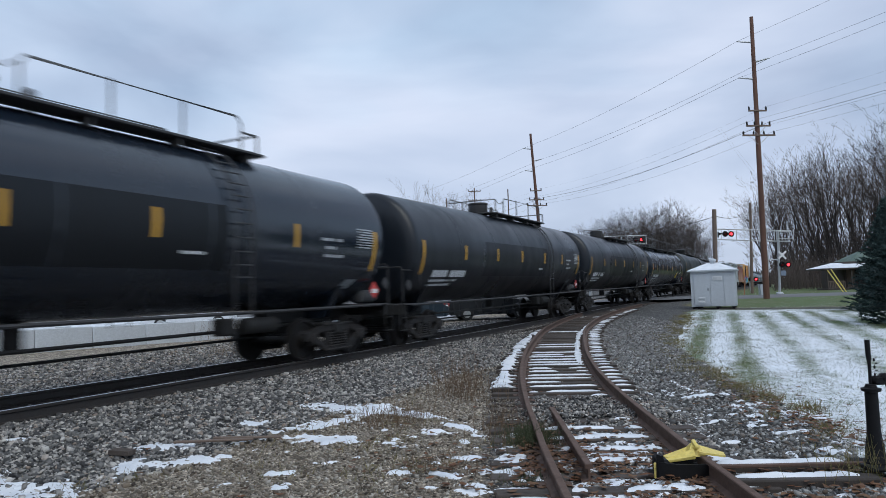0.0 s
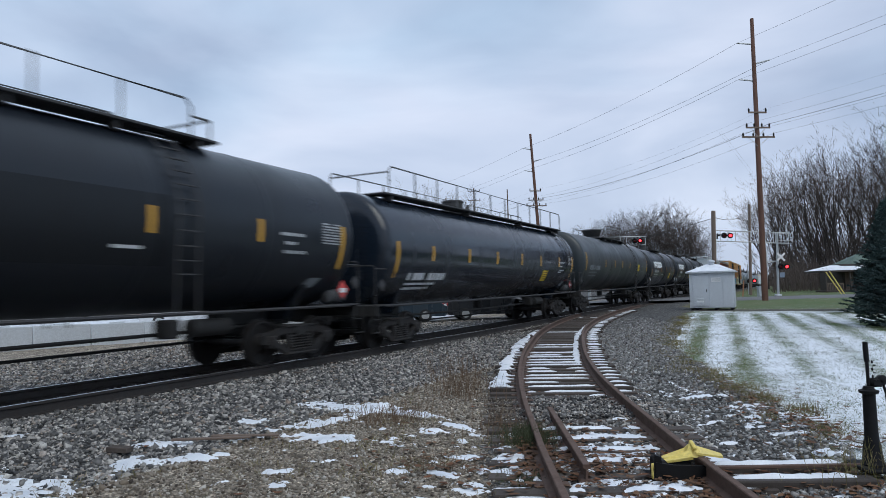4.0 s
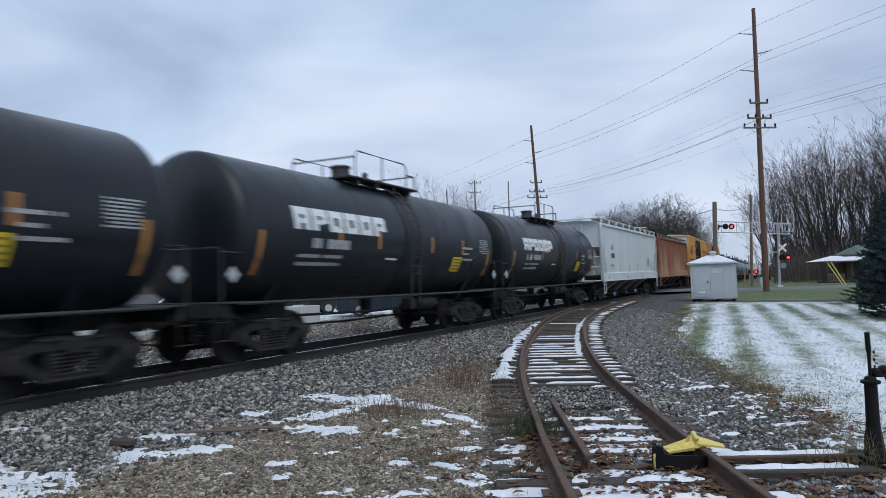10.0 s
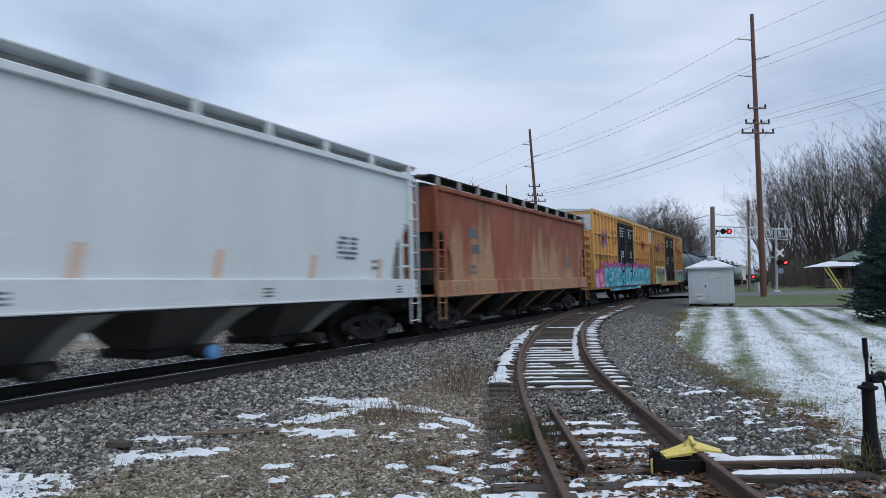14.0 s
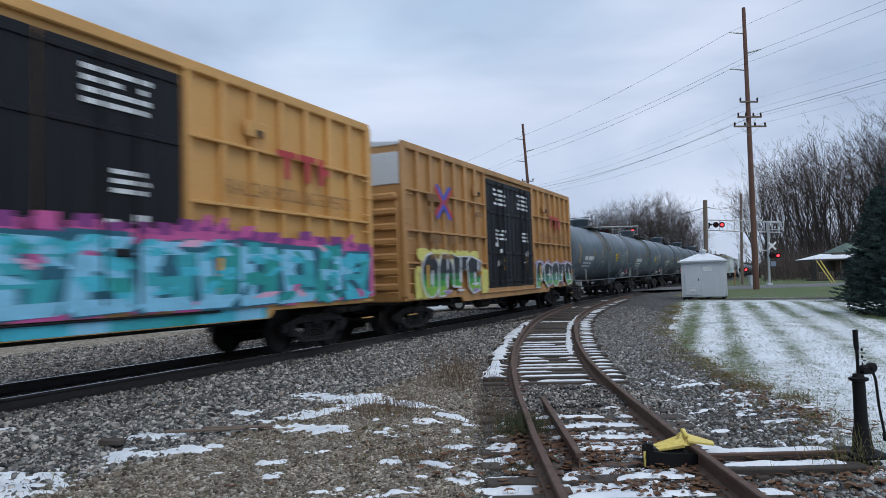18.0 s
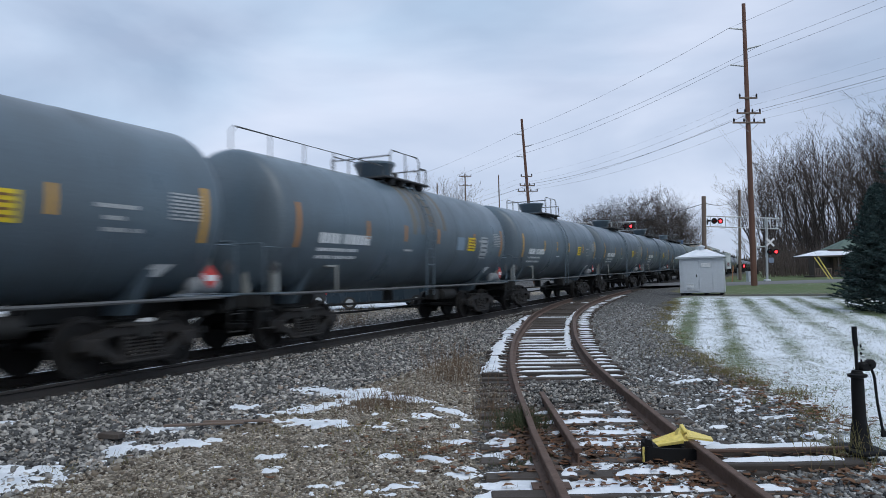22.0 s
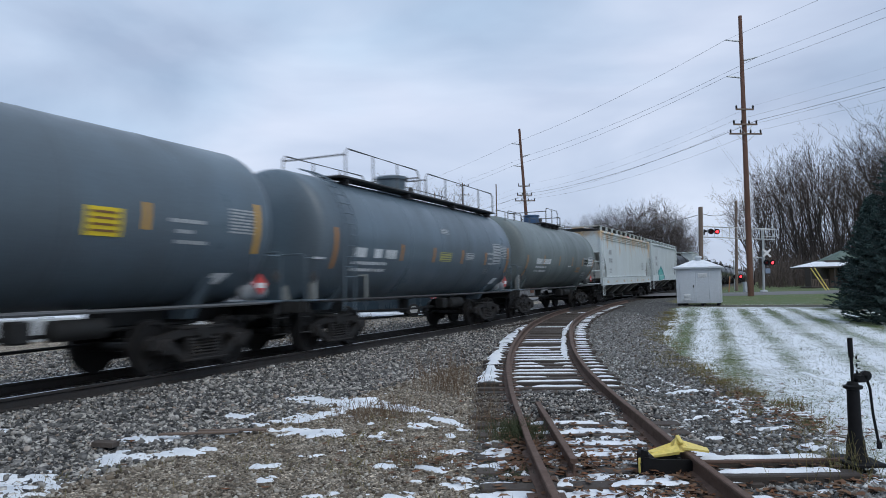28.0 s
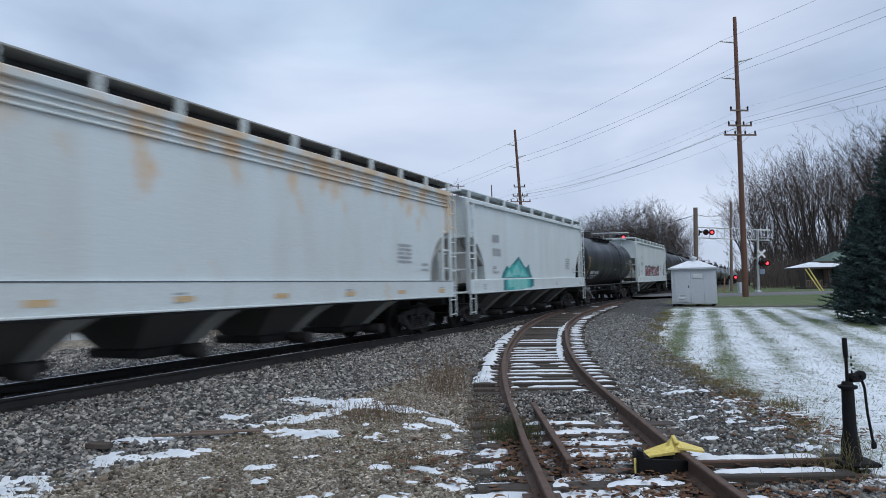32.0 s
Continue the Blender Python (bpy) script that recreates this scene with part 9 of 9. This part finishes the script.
def snow_patches():
    spots = SNOW_SPOTS
    # thin sheets with ragged edges, cut from a fine grid where the snow lies deep enough
    st = 0.02
    gx, gy = np.arange(-6.5, 8.0, st), np.arange(5.2, 13.0, st)
    X, Y = np.meshgrid(gx, gy)
    deep = np.full(X.shape, -1.0)
    for x, y, w, d, turn in spots:
        c, s = math.cos(radians(turn)), math.sin(radians(turn))
        u, v = (X - x) * c + (Y - y) * s, -(X - x) * s + (Y - y) * c
        deep = np.maximum(deep, 1.0 - (np.abs(u) / (w * 0.62)) ** 2 - (np.abs(v) / (d * 0.66)) ** 2)
    g = np.random.default_rng(3)
    rough = np.zeros(X.shape)
    for cell, amp in ((0.5, 0.35), (0.24, 0.6), (0.11, 0.85), (0.055, 0.6)):
        lat = g.uniform(-1, 1, (int(10 / cell) + 3, int(16 / cell) + 3))
        fx, fy = (X + 6.6) / cell, (Y - 5.1) / cell * 1.5
        ix, iy = np.minimum(fx.astype(int), lat.shape[1] - 2), np.minimum(fy.astype(int), lat.shape[0] - 2)
        tx, ty = fx - ix, fy - iy
        tx, ty = np.clip(tx * tx * (3 - 2 * tx), 0, 1), np.clip(ty * ty * (3 - 2 * ty), 0, 1)
        rough += amp * ((lat[iy, ix] * (1 - tx) + lat[iy, ix + 1] * tx) * (1 - ty) + (lat[iy + 1, ix] * (1 - tx) + lat[iy + 1, ix + 1] * tx) * ty)
    # thin flecks left between the larger patches, most of them along the siding
    v = siding_offset(X, Y)
    dust = np.full(X.shape, -1.0)
    dust = np.where((X > -1.3) & (v < -0.85) & (Y < 10.2), -0.56, dust)
    dust = np.where((X > -3.8) & (X <= -1.3) & (Y < 10.5) & (Y > 7.4), -0.85, dust)
    dust = np.where((np.abs(v) < 0.62) & (Y < 9.8), -0.20, dust)
    dust = np.where((v > 0.9) & (Y < 12.2), -0.60, dust)
    dust = np.where((v > 2.0) & (Y < 10.2) & (X < np.interp(Y, LAWN_Y, LAWN_X) + 0.3), -0.38, dust)
    deep = np.maximum(deep * 0.8 - 0.08, dust) + 0.78 * rough
    top = ground_z(X, Y) + np.clip((deep - 0.12) * 0.05, -0.03, 0.018) + 0.004
    inside = deep > 0.10
    cells = inside[:-1, :-1] | inside[1:, :-1] | inside[:-1, 1:] | inside[1:, 1:]
    # each connected patch is a thing; crumbs are joined
    n = X.shape[1]
    label = np.zeros(cells.shape, int)
    groups = []
    for y0, x0 in zip(*np.nonzero(cells)):
        if label[y0, x0]:
            continue
        groups.append([])
        todo = [(y0, x0)]
        label[y0, x0] = len(groups)
        while todo:
            cy, cx = todo.pop()
            groups[-1].append(cy * n + cx)
            for qy, qx in ((cy + 1, cx), (cy - 1, cx), (cy, cx + 1), (cy, cx - 1)):
                if 0 <= qy < cells.shape[0] and 0 <= qx < cells.shape[1] and cells[qy, qx] and not label[qy, qx]:
                    label[qy, qx] = len(groups)
                    todo.append((qy, qx))
    crumbs = [k for g_ in groups if len(g_) < 110 for k in g_]
    P = np.stack([X, Y, top], -1).reshape(-1, 3)

    def sheet(name, ks):
        k = np.array(ks)
        quads = np.stack([k, k + 1, k + n + 1, k + n], -1)
        used, inv = np.unique(quads, return_inverse=True)
        return big_mesh(name, P[used], inv.reshape(-1, 4), M_SNOW, True)

    for g_ in groups:
        if len(g_) >= 110:
            ob = new("snow_patch", sheet("snow_patch", g_))
            tagged(ob, "large ragged patch of old snow on the gravel" if len(g_) > 900 else "small thin patch of old snow on the ground", "snow", "snow patches")
    if crumbs:
        tagged(new("snow_crumbs", sheet("snow_crumbs", crumbs)), "scattered crumbs of old snow on gravel and dirt", "snow", kind="stuff")


snow_patches()


def stone_shapes(n, seed):
    """Angular lumps: a box with its corners knocked about."""
    r = np.random.default_rng(seed)
    bv = np.array([(x, y, z) for x in (-1, 1) for y in (-1, 1) for z in (-1, 1)], float) * 0.62
    bf = np.array([(0, 1, 3), (0, 3, 2), (4, 6, 7), (4, 7, 5), (0, 4, 5), (0, 5, 1), (2, 3, 7), (2, 7, 6), (0, 2, 6), (0, 6, 4), (1, 5, 7), (1, 7, 3)])
    out = []
    for _ in range(n):
        v = (bv + r.uniform(-0.30, 0.30, bv.shape)) * np.array([1.15, r.uniform(0.7, 1.0), r.uniform(0.5, 0.85)])
        t = r.uniform(-0.7, 0.7)
        c, s = math.cos(t), math.sin(t)
        v = np.stack([v[:, 0] * c - v[:, 2] * s, v[:, 1], v[:, 0] * s + v[:, 2] * c], -1)
        out.append(v)
    return out, bf


def scatter_stones():
    r = np.random.default_rng(21)
    shapes, bf = stone_shapes(24, 2)
    n = 560000
    y = 4.6 + 31 * r.random(n) ** 1.7
    x = -15 + 24 * r.random(n)
    u, v = main_offset(x, y), siding_offset(x, y)
    keep = np.zeros(n)
    shoulder = (u > 0.86) & (u < 4.4)
    keep = np.where(shoulder, 1.0, keep)
    keep = np.where((u > 4.2) & (v < -0.9), 0.7, keep)
    keep = np.where((np.abs(v) < 1.3) & (u > 2.6), np.where((y > 9.3) & (y < 11.9), 1.0, 0.5), keep)
    keep = np.where((v >= 1.3) & (x < np.interp(y, LAWN_Y, LAWN_X) + 0.1), 1.0, keep)
    keep = np.where((v > 1.2) & (v < 2.75) & (np.abs(y - 7.03) < 0.13), 0.06, keep)
    keep = np.where((np.abs(u) < 0.68) & (y < 24), 0.5, keep)
    keep = np.where((u < -0.85) & (u > -9), 0.4, keep)
    keep *= 1 - 0.8 * snow_lies(x, y)
    inland = np.interp(y, LAWN_Y, LAWN_X) - x
    keep *= 1 - 0.5 * (inland > 0) * (inland < 1.3) * (y > 7.3) * (y < 14)
    keep *= np.abs(x) < y * 0.70 + 0.6
    # thin out with distance, where the ground's own grain takes over
    keep *= np.clip(1.15 - (y - 12) / 26, 0.25, 1)
    ok = r.random(n) < keep
    x, y, u, v = x[ok], y[ok], u[ok], v[ok]
    x, y, u, v = x[:180000], y[:180000], u[:180000], v[:180000]
    m = len(x)
    size = np.clip(r.lognormal(-3.76, 0.40, m), 0.011, 0.066)
    size = np.where((u > 0.8) & (u < 4.4), size * 0.82, size)
    size = np.where((u > 4.2) & (v < -0.9), size * r.uniform(0.28, 0.62, m), size)
    size = np.where((v > -1.3), size * 0.72, size)
    z = ground_z(x, y) + size * 0.22
    z = z + 0.075 * (np.abs(v) < 1.32) * smooth(9.2, 9.7, y) * (1 - smooth(11.4, 12.0, y)) * r.uniform(0.5, 1.1, m)
    z = z + 0.045 * (u > 0.86) * (1 - smooth(0.95, 1.9, u))
    kinds = r.integers(0, len(shapes), m)
    ang = r.uniform(0, 6.283, m)
    tilt = r.uniform(-0.5, 0.5, m)
    nv = len(shapes[0])
    V = np.empty((m, nv, 3), np.float32)
    base = np.stack(shapes)[kinds] * size[:, None, None]
    c, s = np.cos(tilt)[:, None], np.sin(tilt)[:, None]
    by, bz = base[:, :, 1] * c - base[:, :, 2] * s, base[:, :, 1] * s + base[:, :, 2] * c
    c, s = np.cos(ang)[:, None], np.sin(ang)[:, None]
    V[:, :, 0] = base[:, :, 0] * c - by * s + x[:, None]
    V[:, :, 1] = base[:, :, 0] * s + by * c + y[:, None]
    V[:, :, 2] = bz + z[:, None]
    for name, pick, mat, lab in (("ballast_stones", (v <= 1.3) & ~((u > 4.0) & (v < -0.9)), M_STONE, "loose grey crushed ballast stones"), ("dirt_pebbles", (u > 4.0) & (v < -0.9), M_PEBBLE, "small brown and grey pebbles on packed dirt"), ("cinder_stones", v > 1.3, M_CINDER, "dark grey cinders and small stones beside the siding")):
        k = int(pick.sum())
        Fc = (bf[None] + (np.arange(k) * nv)[:, None, None]).reshape(-1, 3)
        tagged(new(name, big_mesh(name, V[pick].reshape(-1, 3), Fc, mat)), lab, "gravel", kind="stuff")


scatter_stones()


def blades(name, label, x, y, h, w, mat, seed, lean=0.5):
    r = np.random.default_rng(seed)
    m = len(x)
    z = ground_z(x, y) - 0.005
    a = r.uniform(0, 6.283, m)
    hh = h * r.uniform(0.5, 1.3, m)
    l = r.normal(0, lean, (m, 2)) * hh[:, None]
    dx, dy = np.cos(a) * w, np.sin(a) * w
    V = np.empty((m, 3, 3), np.float32)
    V[:, 0] = np.stack([x - dx, y - dy, z], -1)
    V[:, 1] = np.stack([x + dx, y + dy, z], -1)
    V[:, 2] = np.stack([x + l[:, 0], y + l[:, 1], z + hh], -1)
    tagged(new(name, big_mesh(name, V.reshape(-1, 3), np.arange(m * 3).reshape(-1, 3), mat)), label, "grass", kind="stuff")


def scatter_grass():
    r = np.random.default_rng(31)
    n = 150000
    y = 5.5 + 33 * r.random(n) ** 1.5
    x = 4 + 20 * r.random(n)
    ok = (r.random(n) < lawn_zone(x, y) * (0.55 + 0.45 * smooth(-0.3, 0.5, wobble(x, y, 1.6, 8)))) & (x < y * 0.68 + 0.8)
    x, y = x[ok][:60000], y[ok][:60000]
    blades("lawn_grass", "short winter grass blades poking through snow", x, y, 0.045, 0.005, M_GRASS, 5, 0.9)
    # dry grass along the lawn's edge, round the weeds and beside the rails
    cx = np.concatenate([r.normal(0, 0.26, 18000) + np.repeat(np.interp(np.linspace(8, 34, 60), LAWN_Y, LAWN_X), 300), r.normal(0.87, 0.16, 700), r.normal(-0.9, 0.9, 2200), r.normal(-3.5, 0.6, 500), r.normal(4.1, 0.25, 500)])
    cy = np.concatenate([np.repeat(np.linspace(8, 34, 60), 300) + r.normal(0, 0.4, 18000), r.normal(8.55, 0.2, 700), r.normal(8.2, 1.6, 2200), r.normal(6.7, 0.4, 500), r.normal(6.5, 0.3, 500)])
    patch = (wobble(cx, cy, 2.6, 9) > 0.05)
    blades("dry_grass", "dry straw-coloured grass tufts", cx[patch], cy[patch], 0.085, 0.0045, M_DRYGRASS, 6, 0.6)


scatter_grass()


def scatter_leaves():
    r = np.random.default_rng(41)
    cx, cy = [], []
    for n, (mx, sx_), (my, sy_) in ((260, (0.85, 0.10), (7.9, 0.5)), (160, (0.6, 0.15), (7.2, 0.5)), (300, (1.35, 0.15), (7.6, 0.35)), (260, (1.9, 0.3), (6.15, 0.25)), (300, (2.9, 0.5), (5.95, 0.2)), (260, (4.2, 0.3), (9.6, 1.1)), (260, (-9.5, 2.0), (14.5, 1.6)), (300, (-7.0, 1.2), (19.0, 2.0)), (220, (0.75, 0.12), (8.3, 0.9)), (260, (2.75, 0.3), (6.85, 0.3)), (260, (4.45, 0.25), (8.6, 0.7)), (220, (4.6, 0.2), (10.5, 1.0)), (900, (1.6, 0.5), (7.2, 0.9)), (500, (1.05, 0.2), (8.0, 1.0)), (350, (2.25, 0.25), (7.0, 0.7)), (300, (4.2, 0.5), (8.6, 1.6)), (260, (3.4, 0.5), (6.5, 0.35)), (200, (-0.2, 0.4), (7.2, 0.5)), (160, (5.0, 0.4), (12, 2.0)), (200, (-1, 1.8), (8.2, 1.4)), (200, (1.4, 0.5), (10.5, 1.5))):
        n = int(n * 0.36)
        cx.append(r.normal(mx, sx_, n))
        cy.append(np.maximum(r.normal(my, sy_, n), 5.2))
    x, y = np.concatenate(cx), np.concatenate(cy)
    m = len(x)
    z = ground_z(x, y) + r.uniform(0.02, 0.065, m)
    a = r.uniform(0, 6.283, m)
    L = r.uniform(0.028, 0.066, m)
    tip = r.uniform(-0.02, 0.03, (m, 2))
    c, s = np.cos(a), np.sin(a)
    pts = [(-1, 0), (-0.3, 0.5), (0.5, 0.42), (1, 0), (0.45, -0.45), (-0.35, -0.5)]
    V = np.empty((m, 6, 3), np.float32)
    for k, (p, q) in enumerate(pts):
        V[:, k, 0] = x + L * (p * c - q * s)
        V[:, k, 1] = y + L * (p * s + q * c)
        V[:, k, 2] = z + (abs(p) * tip[:, 0] + abs(q) * tip[:, 1])
    f = np.array([[0, 1, 5, 5], [1, 2, 4, 5], [2, 3, 4, 4]])
    tri = np.array([[0, 1, 5], [1, 2, 5], [2, 4, 5], [2, 3, 4]])
    Fc = (tri[None] + (np.arange(m) * 6)[:, None, None]).reshape(-1, 3)
    tagged(new("fallen_leaves", big_mesh("fallen_leaves", V.reshape(-1, 3), Fc, M_LEAF)), "brown fallen oak leaves drifted between the rails", "leaves", kind="stuff")


scatter_leaves()


def near(cx, cy, sx_, sy_):
    return lambda r: (r.gauss(cx, sx_), r.gauss(cy, sy_))


def weeds(name, label, cx, cy, sx_, sy_, n, h0, h1, seed, mat):
    r = random.Random(seed)
    segs = []
    z0 = float(ground_z(cx, cy))
    for _ in range(n):
        x, y = r.gauss(0, sx_), r.gauss(0, sy_)
        h = r.uniform(h0, h1)
        p = Vector((x, y, float(ground_z(cx + x, cy + y)) - z0 - 0.02))
        d = Vector((r.gauss(0, 0.25), r.gauss(0, 0.25), 1)).normalized()
        q = p + d * h
        w = 0.003
        segs.append((p, q, w, w * 0.6, 0))
        for _k in range(r.randint(2, 6)):
            f = r.uniform(0.3, 1.0)
            b = p.lerp(q, f)
            e = b + (d + Vector((r.gauss(0, 0.8), r.gauss(0, 0.8), r.uniform(-0.1, 0.5)))).normalized() * h * r.uniform(0.1, 0.3)
            segs.append((b, e, w * 0.7, w * 0.4, 0))
    t = thing("dead_weeds", label, "weeds", pose(cx, cy, z0))
    part("stalks", seg_mesh("stalks", segs, mat, 3), None, t)


weeds("w", "tall dead brown weed stalks on the gravel", -0.1, 11.9, 0.25, 0.3, 110, 0.3, 0.85, 1, M_WEED)
weeds("w", "low dead weeds between snow patches", -1.0, 9.7, 0.34, 0.28, 240, 0.08, 0.3, 2, M_WEED)
weeds("w", "low dead weeds beside the siding", 0.52, 9.0, 0.2, 0.5, 90, 0.08, 0.32, 3, M_WEED)
weeds("w", "dull green weeds growing against the rail", 0.80, 8.45, 0.16, 0.22, 480, 0.07, 0.26, 4, M_WEED_GREEN)
weeds("w", "low brown weeds on the packed dirt", -0.3, 7.4, 0.25, 0.2, 70, 0.05, 0.16, 5, M_WEED)
weeds("w", "dead weed stalks by the siding's ties", 0.2, 12.3, 0.3, 0.8, 60, 0.12, 0.42, 6, M_WEED)
weeds("w", "thin dry weeds round the switch stand", 3.75, 6.5, 0.25, 0.15, 45, 0.15, 0.5, 7, M_DRYGRASS)
weeds("w", "green weeds at the edge of the siding", 0.6, 6.9, 0.14, 0.14, 120, 0.04, 0.1, 8, M_WEED_GREEN)
weeds("w", "reddish dead bush at the foot of the block wall", -8.0, 25.6, 0.7, 0.5, 340, 0.25, 0.95, 9, M_WEED)
weeds("w", "dead reddish grass beyond the ballast", -6.3, 21.3, 1.2, 0.5, 260, 0.1, 0.3, 10, M_WEED)
weeds("w", "dead brown bush beyond the track", -3.6, 24.2, 0.5, 0.4, 160, 0.3, 0.9, 11, M_WEED)
weeds("w", "yellowing grass tuft at the edge of the lawn", 4.55, 11.6, 0.16, 0.3, 150, 0.05, 0.14, 12, M_DRYGRASS)
weeds("w", "yellowing grass tuft at the edge of the lawn", 4.8, 9.8, 0.13, 0.15, 110, 0.05, 0.16, 13, M_DRYGRASS)
weeds("w", "yellowing grass tuft at the edge of the lawn", 4.5, 14.2, 0.25, 0.4, 140, 0.05, 0.14, 14, M_DRYGRASS)


def motions():
    times = [k * 1.0 for k in range(33)]
    for car, centre in TRAIN:
        rows = []
        for t in times:
            s = centre - SPEED * t
            x, y, z, h = main_at(s)
            x2, y2, z2, _ = main_at(s + 4)
            rows.append((t, pose(x, y, z, 0, -math.degrees(math.atan2(z2 - z, 4)), 90 - math.degrees(h))))
        walk(car, rows)
    # all wheelsets turn alike: one set of keys for each end of a truck
    turn = math.degrees(SPEED / 0.457) * 0.0667
    for sg in (-1, 1):
        first = WHEELSETS[sg][0]
        walk(first, [(k / 15, pose(0.889 * sg, 0, 0.457, 0, 0, 0) @ Matrix.Rotation(radians(-turn * k), 4, "Y")) for k in range(481)])
        act, slot = first.animation_data.action, first.animation_data.action_slot
        for w in WHEELSETS[sg][1:]:
            w.rotation_mode = "QUATERNION"
            w.animation_data_create()
            w.animation_data.action = act
            w.animation_data.action_slot = slot


motions()
